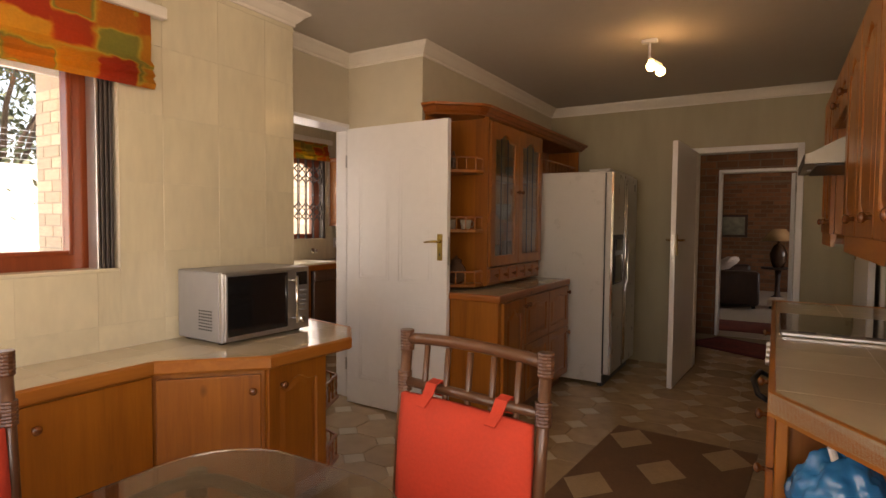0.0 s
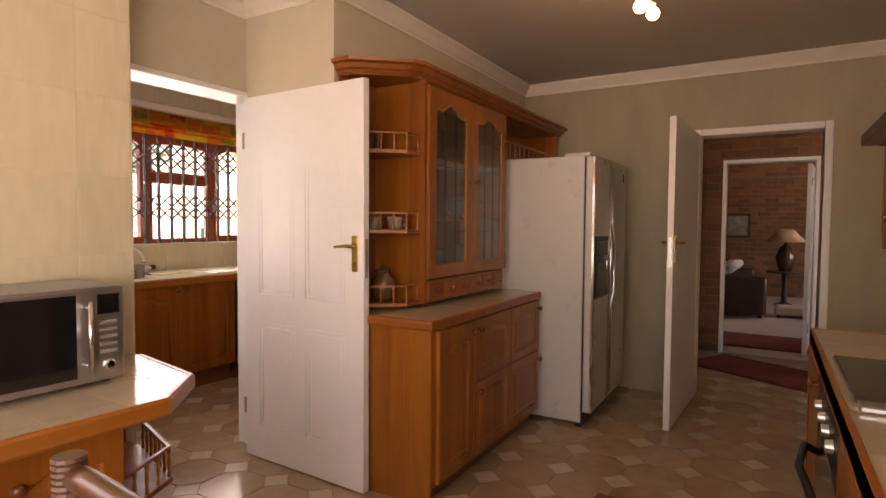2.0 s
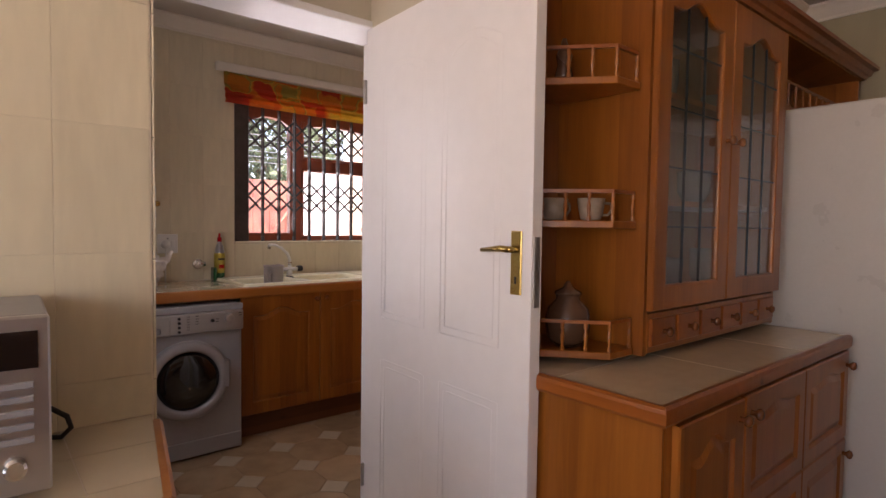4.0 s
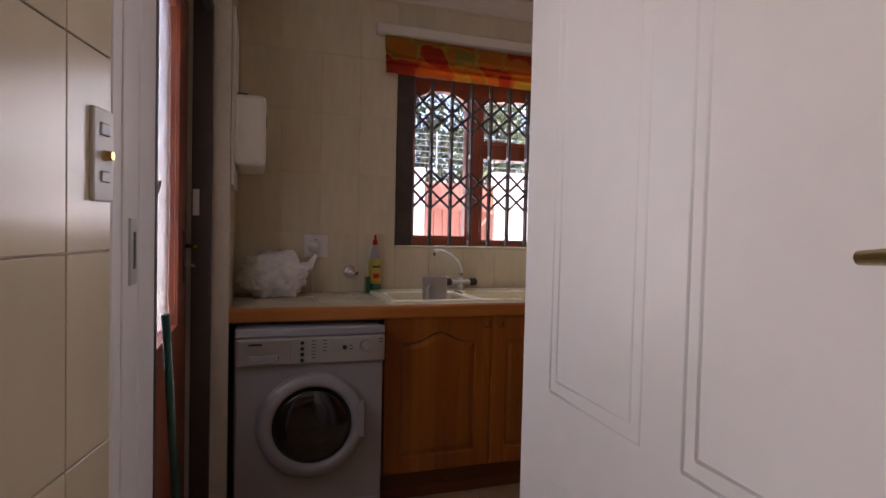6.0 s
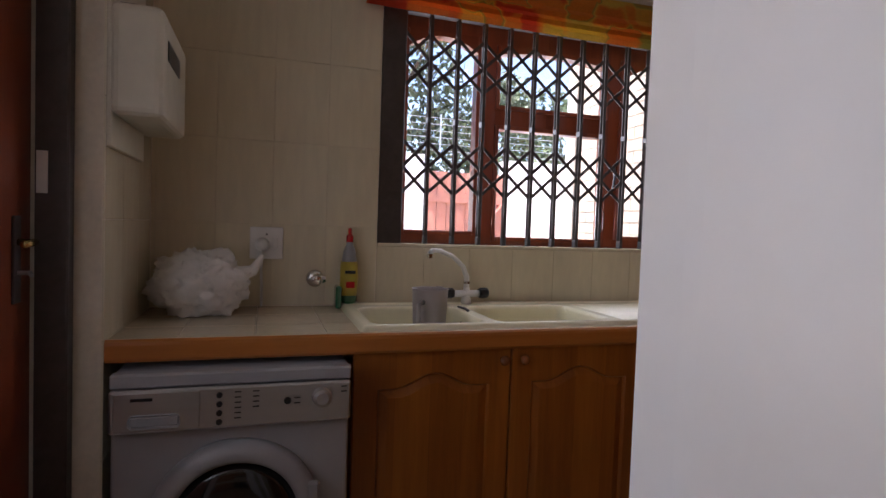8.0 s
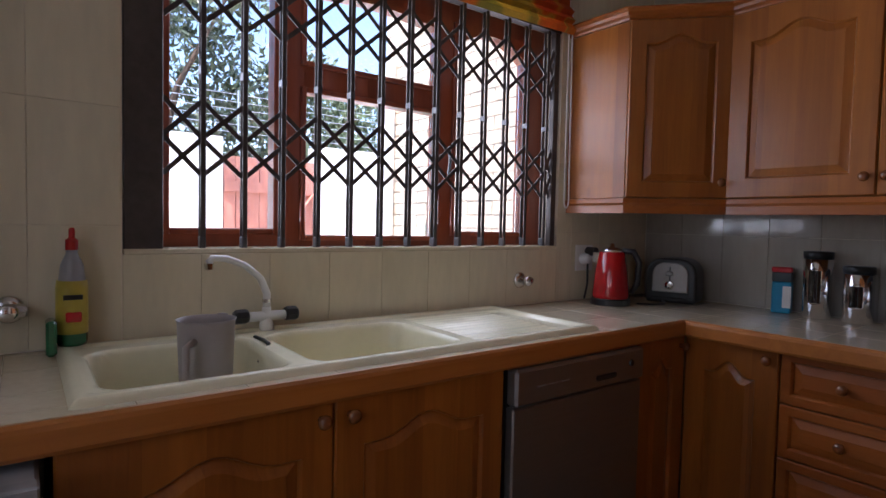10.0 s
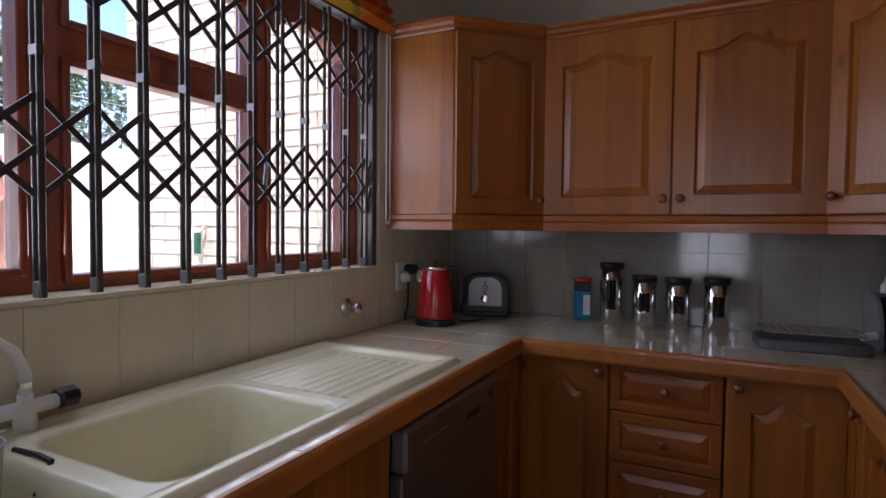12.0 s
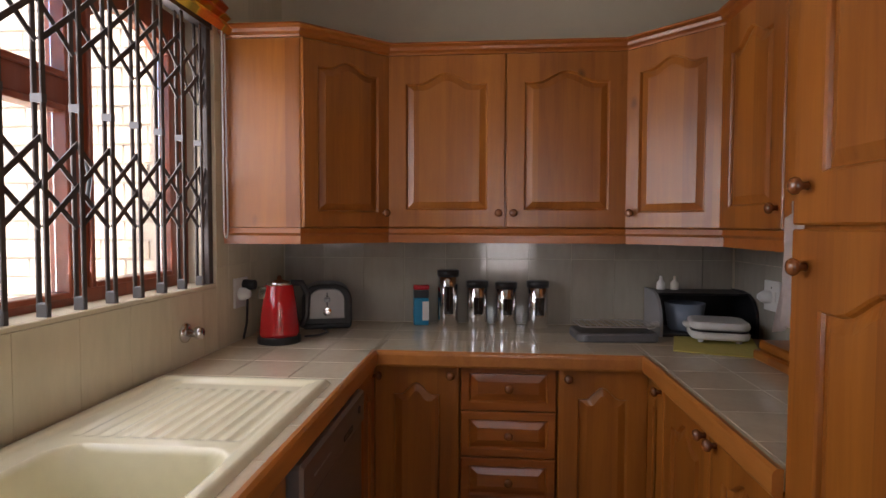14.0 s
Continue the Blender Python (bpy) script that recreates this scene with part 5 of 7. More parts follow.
# ---- ceiling spots ----
GLOW = material("bulb", (1, 0.9, 0.7), 0.4, vary=0, emit=(1.0, 0.66, 0.3, 7.0))
cl = thing("ceiling_spotlight", pose(-0.86, 4.05, CEIL), "white ceiling spotlight with two lit bulbs", "ceiling light")
part("base", box(-0.05, -0.02, -0.025, 0.05, 0.02, -0.001, 0.004), WHITEPLASTIC, cl)
part("stem", tube([(0.0, 0, -0.02), (0.0, 0, -0.13)], 0.008, 8), WHITEPLASTIC, cl)
for k, (dx, dy, dz) in enumerate(((0.02, -0.05, -0.19), (0.07, 0.0, -0.215))):
    a = part("arm", tube([(0, 0, -0.125), (dx, dy, dz + 0.03)], [0.012, 0.022], 12), WHITEPLASTIC, cl)
    bm = bmesh.new()
    bmesh.ops.create_uvsphere(bm, u_segments=16, v_segments=10, radius=0.03)
    part("bulb", bm, GLOW, a, "glowing warm bulb", pose(dx, dy, dz), smooth=True)
lamp("bulb_light", "POINT", 0.42, (1.0, 0.62, 0.3), pose(-0.81, 3.95, CEIL - 0.26), radius=0.04)

# ---- rattan chairs, table, rug ----
def rattan_chair(m):
    c = thing("rattan_chair", m, "dark cane chair with a red tied cushion", "chair", "dining chairs")
    W = 0.24
    for sx in (-1, 1):
        part("back_leg", tube([(sx * W, 0.02, 0), (sx * W, 0, 0.42), (sx * W, 0.02, 0.7), (sx * W, 0.05, 1.0)], 0.017, 10), CANE, c, smooth=True)
        part("front_leg", tube([(sx * W, -0.43, 0), (sx * W, -0.42, 0.42)], 0.017, 10), CANE, c, smooth=True)
        part("side_rail", tube([(sx * W, -0.42, 0.4), (sx * W, 0.0, 0.4)], 0.014, 8), CANE, c, smooth=True)
        for z, yy in ((0.985, 0.047), (0.86, 0.036), (0.42, 0.0)):
            ridges = [(0.0208 + (0.0018 if j % 2 else 0), 0.0045 * j) for j in range(15)]
            b = lathe(ridges, 12, None, Matrix.Translation((sx * W, yy, z - 0.03)))
            part("cane_binding", b, CANE, c, "wound cane binding")
    part("top_rail", tube(arc((-W, 0.05, 0.99), (W, 0.05, 0.99), (0, 0, 0.012), 8), 0.017, 10), CANE, c, smooth=True)
    part("back_rail", tube([(-W, 0.037, 0.86), (W, 0.037, 0.86)], 0.015, 10), CANE, c, smooth=True)
    part("back_rail", tube([(-W, 0.01, 0.52), (W, 0.01, 0.52)], 0.013, 10), CANE, c, smooth=True)
    part("front_rail", tube([(-W, -0.42, 0.4), (W, -0.42, 0.4)], 0.014, 8), CANE, c, smooth=True)
    for k in range(5):
        x = -W + 2 * W * (k + 1) / 6
        part("slat", tube([(x, 0.05, 0.98), (x, 0.037, 0.86), (x, 0.01, 0.52)], 0.009, 8), CANE, c, smooth=True)
    part("seat", box(-W, -0.42, 0.405, W, 0.0, 0.425, 0.006), CANE, c)
    part("seat_cushion", box(-W + 0.02, -0.41, 0.425, W - 0.02, -0.03, 0.475, 0.02, seg=3), RED, c, "red fabric seat cushion", smooth=True)
    bm = bmesh.new()
    n = 20
    fr0, bk = [], []
    for j in range(n + 1):
        for i in range(n + 1):
            u, v = i / n * 2 - 1, j / n * 2 - 1
            puff = 0.032 * (1 - u ** 4) * (1 - v ** 4)
            rx = 1 - 0.02 * v * v
            x, z = u * 0.228 * rx, 0.675 + v * 0.165 - 0.006 * u * u
            yb = 0.0 + 0.08 * (z - 0.5) - 0.012
            fr0.append(bm.verts.new((x, yb - 0.012 - puff, z)))
            bk.append(bm.verts.new((x, yb + 0.005, z)))
    for j in range(n):
        for i in range(n):
            q = [j * (n + 1) + i, j * (n + 1) + i + 1, (j + 1) * (n + 1) + i + 1, (j + 1) * (n + 1) + i]
            bm.faces.new([fr0[k] for k in q])
            bm.faces.new([bk[k] for k in q][::-1])
    edge = [i for i in range(n + 1)] + [(j + 1) * (n + 1) - 1 for j in range(1, n + 1)] + [n * (n + 1) + i for i in range(n - 1, -1, -1)] + [j * (n + 1) for j in range(n - 1, 0, -1)]
    for a, b in zip(edge, edge[1:] + edge[:1]):
        bm.faces.new((fr0[a], fr0[b], bk[b], bk[a]))
    cu = part("back_cushion", bm, RED, c, "ribbed red fabric back cushion", smooth=True)
    for x in (-0.13, 0.11):
        tb_ = bmesh.new()
        pts = [(-0.022, 0.815), (0.004, 0.845), (0.012, 0.878), (0.036, 0.884), (0.058, 0.872), (0.06, 0.83)]
        rr = [[tb_.verts.new((x + s * 0.018 + 0.25 * (pz - 0.8) * (1 if x < 0 else 1), py, pz)) for s in (-1, 1)] for py, pz in pts]
        for a, b in zip(rr, rr[1:]):
            tb_.faces.new((a[0], a[1], b[1], b[0]))
        bmesh.ops.recalc_face_normals(tb_, faces=tb_.faces[:])
        bmesh.ops.solidify(tb_, geom=tb_.faces[:], thickness=-0.004)
        bmesh.ops.recalc_face_normals(tb_, faces=tb_.faces[:])
        part("tie", tb_, RED, cu, "red cloth tie")
    return c
chair = rattan_chair(pose(-0.855, 1.517, 0, 0, 0, -8))
copy_thing(chair, pose(-1.735, 0.565, 0, 0, 0, 86))
tb = thing("glass_table", pose(-1.06, 0.3, 0), "smoked glass dining table with a cane frame", "table")
def round_rect(hx, hy, r, n=8):
    pts = []
    for cx, cy, a0 in ((hx - r, hy - r, 0), (-hx + r, hy - r, 90), (-hx + r, -hy + r, 180), (hx - r, -hy + r, 270)):
        pts += [(cx + r * math.cos(radians(a0 + 90 * k / n)), cy + r * math.sin(radians(a0 + 90 * k / n))) for k in range(n + 1)]
    return pts
top = part("tabletop", prism(round_rect(0.34, 0.9, 0.22), 0.735, 0.747, 0.002), SMOKE, tb, "smoked glass top")
for sx in (-1, 1):
    for sy in (-1, 1):
        part("leg", tube([(sx * 0.24, sy * 0.7, 0), (sx * 0.25, sy * 0.72, 0.732)], 0.025, 12), CANE, tb, smooth=True)
part("frame_rail", tube([(x, y, 0.715) for x, y in round_rect(0.26, 0.74, 0.1, 4)] + [(0.26, 0.64, 0.715)], 0.016, 8), CANE, tb, smooth=True)

rug = thing("patterned_rug", pose(-0.98, 3.95, 0.0, 0, 0, -4), "brown and beige argyle patterned rug on the tiles", "rug")
part("pile", box(0, -2.3, 0.003, 0.82, 0, 0.009, 0.002), RUGBROWN, rug)
for i in range(3):
    for j in range(6):
        x, y = 0.14 + 0.27 * i, -0.2 - 0.38 * j
        if (i + j) % 2 == 0:
            part("diamond", prism([(x - 0.13, y), (x, y - 0.18), (x + 0.13, y), (x, y + 0.18)], 0.009, 0.012), RUGBEIGE, rug)


# ---- scullery: sink, appliances, small things ----
def smooth01(a, b, x):
    s = min(1, max(0, (x - a) / (b - a)))
    return s * s * (3 - 2 * s)


def bowl_depth(u, v, u0, u1, v0, v1, depth, r=0.07):
    """How deep a rounded basin is at a point."""
    cx, cy, hx, hy = (u0 + u1) / 2, (v0 + v1) / 2, (u1 - u0) / 2 - r, (v1 - v0) / 2 - r
    dx, dy = max(abs(u - cx) - hx, 0), max(abs(v - cy) - hy, 0)
    return depth * (1 - smooth01(r - 0.035, r, math.hypot(dx, dy)))


sk = thing("sink", pose(-4.752, 3.4, 0.905), "cream composite sink with two bowls and a drainer", "sink")
SWD, SLN = 0.525, 1.45
nx, ny = 84, 210
bm = bmesh.new()
grid = []
for j in range(ny + 1):
    row = []
    for i in range(nx + 1):
        u, v = SWD * i / nx, SLN * j / ny
        e = min(u, SWD - u, v, SLN - v)
        z = 0.016 * smooth01(0.0, 0.012, e) - 0.005 * smooth01(0.03, 0.045, e)
        z -= bowl_depth(u, v, 0.1, 0.485, 0.05, 0.43, 0.15)
        z -= bowl_depth(u, v, 0.1, 0.485, 0.475, 0.925, 0.17)
        if 0.96 < v < SLN - 0.04 and 0.08 < u < SWD - 0.05:
            s = smooth01(0.96, 0.985, v) * smooth01(0, 0.02, SLN - 0.04 - v) * smooth01(0.08, 0.1, u) * smooth01(0, 0.015, SWD - 0.05 - u)
            z -= 0.006 * s
            if v < SLN - 0.1:
                z += 0.0055 * s * max(0, math.sin((u - 0.1) / 0.036 * 2 * math.pi)) * smooth01(0, 0.03, SLN - 0.1 - v)
        row.append(bm.verts.new((u, v, z)))
    grid.append(row)
for j in range(ny):
    for i in range(nx):
        bm.faces.new((grid[j][i], grid[j][i + 1], grid[j + 1][i + 1], grid[j + 1][i]))
part("basin", bm, SINK, sk, smooth=True)
for v, z in ((0.24, -0.143), (0.7, -0.163)):
    dn = part("drain", lathe([(0.035, 0), (0.035, 0.004), (0.02, 0.005)], 20, None, Matrix.Translation((0.29, v, z))), CHROME, sk)
    for k in range(5):
        part("slot", box(0.27 + 0.009 * k, v - 0.012, z + 0.0045, 0.273 + 0.009 * k, v + 0.012, z + 0.006), BLACK, dn)
part("plug_chain", tube([(0.13, 0.45, 0.013), (0.2, 0.452, 0.016), (0.24, 0.45, 0.014), (0.25, 0.44, 0.0), (0.25, 0.42, -0.03)], 0.005, 8), BLACK, sk)

tp = thing("mixer_tap", pose(-4.715, 3.915, 0.908) @ Matrix.Diagonal((1, 1, 0.9, 1)), "white swan-neck mixer tap with black handles", "tap")
part("body", lathe([(0.022, 0), (0.02, 0.03), (0.014, 0.05), (0.013, 0.085)], 16), WHITEPLASTIC, tp, smooth=True)
part("bar", tube([(0, -0.055, 0.055), (0, 0.055, 0.055)], 0.016, 12), WHITEPLASTIC, tp, smooth=True)
for s in (-1, 1):
    part("handle", lathe([(0.02, 0), (0.024, 0.006), (0.024, 0.034), (0.018, 0.04)], 8, None, Matrix.Translation((0, s * 0.055, 0.058)) @ Matrix.Rotation(radians(-90 * s), 4, "X")), BLACK, tp, "black ribbed handle")
neck = [(0, 0, 0.08), (0, 0, 0.13), (0.004, -0.02, 0.18), (0.02, -0.07, 0.225), (0.045, -0.13, 0.25), (0.06, -0.17, 0.253), (0.064, -0.18, 0.24)]
part("spout", tube(neck, [0.011, 0.011, 0.011, 0.01, 0.01, 0.01, 0.01], 12), WHITEPLASTIC, tp, smooth=True)
part("nozzle", lathe([(0.011, -0.018), (0.012, 0)], 12, None, Matrix.Translation((0.065, -0.18, 0.238))), CHROME, tp)
part("collar", lathe([(0.0135, 0), (0.0135, 0.012)], 12, None, Matrix.Translation((0, 0, 0.1))), CHROME, tp)

JUGM = material("grey_plastic", (0.3, 0.265, 0.26), 0.45, vary=0.05)
jg = thing("plastic_jug", pose(-4.43, 3.675, 0.766) @ Matrix.Diagonal((0.92, 0.92, 1.2, 1)), "taupe plastic jug standing in the sink bowl", "jug")
part("body", lathe([(0.055, 0), (0.058, 0.004), (0.068, 0.2), (0.071, 0.205), (0.068, 0.205), (0.064, 0.195), (0.054, 0.01)], 28), JUGM, jg, smooth=True)
part("handle", tube([(0.05, -0.04, 0.17), (0.08, -0.065, 0.165), (0.082, -0.066, 0.06), (0.046, -0.04, 0.05)], 0.008, 8), JUGM, jg, smooth=True)
part("spout", prism([(-0.055, 0.04), (-0.06, 0.055), (-0.035, 0.062)], 0.175, 0.207), JUGM, jg)

# washing machine
WM = material("grey_enamel", (0.36, 0.355, 0.36), 0.35, vary=0.04, metal=0.2)
wmc = thing("washing_machine", pose(-4.11, 2.762, 0, 0, 0, 90) @ Matrix.Diagonal((1, 1, 0.98, 1)), "grey front-loading washing machine under the worktop", "washing machine")
part("casing", box(0, 0.02, 0.015, 0.595, 0.57, 0.845, 0.006), WM, wmc)
part("top_strip", box(0.0, -0.004, 0.815, 0.595, 0.03, 0.85, 0.004), GREYPAINT, wmc)
cpn = part("control_panel", box(0, -0.012, 0.7, 0.595, 0.022, 0.812, 0.006), STEEL, wmc, "silver control panel")
dwr = part("detergent_drawer", box(0.01, -0.016, 0.705, 0.21, -0.01, 0.808, 0.004), STEEL, cpn)
part("drawer_grip", box(0.045, -0.02, 0.715, 0.165, -0.014, 0.75, 0.008), GREYPAINT, cpn)
part("emblem_bar", box(0.05, -0.0175, 0.785, 0.1, -0.0155, 0.793), BLACK, cpn)
for k in range(4):
    part("button", lathe([(0.008, 0), (0.007, 0.006)], 14, None, Matrix.Translation((0.255, -0.012, 0.79 - 0.024 * k)) @ Matrix.Rotation(radians(90), 4, "X")), BLACK, cpn)
for x, n, z0 in ((0.3, 6, 0.795), (0.345, 4, 0.795), (0.45, 2, 0.77), (0.575, 2, 0.795)):
    for k in range(n):
        part("print_bar", box(x - 0.008, -0.0135, z0 - 0.014 * k, x + 0.008, -0.0115, z0 - 0.014 * k + 0.003), BLACK, cpn)
part("button", lathe([(0.01, 0), (0.009, 0.006)], 14, None, Matrix.Translation((0.425, -0.012, 0.765)) @ Matrix.Rotation(radians(90), 4, "X")), BLACK, cpn)
part("dial", lathe([(0.027, 0), (0.025, 0.02), (0.016, 0.024)], 24, None, Matrix.Translation((0.515, -0.012, 0.77)) @ Matrix.Rotation(radians(90), 4, "X")), STEEL, cpn)
rx = Matrix.Translation((0.3, 0.0, 0.445)) @ Matrix.Rotation(radians(90), 4, "X")
pd = part("porthole_door", lathe([(0.215, -0.03), (0.218, 0.01), (0.205, 0.03), (0.175, 0.036), (0.165, 0.028), (0.155, 0.0), (0.15, -0.028)], 48, None, rx), GREYPAINT, wmc, "round silver door ring", smooth=True)
part("porthole_glass", lathe([(0.16, 0.012), (0.14, 0.026), (0.09, 0.034), (0.02, 0.036)], 40, None, rx), BLACKGLASS, pd, "dark domed door glass", smooth=True)
part("door_grip", box(0.478, -0.035, 0.38, 0.515, -0.012, 0.54, 0.008), GREYPAINT, pd)
part("plinth", box(0.005, 0.008, 0.012, 0.59, 0.022, 0.1, 0.003), WM, wmc)
for x in (0.05, 0.545):
    part("foot", lathe([(0.02, 0), (0.02, 0.016)], 12, None, Matrix.Translation((x, 0.06, 0))), BLACK, wmc)
# dishwasher
DARKSTEEL = material("dark_brushed_steel", (0.27, 0.25, 0.235), 0.38, metal=0.85, vary=0.06, scale=60, stretch=(0.05, 1, 1))
dwm = thing("dishwasher", pose(-4.185, 4.405, 0, 0, 0, 90), "stainless steel dishwasher beside the sink cabinet", "dishwasher")
part("casing", box(0.004, 0.02, 0.1, 0.606, 0.55, 0.85), BLACK, dwm)
dd = part("door", box(0.006, -0.012, 0.12, 0.604, 0.022, 0.735, 0.005), DARKSTEEL, dwm)
dc = part("control_strip", box(0.006, -0.022, 0.74, 0.604, 0.022, 0.845, 0.008), DARKSTEEL, dwm)
part("grip", box(0.35, -0.0245, 0.765, 0.45, -0.02, 0.782, 0.004), BLACK, dc)
part("button", lathe([(0.012, 0), (0.01, 0.005)], 12, None, Matrix.Translation((0.53, -0.022, 0.8)) @ Matrix.Rotation(radians(90), 4, "X")), BLACK, dc)
for k in range(3):
    part("print_bar", box(0.09 + 0.05 * k, -0.0232, 0.788, 0.122 + 0.05 * k, -0.0215, 0.792), GREYPAINT, dc)
part("kickboard", box(0.004, 0.05, 0, 0.606, 0.07, 0.12), KICK, dwm)

# wall valves, sockets
def valve(y, z, s=1):
    v = thing("water_valve", pose(SCX + 0.006, y, z, 0, 0, 90), "chrome angle valve on the tiled wall", "valve", "wall valves")
    r = Matrix.Rotation(radians(90), 4, "X")
    part("rose", lathe([(0.034, 0), (0.032, 0.008), (0.018, 0.014)], 24, None, r), CHROME, v, smooth=True)
    part("body", lathe([(0.014, 0.01), (0.014, 0.04), (0.02, 0.042), (0.02, 0.06), (0.014, 0.064)], 16, None, r), CHROME, v, smooth=True)
    part("knob", lathe([(0.017, 0), (0.019, 0.01), (0.015, 0.024)], 8, None, Matrix.Translation((0.012, -0.035, 0)) @ Matrix.Rotation(radians(90), 4, "Y")), CHROME, v)
valve(3.31, 1.012)
valve(5.02, 1.012)


def socket(m, label="white wall socket with a plug and switch"):
    s = thing("wall_socket", m, label, "socket", "wall sockets")
    pl = part("plate", box(-0.06, -0.01, -0.06, 0.06, 0, 0.06, 0.003), WHITEPLASTIC, s)
    part("rocker", box(0.02, -0.014, -0.02, 0.04, -0.009, 0.02, 0.002), WHITEPLASTIC, pl)
    part("dot", box(-0.003, -0.0115, 0.03, 0.003, -0.009, 0.036), BLACK, pl)
    part("plug", lathe([(0.026, 0), (0.026, 0.02), (0.02, 0.035), (0.012, 0.045)], 16, None, Matrix.Translation((-0.015, -0.008, -0.005)) @ Matrix.Rotation(radians(90), 4, "X")), WHITEPLASTIC, s, smooth=True)
    return s
so = socket(pose(SCX + 0.007, 3.128, 1.145, 0, 0, 90))
part("cable", tube([(-0.015, -0.04, -0.02), (-0.018, -0.035, -0.1), (-0.015, -0.012, -0.15), (-0.015, -0.01, -0.238)], 0.005, 8), WHITEPLASTIC, so)
so2 = socket(pose(SCX + 0.007, 5.43, 1.1, 0, 0, 90))
part("cable", tube([(-0.015, -0.04, -0.02), (0.0, -0.03, -0.12), (0.0, -0.015, -0.19)], 0.005, 8), BLACK, so2)
part("adapter_plug", lathe([(0.022, 0), (0.02, 0.05)], 12, None, Matrix.Translation((0.02, -0.008, 0.03)) @ Matrix.Rotation(radians(90), 4, "X")), BLACK, so2)
socket(pose(SCE - 0.007, 5.55, 1.1, 0, 0, -90))

# dish soap with sponge
LABELY = material("yellow_label", (0.42, 0.33, 0.04), 0.4, vary=0.15, scale=40)
SOAPG = material("green_soap", (0.02, 0.12, 0.05), 0.15, vary=0.05, coat=0.5)
db1 = thing("soap_bottle", pose(-4.735, 3.435, 0.922), "dish soap bottle with yellow label and red cap", "bottle")
part("bottle", lathe([(0.03, 0), (0.033, 0.01), (0.033, 0.07), (0.031, 0.075)], 20), SOAPG, db1, smooth=True)
part("upper", lathe([(0.031, 0.075), (0.03, 0.15), (0.024, 0.2), (0.013, 0.225), (0.012, 0.235)], 20), GREYPAINT, db1, smooth=True)
lb = part("label", lathe([(0.0336, 0.03), (0.0345, 0.05), (0.0345, 0.14), (0.0325, 0.16)], 20), LABELY, db1, smooth=True)
part("print_bar", box(0.032, -0.02, 0.115, 0.036, 0.02, 0.127), BLACK, lb)
part("print_patch", box(0.032, -0.015, 0.06, 0.036, 0.018, 0.085, 0.003), REDMETAL, lb)
part("cap", lathe([(0.014, 0.235), (0.014, 0.26), (0.007, 0.265), (0.007, 0.285), (0.004, 0.29)], 14), REDMETAL, db1)
sp = thing("scourer", pose(-4.70, 3.392, 0.906), "dark green scouring sponge beside the bottle", "sponge")
part("pad", box(-0.045, -0.012, 0, 0.02, 0.01, 0.085, 0.006), SOAPG, sp)
PLASTICBAG = material("thin_white_plastic", (0.72, 0.7, 0.66), 0.4, vary=0.12, scale=18, bump=0.5)
bg = sack("plastic_bag", pose(-4.6, 2.915, 0.906), 0.12, 0.155, 0.125, PLASTICBAG, 7.0, "crumpled white plastic bag on the worktop", "bag", crease=0.28)
part("twisted_end", tube([(0.02, 0.1, 0.13), (0.0, 0.17, 0.15), (-0.02, 0.2, 0.2)], [0.035, 0.02, 0.008], 10), PLASTICBAG, bg, smooth=True)
# distribution box
BEIGEBOX = material("aged_plastic", (0.55, 0.5, 0.38), 0.45, vary=0.08, scale=20)
bx = thing("distribution_box", pose(-4.36, 2.737, 1.48, 0, 0, 180), "aged white electrical box with open lid seam", "electrical box")
part("backplate", box(-0.2, -0.012, -0.08, 0.2, 0.0, 0.62, 0.003), BEIGEBOX, bx)
part("cover", box(-0.21, -0.13, 0.0, 0.21, -0.008, 0.28, 0.02, seg=3), BEIGEBOX, bx)
part("switch_row", box(-0.15, -0.133, 0.16, 0.05, -0.128, 0.21), BLACK, bx)
part("sticker", box(0.208, -0.07, 0.1, 0.2115, -0.045, 0.24), WHITEPLASTIC, bx)
part("gap", box(-0.16, -0.06, 0.28, 0.16, -0.02, 0.292), BLACK, bx)

# kettle, toaster, box, jars
kt = thing("kettle", pose(-4.602, 5.41, 0.906, 0, 0, 35) @ Matrix.Diagonal((1, 1, 1.05, 1)), "shiny red electric kettle with a black handle", "kettle")
part("base", lathe([(0.085, 0), (0.085, 0.022), (0.078, 0.028)], 28), BLACK, kt)
part("body", lathe([(0.079, 0.026), (0.08, 0.04), (0.07, 0.13), (0.056, 0.215), (0.05, 0.222)], 32), REDMETAL, kt, smooth=True)
part("lid", lathe([(0.053, 0.22), (0.045, 0.232), (0.012, 0.24), (0.01, 0.252), (0.004, 0.255)], 24), CHROME, kt, smooth=True)
part("handle", tube([(0.045, 0, 0.225), (0.09, 0, 0.222), (0.115, 0, 0.18), (0.11, 0, 0.09), (0.085, 0, 0.05)], [0.012, 0.014, 0.014, 0.013, 0.01], 10), BLACK, kt, smooth=True)
part("spout", prism([(-0.05, -0.02), (-0.08, -0.006), (-0.08, 0.006), (-0.05, 0.02)], 0.17, 0.215), CHROME, kt)
to = thing("toaster", pose(-4.515, 5.77, 0.906, 0, 0, 18), "black toaster with a polished steel front", "toaster")
def dome(hw, h, r, n=7):
    """Outline of a toaster's end: straight sides under a rounded top."""
    pts = [(-hw, 0.0), (hw, 0.0)]
    for k in range(n + 1):
        a = radians(90 * k / n)
        pts.append((hw - r + r * math.cos(a), h - r + r * math.sin(a)))
    for k in range(n + 1):
        a = radians(90 + 90 * k / n)
        pts.append((-hw + r + r * math.cos(a), h - r + r * math.sin(a)))
    return pts


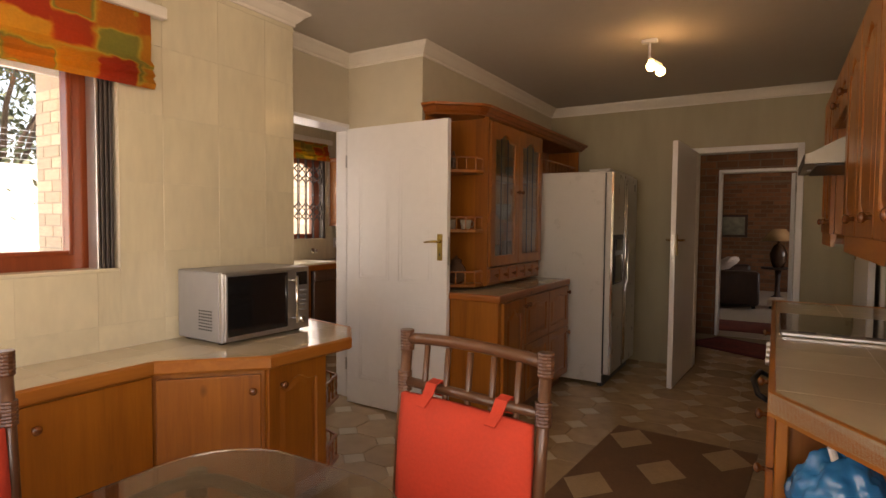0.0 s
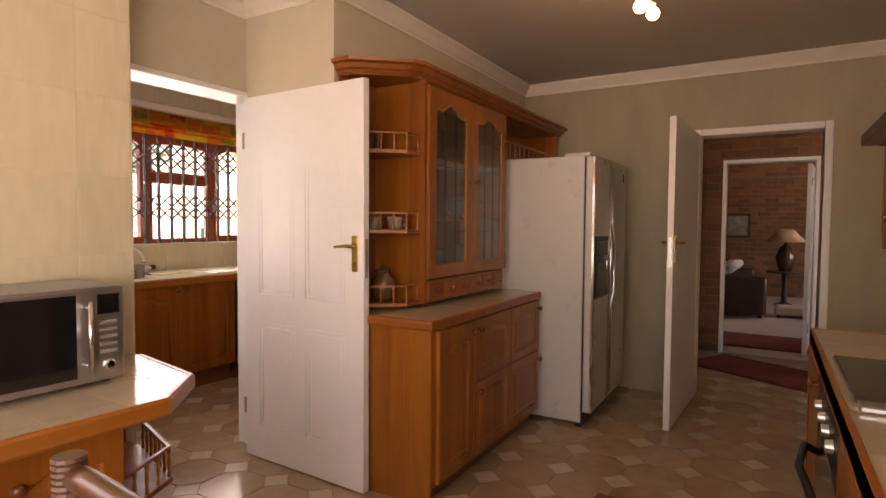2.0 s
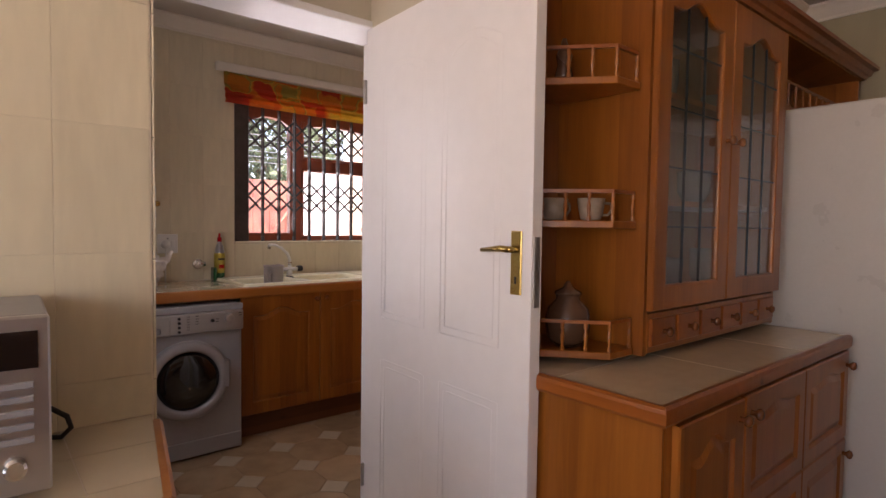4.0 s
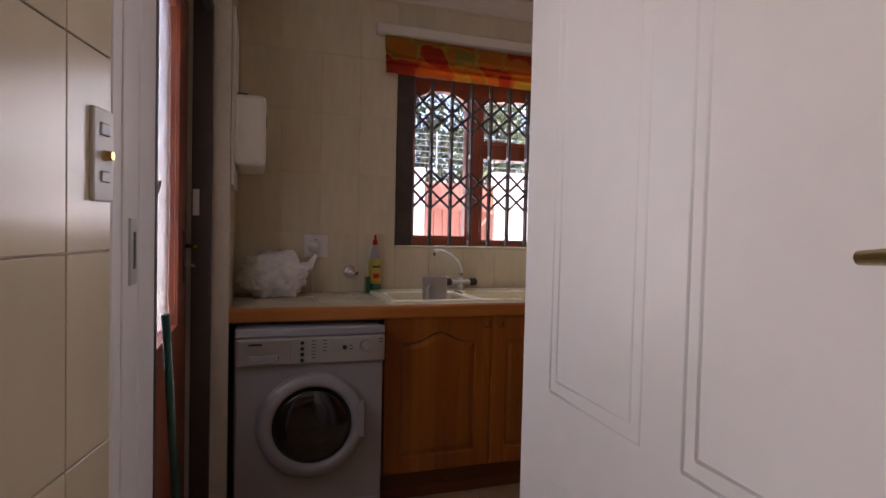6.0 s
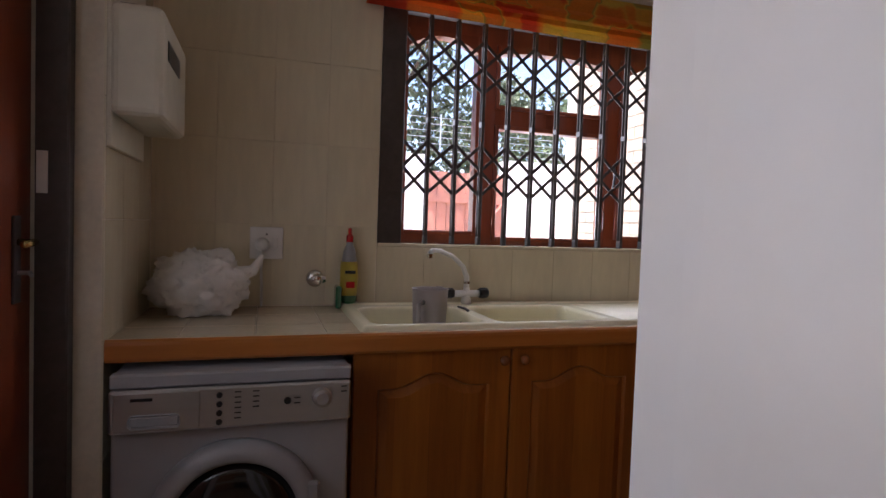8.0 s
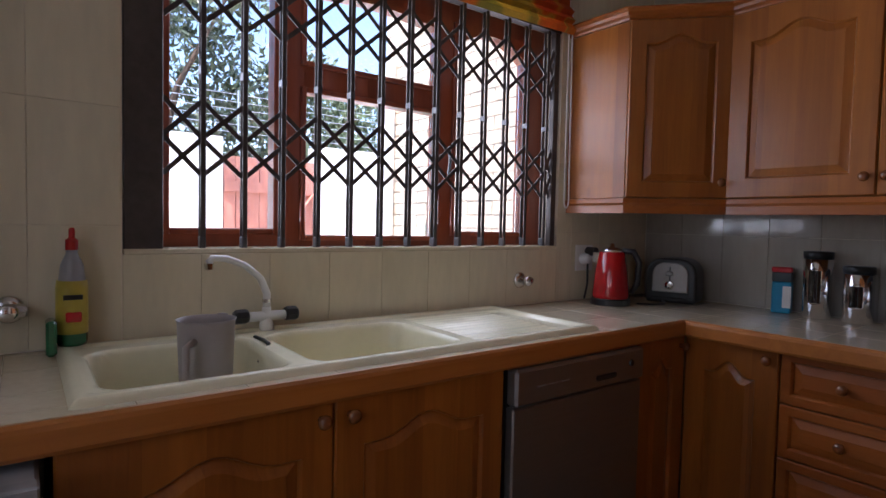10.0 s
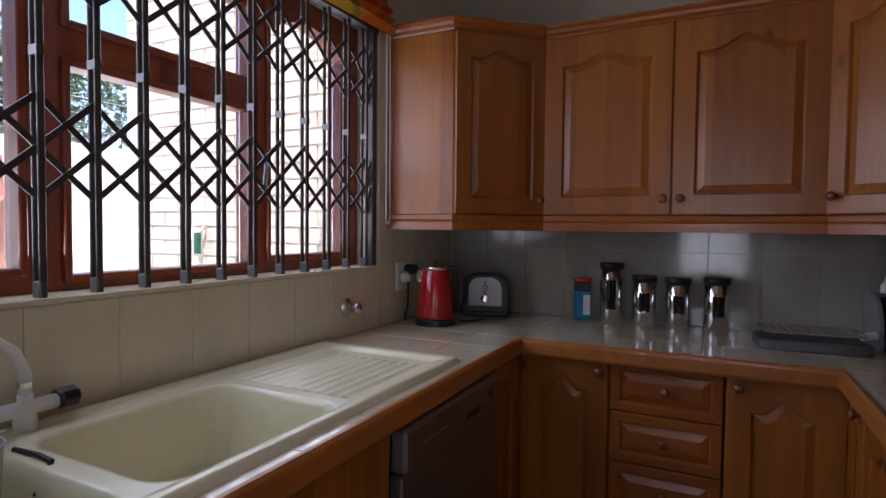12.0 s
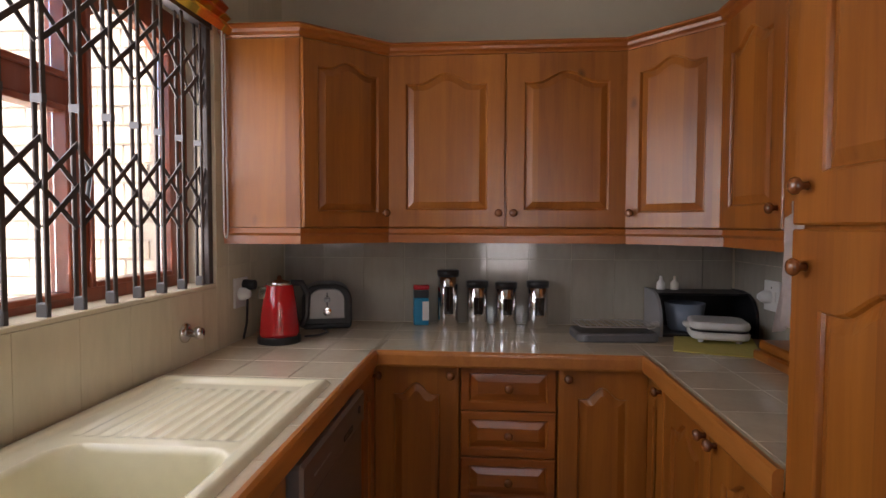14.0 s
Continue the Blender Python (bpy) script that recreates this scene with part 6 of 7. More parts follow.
upright = Matrix.Rotation(radians(90), 4, "X")
bm = prism(dome(0.112, 0.192, 0.075), -0.1, 0.075, 0.012, seg=3)
bmesh.ops.transform(bm, verts=bm.verts, matrix=Matrix.Translation((0, 0, 0.01)) @ upright)
part("casing", bm, BLACK, to, smooth=False)
part("base", box(-0.108, -0.08, 0.0, 0.108, 0.098, 0.03, 0.01), BLACK, to)
bm = prism(dome(0.078, 0.135, 0.055), 0.0, 0.012, 0.004, seg=2)
bmesh.ops.transform(bm, verts=bm.verts, matrix=Matrix.Translation((0, -0.073, 0.048)) @ upright)
fp = part("front_plate", bm, DARKSTEEL, to, "polished steel front")
part("lever", box(-0.014, -0.11, 0.125, 0.014, -0.084, 0.145, 0.005), GREYPAINT, fp)
part("lever_slot", box(-0.003, -0.0862, 0.075, 0.003, -0.0845, 0.165), BLACK, fp)
part("dial", lathe([(0.02, 0), (0.018, 0.016), (0.008, 0.018)], 18, None, Matrix.Translation((0.0, -0.085, 0.082)) @ upright), CHROME, fp)
part("slot", box(-0.04, -0.05, 0.2, -0.012, 0.08, 0.2035), BLACK, to)
part("slot", box(0.012, -0.05, 0.2, 0.04, 0.08, 0.2035), BLACK, to)
cb2 = thing("power_cable", pose(0, 0, 0), "black power cable on the worktop", "cable")
part("cable", tube([(-4.53, 5.5, 0.911), (-4.48, 5.53, 0.911), (-4.46, 5.6, 0.911), (-4.49, 5.66, 0.911), (-4.52, 5.685, 0.911)], 0.004, 8), BLACK, cb2, smooth=True)
CYAN = material("cyan_card", (0.0, 0.2, 0.36), 0.45, vary=0.08)
dx = thing("drink_tin", pose(-4.085, 5.86, 0.906, 0, 0, 12) @ Matrix.Diagonal((1, 1, 1.12, 1)), "small blue and white carton with a red lid", "carton")
part("body", box(-0.035, -0.025, 0, 0.035, 0.025, 0.115, 0.004), CYAN, dx)
part("label", box(0.005, -0.0265, 0.02, 0.0355, -0.024, 0.1), WHITEPLASTIC, dx)
part("band", box(-0.0355, -0.0255, 0.115, 0.0355, 0.0255, 0.15, 0.003), BLACK, dx)
part("lid", box(-0.038, -0.028, 0.15, 0.038, 0.028, 0.17, 0.005), REDMETAL, dx)
for x, h in ((-3.955, 0.262), (-3.818, 0.213), (-3.684, 0.208), (-3.538, 0.215)):
    j = thing("storage_jar", pose(x, 5.85, 0.906, 0, 0, 8), "steel storage canister with window and dark lid", "canister", "storage jars")
    part("body", lathe([(0.046, 0), (0.049, 0.004), (0.049, h - 0.03), (0.047, h - 0.028)], 32), CHROME, j, smooth=True)
    part("lid", lathe([(0.051, h - 0.03), (0.052, h - 0.004), (0.046, h)], 32), BLACK, j, smooth=True)
    bm = bmesh.new()
    wn2 = 10
    v = [[bm.verts.new((0.0505 * math.sin(a), -0.0505 * math.cos(a), z)) for a in [(-0.42 + 0.84 * k / wn2) for k in range(wn2 + 1)]] for z in (0.06, h - 0.075)]
    for k in range(wn2):
        bm.faces.new((v[0][k], v[0][k + 1], v[1][k + 1], v[1][k]))
    part("window", bm, BLACKGLASS, j, "dark rounded window", smooth=True)
    part("window_rim", tube([(0.0515 * math.sin(a), -0.0515 * math.cos(a), z) for a, z in [(-0.42, 0.06), (0, 0.052), (0.42, 0.06), (0.45, h / 2), (0.42, h - 0.075), (0, h - 0.067), (-0.42, h - 0.075), (-0.45, h / 2), (-0.42, 0.06)]], 0.0018, 6), CHROME, j)
# roasting rack
TINM = material("dark_tin", (0.16, 0.16, 0.17), 0.4, metal=0.5, vary=0.15)
rk = thing("roasting_rack", pose(-3.245, 5.62, 0.906, 0, 0, 4) @ Matrix.Diagonal((0.88, 0.88, 1, 1)), "dark roasting tin with a wire rack", "roasting tin")
part("tin", prism(round_rect(0.19, 0.11, 0.04, 4), 0.0, 0.035, 0.006), TINM, rk)
part("well", prism(round_rect(0.175, 0.095, 0.035, 4), 0.0352, 0.037), BLACK, rk)
bm = tube([(x, y, 0.062) for x, y in round_rect(0.17, 0.1, 0.03, 3)] + [(0.17, 0.07, 0.062)], 0.0035, 6)
part("rim_wire", bm, STEEL, rk)
for k in range(11):
    x = -0.15 + 0.03 * k
    part("wire", tube([(x, -0.1, 0.062), (x, 0.1, 0.062)], 0.002, 6), STEEL, rk)
part("grip", tube([(0.17, 0.0, 0.05), (0.22, 0.02, 0.055)], 0.014, 10), WHITEPLASTIC, rk)
# bread bin
bb = thing("bread_bin", pose(-2.84, 5.79, 0.906, 0, 0, 0), "dark roll-top bread bin standing open with a bowl", "bread bin")
prof = [(-0.13, 0.0), (-0.13, 0.06), (-0.118, 0.11), (-0.085, 0.155), (-0.04, 0.178), (0.02, 0.185), (0.12, 0.185), (0.12, 0.0)]
for x in (-0.2, 0.19):
    bm = bmesh.new()
    a = [bm.verts.new((x, y, z)) for y, z in prof]
    b = [bm.verts.new((x + 0.012, y, z)) for y, z in prof]
    bm.faces.new(a)
    bm.faces.new(b)
    for k in range(8):
        bm.faces.new((a[k], a[(k + 1) % 8], b[(k + 1) % 8], b[k]))
    part("end_panel", bm, GREYPAINT if x < 0 else BLACK, bb)
part("floor", box(-0.188, -0.125, 0.0, 0.19, 0.12, 0.012), BLACK, bb)
part("back", box(-0.188, 0.105, 0.012, 0.19, 0.12, 0.18), BLACK, bb)
part("roll_top", box(-0.188, -0.06, 0.17, 0.19, 0.105, 0.18, 0.004), BLACK, bb)
BOWLM = material("blue_grey_plastic", (0.2, 0.24, 0.3), 0.4, vary=0.05)
bo = thing("mixing_bowl", pose(-2.9, 5.78, 0.919), "blue grey plastic tub in the bread bin", "bowl")
part("tub", lathe([(0.06, 0), (0.07, 0.01), (0.085, 0.12), (0.08, 0.12), (0.065, 0.012)], 24), BOWLM, bo, smooth=True)
for x, mm in ((-2.99, WHITEPLASTIC), (-2.93, CHINA)):
    sb = thing("small_bottle", pose(x, 5.83, 1.0915), "small white bottle on top of the bread bin", "bottle", "small bottles")
    part("bottle", lathe([(0.018, 0), (0.019, 0.004), (0.018, 0.03), (0.008, 0.04), (0.006, 0.06)], 14), mm, sb, smooth=True)
# sandwich press on a mat
MAT = material("yellow_mat", (0.5, 0.42, 0.1), 0.85, vary=0.12, scale=70, bump=0.25)
mt = thing("place_mat", pose(-2.87, 5.52, 0.906, 0, 0, -18), "yellow woven place mat on the worktop", "mat")
part("weave", box(-0.15, -0.19, 0, 0.15, 0.2, 0.004, 0.001), MAT, mt)
ps = thing("sandwich_press", pose(-2.83, 5.6, 0.911, 0, 0, -12), "white sandwich toaster with rounded lid", "sandwich press")
part("lower_half", prism(round_rect(0.11, 0.1, 0.045, 5), 0.014, 0.045, 0.008), WHITEPLASTIC, ps, smooth=False)
part("seam", prism(round_rect(0.106, 0.096, 0.043, 5), 0.045, 0.052), BLACK, ps)
part("lid", prism(round_rect(0.11, 0.1, 0.045, 5), 0.052, 0.085, 0.014, seg=3), WHITEPLASTIC, ps)
part("grip", box(-0.13, -0.03, 0.05, -0.1, 0.03, 0.07, 0.006), WHITEPLASTIC, ps)
for x in (-0.07, 0.07):
    for y in (-0.06, 0.06):
        part("foot", lathe([(0.01, 0), (0.012, 0.016)], 10, None, Matrix.Translation((x, y, 0))), WHITEPLASTIC, ps)
# chopping boards and knife block, hand towel
cbk = thing("wooden_bread_box", pose(-2.735, 5.1, 0.906, 0, 0, 0), "varnished wooden carving board box", "board")
part("lower_board", box(-0.09, -0.2, 0.0, 0.12, 0.2, 0.035, 0.006), WOOD, cbk)
part("upper_board", box(-0.075, -0.19, 0.037, 0.115, 0.19, 0.07, 0.006), WOOD, cbk)
kb = thing("knife_block", pose(-2.68, 5.2, 0.977), "dark red wooden block on the boards", "block")
part("block", prism([(-0.05, -0.04), (0.05, -0.04), (0.05, 0.04), (-0.05, 0.04)], 0, 0.1, 0.006), REDWOOD, kb)
TOWEL = material("towel", (0.7, 0.6, 0.55), 0.95, vary=0.15, scale=40, bump=0.4)
tw = thing("hanging_towel", pose(-2.985, 4.745, 1.44), "pale dish towel hanging under the wall cabinet", "towel")
bm = bmesh.new()
rows = []
for j in range(13):
    z = -0.02 - 0.025 * j
    rows.append([bm.verts.new((0.012 * math.sin(1.9 * i + 0.3 * j) * (0.4 + j / 13), -0.05 + 0.014 * i - 0.004 * j * (1 if i < 4 else -0.3), z - 0.03 * abs(i - 3) / 4)) for i in range(8)])
for a, b in zip(rows, rows[1:]):
    for i in range(7):
        bm.faces.new((a[i], a[i + 1], b[i + 1], b[i]))
bmesh.ops.solidify(bm, geom=bm.faces[:], thickness=0.004)
part("cloth", bm, TOWEL, tw, smooth=True)
part("hook", tube([(0, 0, 0), (0, 0, -0.03)], 0.004, 6), STEEL, tw)
# back door
bd = thing("back_door", pose(0, 0, 0), "red-brown wooden back door with pebbled glass", "door")
YD = 2.54
for nm, a, b, c, d in (("stile", -4.16, -3.86, 0.01, 2.08), ("stile", -3.3, -3.08, 0.01, 2.08), ("top_rail", -3.86, -3.3, 1.96, 2.08), ("bottom_panel", -3.86, -3.3, 0.01, 0.90)):
    part(nm, box(a, YD, c, b, YD + 0.04, d, 0.003), REDWOOD, bd)
gp = part("pane", box(-3.86, YD + 0.015, 0.90, -3.3, YD + 0.021, 1.96), FROST, bd, "pebbled obscure glass")
gp.visible_shadow = False
part("bead", box(-3.875, YD + 0.036, 0.885, -3.858, YD + 0.05, 1.975, 0.002), REDWOOD, bd)
part("bead", box(-3.86, YD + 0.036, 0.885, -3.3, YD + 0.05, 0.902, 0.002), REDWOOD, bd)
hp = part("handle_plate", box(-4.09, YD + 0.04, 1.02, -4.05, YD + 0.046, 1.22, 0.002), GATE, bd)
part("lever", tube([(-4.07, YD + 0.045, 1.16), (-4.07, YD + 0.08, 1.16), (-3.99, YD + 0.085, 1.158)], 0.008, 8), BRASS, hp, smooth=True)
part("key", tube([(-4.07, YD + 0.045, 1.09), (-4.07, YD + 0.07, 1.09), (-4.055, YD + 0.078, 1.085)], 0.005, 8), STEEL, hp)
gf = thing("gate_frame", pose(0, 0, 0), "dark steel security gate frame at the back door", "security gate")
part("post", box(-4.165, YD + 0.06, 0, -4.12, 2.67, 2.09, 0.003), GATE, gf)
part("post", box(-3.262, YD + 0.05, 0, -3.235, 2.618, 2.09, 0.003), GATE, gf)
part("head", box(-4.12, YD + 0.1, 2.05, -3.235, 2.67, 2.09), GATE, gf)
part("lock_case", box(-3.29, YD + 0.055, 1.285, -3.236, 2.612, 1.35, 0.003), BLACK, gf)
part("key", lathe([(0.016, 0), (0.016, 0.004)], 12, None, Matrix.Translation((-3.305, 2.614, 1.325)) @ Matrix.Rotation(radians(80), 4, "X")), STEEL, gf)
part("sticker", box(-4.119, 2.605, 1.275, -4.116, 2.628, 1.375), WHITEPLASTIC, gf, "white printed sticker")
GREENP = material("green_plastic", (0.012, 0.08, 0.05), 0.4, vary=0.1)
br = thing("broom", pose(0, 0, 0), "green broom leaning beside the back door", "broom")
part("stick", tube([(-3.27, 2.635, 1.02), (-3.36, 2.675, 0.09)], 0.01, 10), GREENP, br, smooth=True)
part("head", box(-3.48, 2.65, 0.05, -3.23, 2.7, 0.1, 0.01), GREENP, br)
part("bristles", box(-3.47, 2.655, 0.0, -3.24, 2.695, 0.05), BLACK, br)
# light switch plate beside the door
w_rev = tagged(part("wall_reveal", prism([(-2.556, 2.551), (-2.848, 2.608), (-2.848, 2.552)], 0, CEIL), GROUT), "glossy cream tiled reveal beside the door", "wall", kind="structure")
for k in range(9):
    z0, z1 = max(0.0, 1.19 + 0.31 * (k - 4)), min(CEIL, 1.19 + 0.31 * (k - 3))
    for a, b in ((0.0, 0.53), (0.54, 1.0)):
        (xa, ya), (xb, yb) = [(-2.557 - 0.29 * s, 2.5515 + 0.057 * s) for s in (a, b)]
        part("tile", prism([(xa, ya), (xa + 0.002, ya + 0.006), (xb + 0.002, yb + 0.006), (xb, yb)], z0 + 0.0015, z1 - 0.0015, 0.001), WALL_TILE, w_rev)
sw = thing("light_switch", pose(-2.803, 2.6055, 1.34, 0, 0, 180 - 11), "white switch plate with a key switch", "switch")
pl = part("plate", box(-0.032, -0.008, -0.072, 0.032, 0, 0.072, 0.002), WHITEPLASTIC, sw)
part("rocker", box(-0.014, -0.011, 0.03, 0.014, -0.007, 0.05, 0.002), GREYPAINT, pl)
part("key_switch", lathe([(0.009, 0), (0.007, 0.014)], 14, None, Matrix.Translation((0, -0.007, 0.0)) @ Matrix.Rotation(radians(90), 4, "X")), BRASS, pl)
part("rocker", box(-0.014, -0.011, -0.042, 0.014, -0.007, -0.024, 0.002), GREYPAINT, pl)

# ---- lounge ----
def sofa(m):
    s = thing("sofa", m, "dark brown leather sofa with pale cushions", "sofa")
    part("base", box(-0.9, -0.4, 0.06, 0.9, 0.42, 0.38, 0.05, seg=3), LEATHER, s)
    bm = box(-0.9, 0.3, 0.1, 0.9, 0.52, 0.88, 0.06, seg=3)
    for v in bm.verts:
        if v.co.z > 0.5:
            v.co.y += 0.1
    part("backrest", bm, LEATHER, s, smooth=True)
    for x in (-1, 1):
        part("armrest", box(x * 0.9 - 0.11, -0.42, 0.06, x * 0.9 + 0.11, 0.4, 0.62, 0.06, seg=3), LEATHER, s, smooth=True)
    for x in (-0.45, 0.45):
        part("seat_cushion", box(x - 0.4, -0.42, 0.38, x + 0.4, 0.3, 0.5, 0.05, seg=3), LEATHER, s, smooth=True)
    for x in (-0.8, 0.8):
        for y in (-0.35, 0.45):
            part("foot", box(x - 0.03, y - 0.03, 0, x + 0.03, y + 0.03, 0.07), BLACK, s)
    return s
sofa(pose(-0.82, 11.3, 0, 0, 0, 96))
cus = sack("throw_cushion", pose(-0.95, 11.0, 0.62, 60, 0, 60), 0.2, 0.08, 0.2, TOWEL, 2.0, "pale pink throw cushion on the sofa", "cushion")
st = thing("side_table", pose(-0.05, 12.3, 0), "small dark wooden side table", "table")
part("tabletop", lathe([(0.28, 0.55), (0.28, 0.58)], 24), LEATHER, st)
part("column", lathe([(0.16, 0), (0.05, 0.06), (0.04, 0.3), (0.06, 0.55)], 16), LEATHER, st, smooth=True)
SHADE = material("lamp_shade", (0.55, 0.36, 0.2), 0.9, vary=0.08, scale=40)
tl = thing("table_lamp", pose(-0.05, 12.3, 0.58), "ceramic table lamp with a wide conical shade", "lamp")
part("base", lathe([(0.08, 0), (0.13, 0.12), (0.15, 0.25), (0.09, 0.4), (0.03, 0.45), (0.02, 0.5)], 24), POT, tl, smooth=True)
part("shade", lathe([(0.3, 0.5), (0.1, 0.72), (0.095, 0.72), (0.29, 0.5)], 28), SHADE, tl, "beige conical shade", smooth=True)
pc = thing("picture", pose(-0.95, 13.57, 1.35), "small dark framed landscape picture on the brick wall", "picture")
part("frame", box(-0.33, -0.02, -0.24, 0.33, 0.0, 0.24, 0.006), LEATHER, pc)
part("canvas", box(-0.28, -0.024, -0.19, 0.28, -0.019, 0.19), material("canvas", (0.2, 0.2, 0.16), 0.7, vary=0.6, scale=9), pc)
REDRUG2 = material("red_rug_field", (0.19, 0.035, 0.022), 0.95, vary=0.5, scale=22, bump=0.3)
for m, w, h in ((pose(-0.25, 7.05, 0.002, 0, 0, -28), 1.3, 0.7), (pose(-0.4, 8.6, 0.002, 0, 0, 0), 1.7, 0.9)):
    r = thing("red_rug", m, "dark red woven rug on the floor", "rug", "red rugs")
    part("pile", box(-w / 2, -h / 2, 0, w / 2, h / 2, 0.008, 0.002), REDRUG, r)
    part("border", box(-w / 2 + 0.06, -h / 2 + 0.06, 0.008, w / 2 - 0.06, h / 2 - 0.06, 0.01), REDRUG2, r)
fs = thing("footstool", pose(0.1, 10.9, 0), "low pale upholstered footstool", "stool")
part("pad", box(-0.3, -0.2, 0.04, 0.3, 0.2, 0.16, 0.03, seg=2), CARPET, fs)
for x in (-0.25, 0.25):
    for y in (-0.15, 0.15):
        part("leg", box(x - 0.02, y - 0.02, 0, x + 0.02, y + 0.02, 0.05), BLACK, fs)


# ---- the yard outside ----
yw = wall("wall_yard", "x", -9.75, -9.5, -6, 5.1, -0.15, 2.15, [], YARDWALL, "sunlit pale plastered boundary wall")
wall("wall_yard", "x", -9.75, -9.5, 6.2, 14, -0.15, 2.15, [], YARDWALL, "sunlit pale plastered boundary wall")
wing = wall("wall_wing", "y", 5.62, 6.2, -6.9, -5.03, -0.15, 2.9, [], MORTAR, "pale face brick house wing")
w_out = wall("wall_outer", "y", 2.3, 2.446, -5.03, -2.81, -0.15, 2.75, [(-4.17, -3.3, 0, 2.1)], MORTAR, "pale face brick outer wall")
yg = thing("yard_gate", pose(-9.55, 5.65, -0.15), "red painted wooden yard gate", "gate")
GATERED = material("gate_paint", (0.42, 0.17, 0.12), 0.6, vary=0.12, scale=10)
for k in range(8):
    part("board", box(-0.02, -0.53 + 0.133 * k, 0, 0.02, -0.53 + 0.133 * k + 0.128, 2.1, 0.004), GATERED, yg)
for z in (0.3, 1.7):
    part("rail", box(0.02, -0.53, z, 0.05, 0.53, z + 0.12), GATERED, yg)
part("brace", extrude_path([(-0.05, 0), (0.05, 0), (0.05, 0.02), (-0.05, 0.02)], [(0.035, -0.5, 0.42), (0.035, 0.5, 1.7)]), GATERED, yg)
ef = thing("electric_fence", pose(-9.62, 4, 2.15), "thin electric fence wires above the wall", "fence")
for y in (-6, -3.5, -1, 1.3, 3.5, 6):
    part("post", tube([(0, y, 0), (0, y, 0.55)], 0.012, 6), STEEL, ef)
for k in range(6):
    part("wire", tube([(0, -9, 0.08 + 0.085 * k), (0, 9, 0.08 + 0.085 * k)], 0.004, 5), STEEL, ef)
sf = thing("soffit", pose(0, 0, 0), "white boarded eaves soffit outside the window", "soffit", kind="structure")
for k in range(9):
    part("board", box(-2.95 - 0.12 * k - 0.116, -1.5, 2.32, -2.95 - 0.12 * k, 2.29, 2.335, 0.003), WHITE, sf)
part("fascia", box(-4.07, -1.5, 2.25, -4.03, 2.29, 2.45), WHITE, sf)
tagged(part("roof", box(-4.05, -1.5, 2.46, -2.81, 2.29, 2.56), YARDWALL), "eaves roof edge over the yard", "roof", kind="structure")
yt = thing("garden_tap", pose(-6.2, 5.6, 0.9), "green hose connector on a yard tap", "tap")
part("pipe", tube([(0, 0.0, 0.4), (0, -0.03, 0.38), (0, -0.03, -0.6)], 0.012, 8), STEEL, yt)
part("hose_end", lathe([(0.02, 0), (0.02, 0.12)], 10, None, Matrix.Translation((0, -0.05, 0.25))), GREENP, yt)
dpipe = thing("downpipe", pose(-6.75, 5.56, -0.15), "white rainwater downpipe on the brick wing", "pipe")
part("pipe", tube([(0, 0, 0), (0, 0, 2.6)], 0.04, 12), WHITEPLASTIC, dpipe)


def tree(m, h, spread, seed, leaves):
    t = thing("tree", m, "leafy green tree behind the yard wall", "tree", "garden trees")
    rnd = random.Random(seed)
    part("trunk", tube([(0, 0, 0), (0.1, 0.05, h * 0.25), (0.0, 0.15, h * 0.5)], [0.2, 0.15, 0.1], 10), BARK, t, smooth=True)
    tips = []
    for k in range(9):
        a = rnd.uniform(0, 6.28)
        r, z = rnd.uniform(0.5, 1.0) * spread, h * rnd.uniform(0.5, 1.0)
        tip = (r * math.cos(a), r * math.sin(a), z)
        z0 = h * rnd.uniform(0.25, 0.48)
        part("limb", tube([(0.05, 0.1, z0), (0.45 * tip[0], 0.45 * tip[1], z0 + 0.6 * (z - z0)), tip], [0.07, 0.045, 0.015], 6), BARK, t, smooth=True)
        tips.append(Vector(tip))
    for k in range(16):
        tips.append(Vector((rnd.gauss(0, 0.55) * spread, rnd.gauss(0, 0.55) * spread, h * rnd.uniform(0.35, 1.05))))
    verts, faces = [], []
    for k in range(leaves):
        c = rnd.choice(tips)
        d = Vector((rnd.gauss(0, 1), rnd.gauss(0, 1), rnd.gauss(0, 0.8)))
        p = c + d.normalized() * (rnd.random() ** 0.5) * spread * 0.36
        a, b = Vector((rnd.gauss(0, 1), rnd.gauss(0, 1), rnd.gauss(0, 1))).normalized(), Vector((rnd.gauss(0, 1), rnd.gauss(0, 1), rnd.gauss(0, 1))).normalized()
        s = rnd.uniform(0.05, 0.11)
        n = len(verts)
        verts += [p - a * s, p + b * s * 0.45, p + a * s, p - b * s * 0.45]
        faces.append((n, n + 1, n + 2, n + 3))
    me = bpy.data.meshes.new("crown")
    me.from_pydata(verts, [], faces)
    me.materials.append(LEAF)
    ob = new("crown", me)
    ob.parent = t
    ob["kind"] = "stuff"
    return t


tree(pose(-12.0, 4.6, -0.15), 5.2, 1.9, 11, 9000)
tree(pose(-12.6, 7.5, -0.15), 3.7, 1.5, 5, 7000)
tree(pose(-12.2, 1.0, -0.15), 4.4, 1.7, 8, 6000)
tree(pose(-14.6, 13.0, -0.15), 4.0, 1.7, 2, 5000)

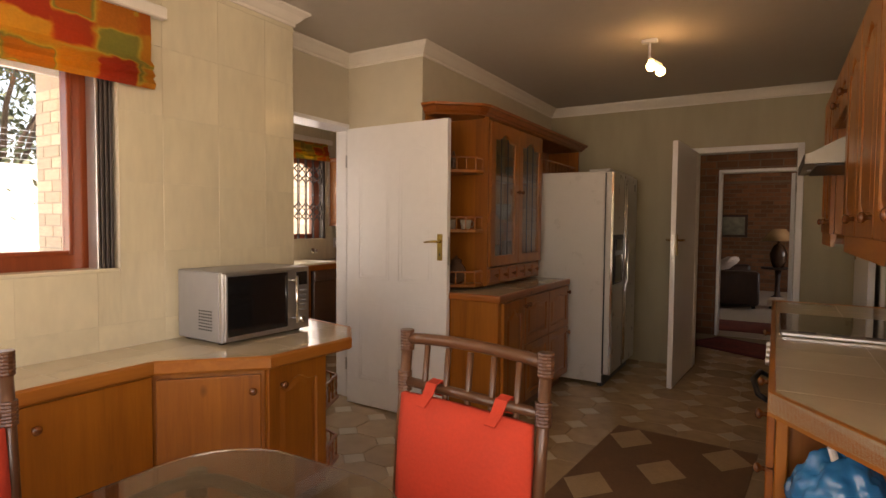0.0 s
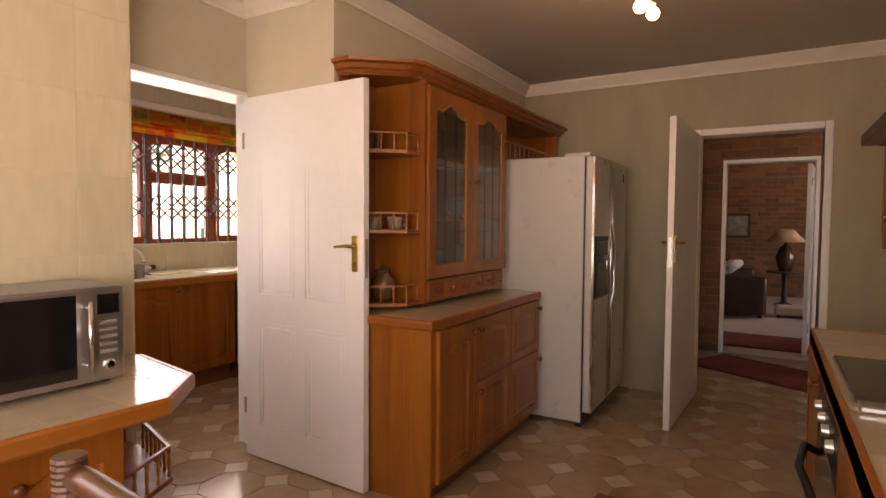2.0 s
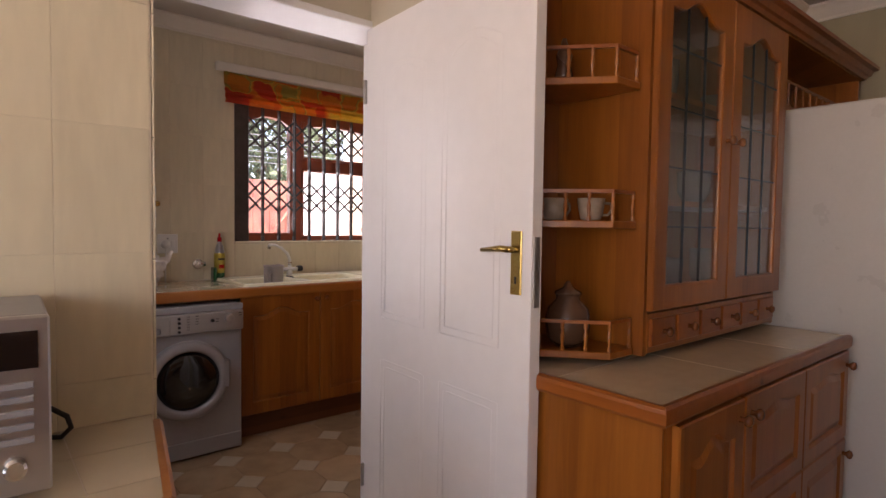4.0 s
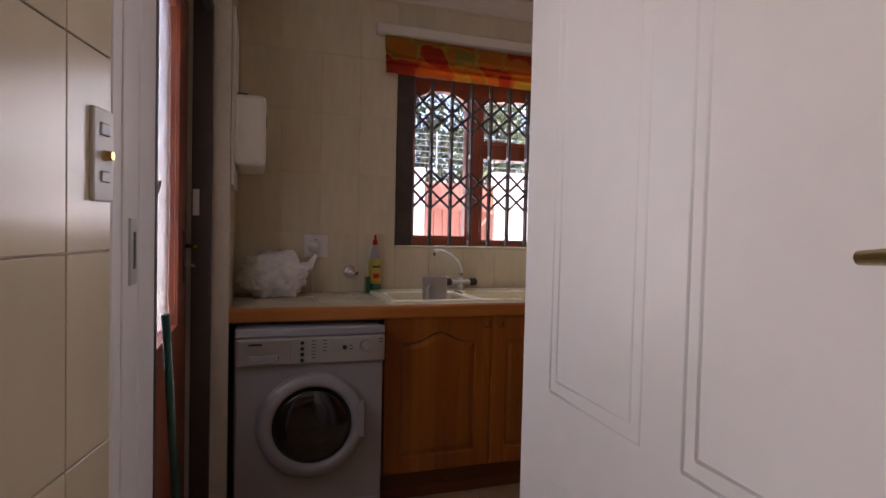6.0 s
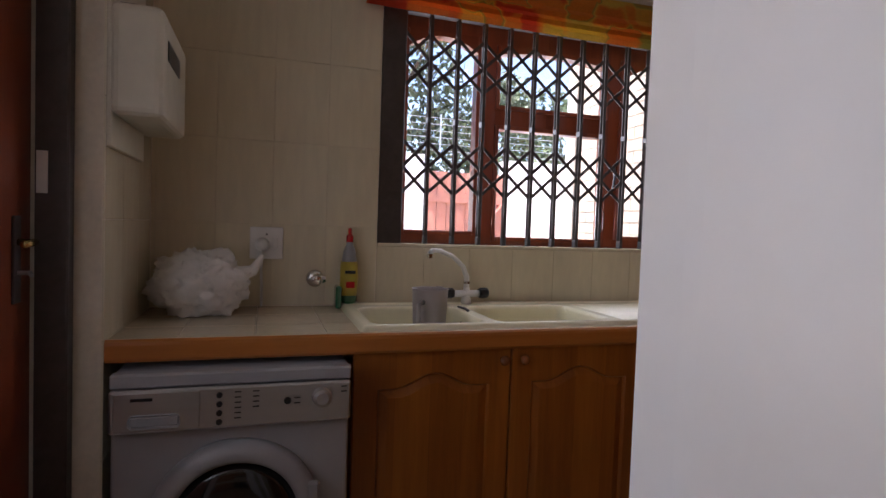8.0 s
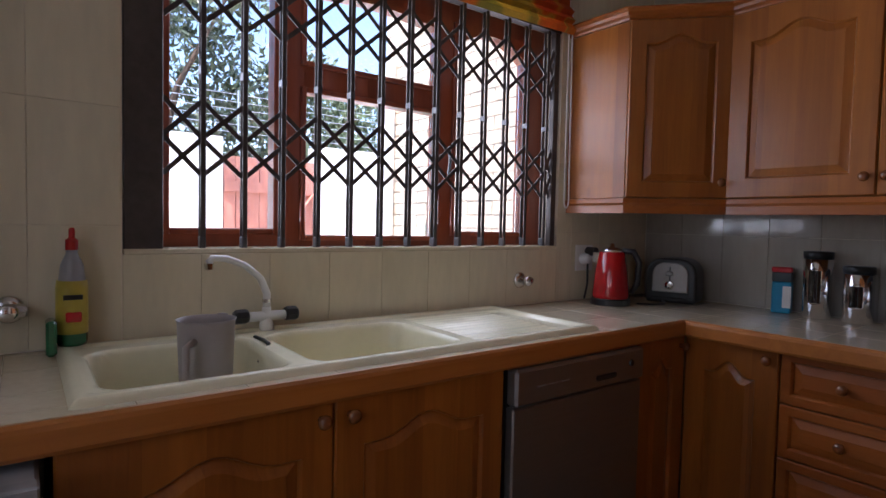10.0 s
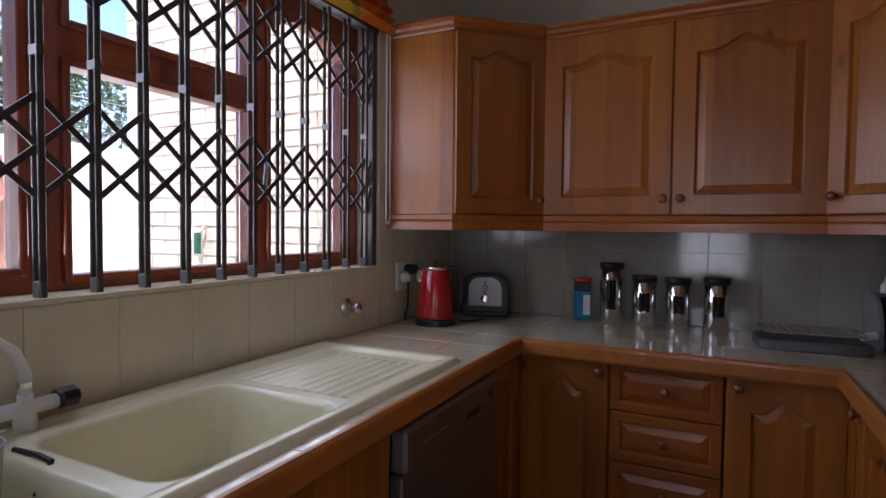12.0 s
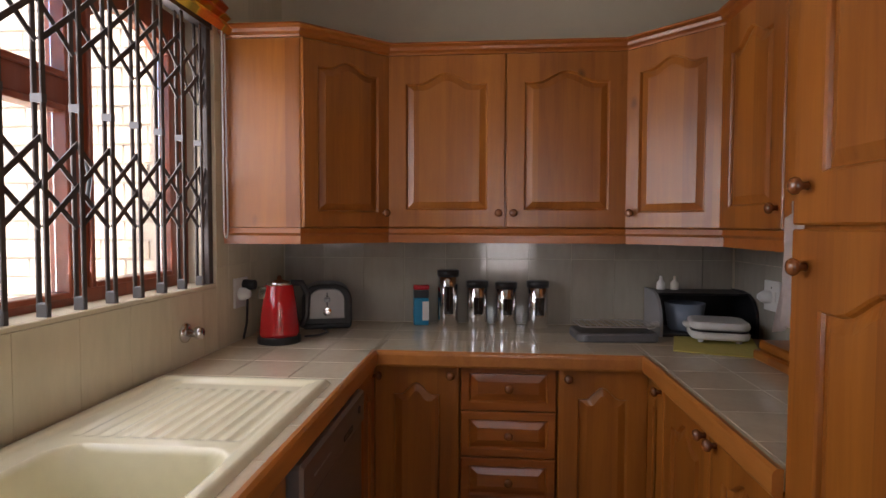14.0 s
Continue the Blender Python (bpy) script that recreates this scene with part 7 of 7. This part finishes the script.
# ---- tiles, bricks and floor pieces ----
WT = unit_slab("wall_tile", WALL_TILE)
GT = unit_slab("glazed_tile", SPLASH_SHADED)
BR = unit_slab("brick", BRICK)
BP = unit_slab("pale_brick", BRICK_PALE)
tile_wall(w_sw, WT, "tile", 90, SCX, 2.735, BACK, 0.9, CEIL - 0.085, [(SW[0], SW[1], SW[2], SW[3])], 0.2, 0.31, 3.547, 0.907, 0.003, 0.0, 0.0012)
# splashback tiles, darkened in colour for the shade below the cabinets
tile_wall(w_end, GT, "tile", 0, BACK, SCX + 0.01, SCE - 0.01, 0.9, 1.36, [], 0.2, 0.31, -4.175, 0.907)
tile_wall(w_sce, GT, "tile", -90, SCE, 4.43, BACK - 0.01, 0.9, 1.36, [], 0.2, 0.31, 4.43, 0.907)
tile_wall(w_tile, WT, "tile", 90, TILEX, -1.2, 2.546, 0.79, CEIL - 0.085, [(KW[0], KW[1], KW[2], KW[3])], 0.3, 0.31, 2.343, 0.588, 0.002, 0.0, 0.0008)
tile_wall(w_ext, WT, "tile", 180, 2.73, SCX + 0.01, -4.17, 0.0, CEIL - 0.085, [(-4.17, -3.04, 0, 2.1)], 0.2, 0.31, -4.17, 0.287)
# reveal of the back door and end of the tiled wall
tile_wall(w_ext, WT, "tile", 90, -4.176, 2.69, 2.736, 0.0, 2.1, [], 0.2, 0.31, 2.6, 0.287)
tile_wall(w_brick, BR, "brick", 0, 7.765, -1.45, 0.9, 0.0, CEIL, [P2], 0.232, 0.085, -1.45, 0.005, 0.008, 0.5, 0.012)
tile_wall(w_lounge, BR, "brick", 0, 13.6, -1.9, 0.9, 0.85, 2.25, [], 0.232, 0.085, -1.9, 0.005, 0.008, 0.5, 0.012)
bm = bmesh.new()
for z0, z1, a, b in ((0.0, 0.85, -4, 2.95), (2.25, 2.9, -4, 2.95), (0.85, 2.25, -4, -1.9), (0.85, 2.25, 0.9, 2.95)):
    k = math.ceil(z0 / 0.085)
    while (k + 1) * 0.085 <= z1 + 0.01:
        x = a - (0.116 if k % 2 else 0)
        while x < b:
            box(max(x, a), 13.592, k * 0.085, min(x + 0.22, b), 13.6, k * 0.085 + 0.073, bm=bm)
            x += 0.232
        k += 1
tagged(part("brick_course", bm, BRICK, w_lounge), kind="stuff")
tile_wall(wing, BP, "brick", 0, 5.62, -6.9, -5.03, 0.5, 2.9, [], 0.232, 0.085, -6.9, -0.14, 0.008, 0.5, 0.012)
tile_wall(w_out, BP, "brick", 0, 2.3, -5.03, -2.81, 0.8, 2.32, [(-4.17, -3.3, 0, 2.1)], 0.232, 0.085, -5.03, -0.14, 0.008, 0.5, 0.012)

PITCH = 0.305
c = 0.082
oct_ = [(-PITCH / 2 + c, -PITCH / 2), (PITCH / 2 - c, -PITCH / 2), (PITCH / 2, -PITCH / 2 + c), (PITCH / 2, PITCH / 2 - c), (PITCH / 2 - c, PITCH / 2), (-PITCH / 2 + c, PITCH / 2), (-PITCH / 2, PITCH / 2 - c), (-PITCH / 2, -PITCH / 2 + c)]


def floor_piece(name, poly, mat, shrink):
    bm = bmesh.new()
    r = [[bm.verts.new((x * s, y * s, z)) for x, y in poly] for s, z in ((shrink - 0.008, 0.0), (shrink, -0.0015), (shrink, -0.006))]
    bm.faces.new(r[0])
    n = len(poly)
    for a, b in zip(r, r[1:]):
        for i in range(n):
            bm.faces.new((a[i], a[(i + 1) % n], b[(i + 1) % n], b[i]))
    return mesh_of(name, bm, mat)


OCT = floor_piece("octagon_tile", oct_, FLOOR_TILE, 0.985)
DOT = floor_piece("inset_tile", [(c, 0), (0, c), (-c, 0), (0, -c)], FLOOR_DOT, 0.965)


def inside(x, y):
    if y > 6.0 and not (-1.35 < x < 0.85 and 6.05 < y < 7.6):
        return False
    if x < -2.45 and y < 2.72:
        return False
    return -4.15 < x < 0.45 and -1.0 < y < 7.6 and not (x < -2.25 and 3.5 < y < 3.9 and x > -2.9)


x0, y0 = -1.54, 3.84
for i in range(-9, 8):
    for j in range(-17, 14):
        x, y = x0 + PITCH * i, y0 + PITCH * j
        if inside(x, y):
            piece("inset_tile", DOT, floor, pose(x, y, 0))
        if inside(x + PITCH / 2, y + PITCH / 2):
            piece("floor_tile", OCT, floor, pose(x + PITCH / 2, y + PITCH / 2, 0))
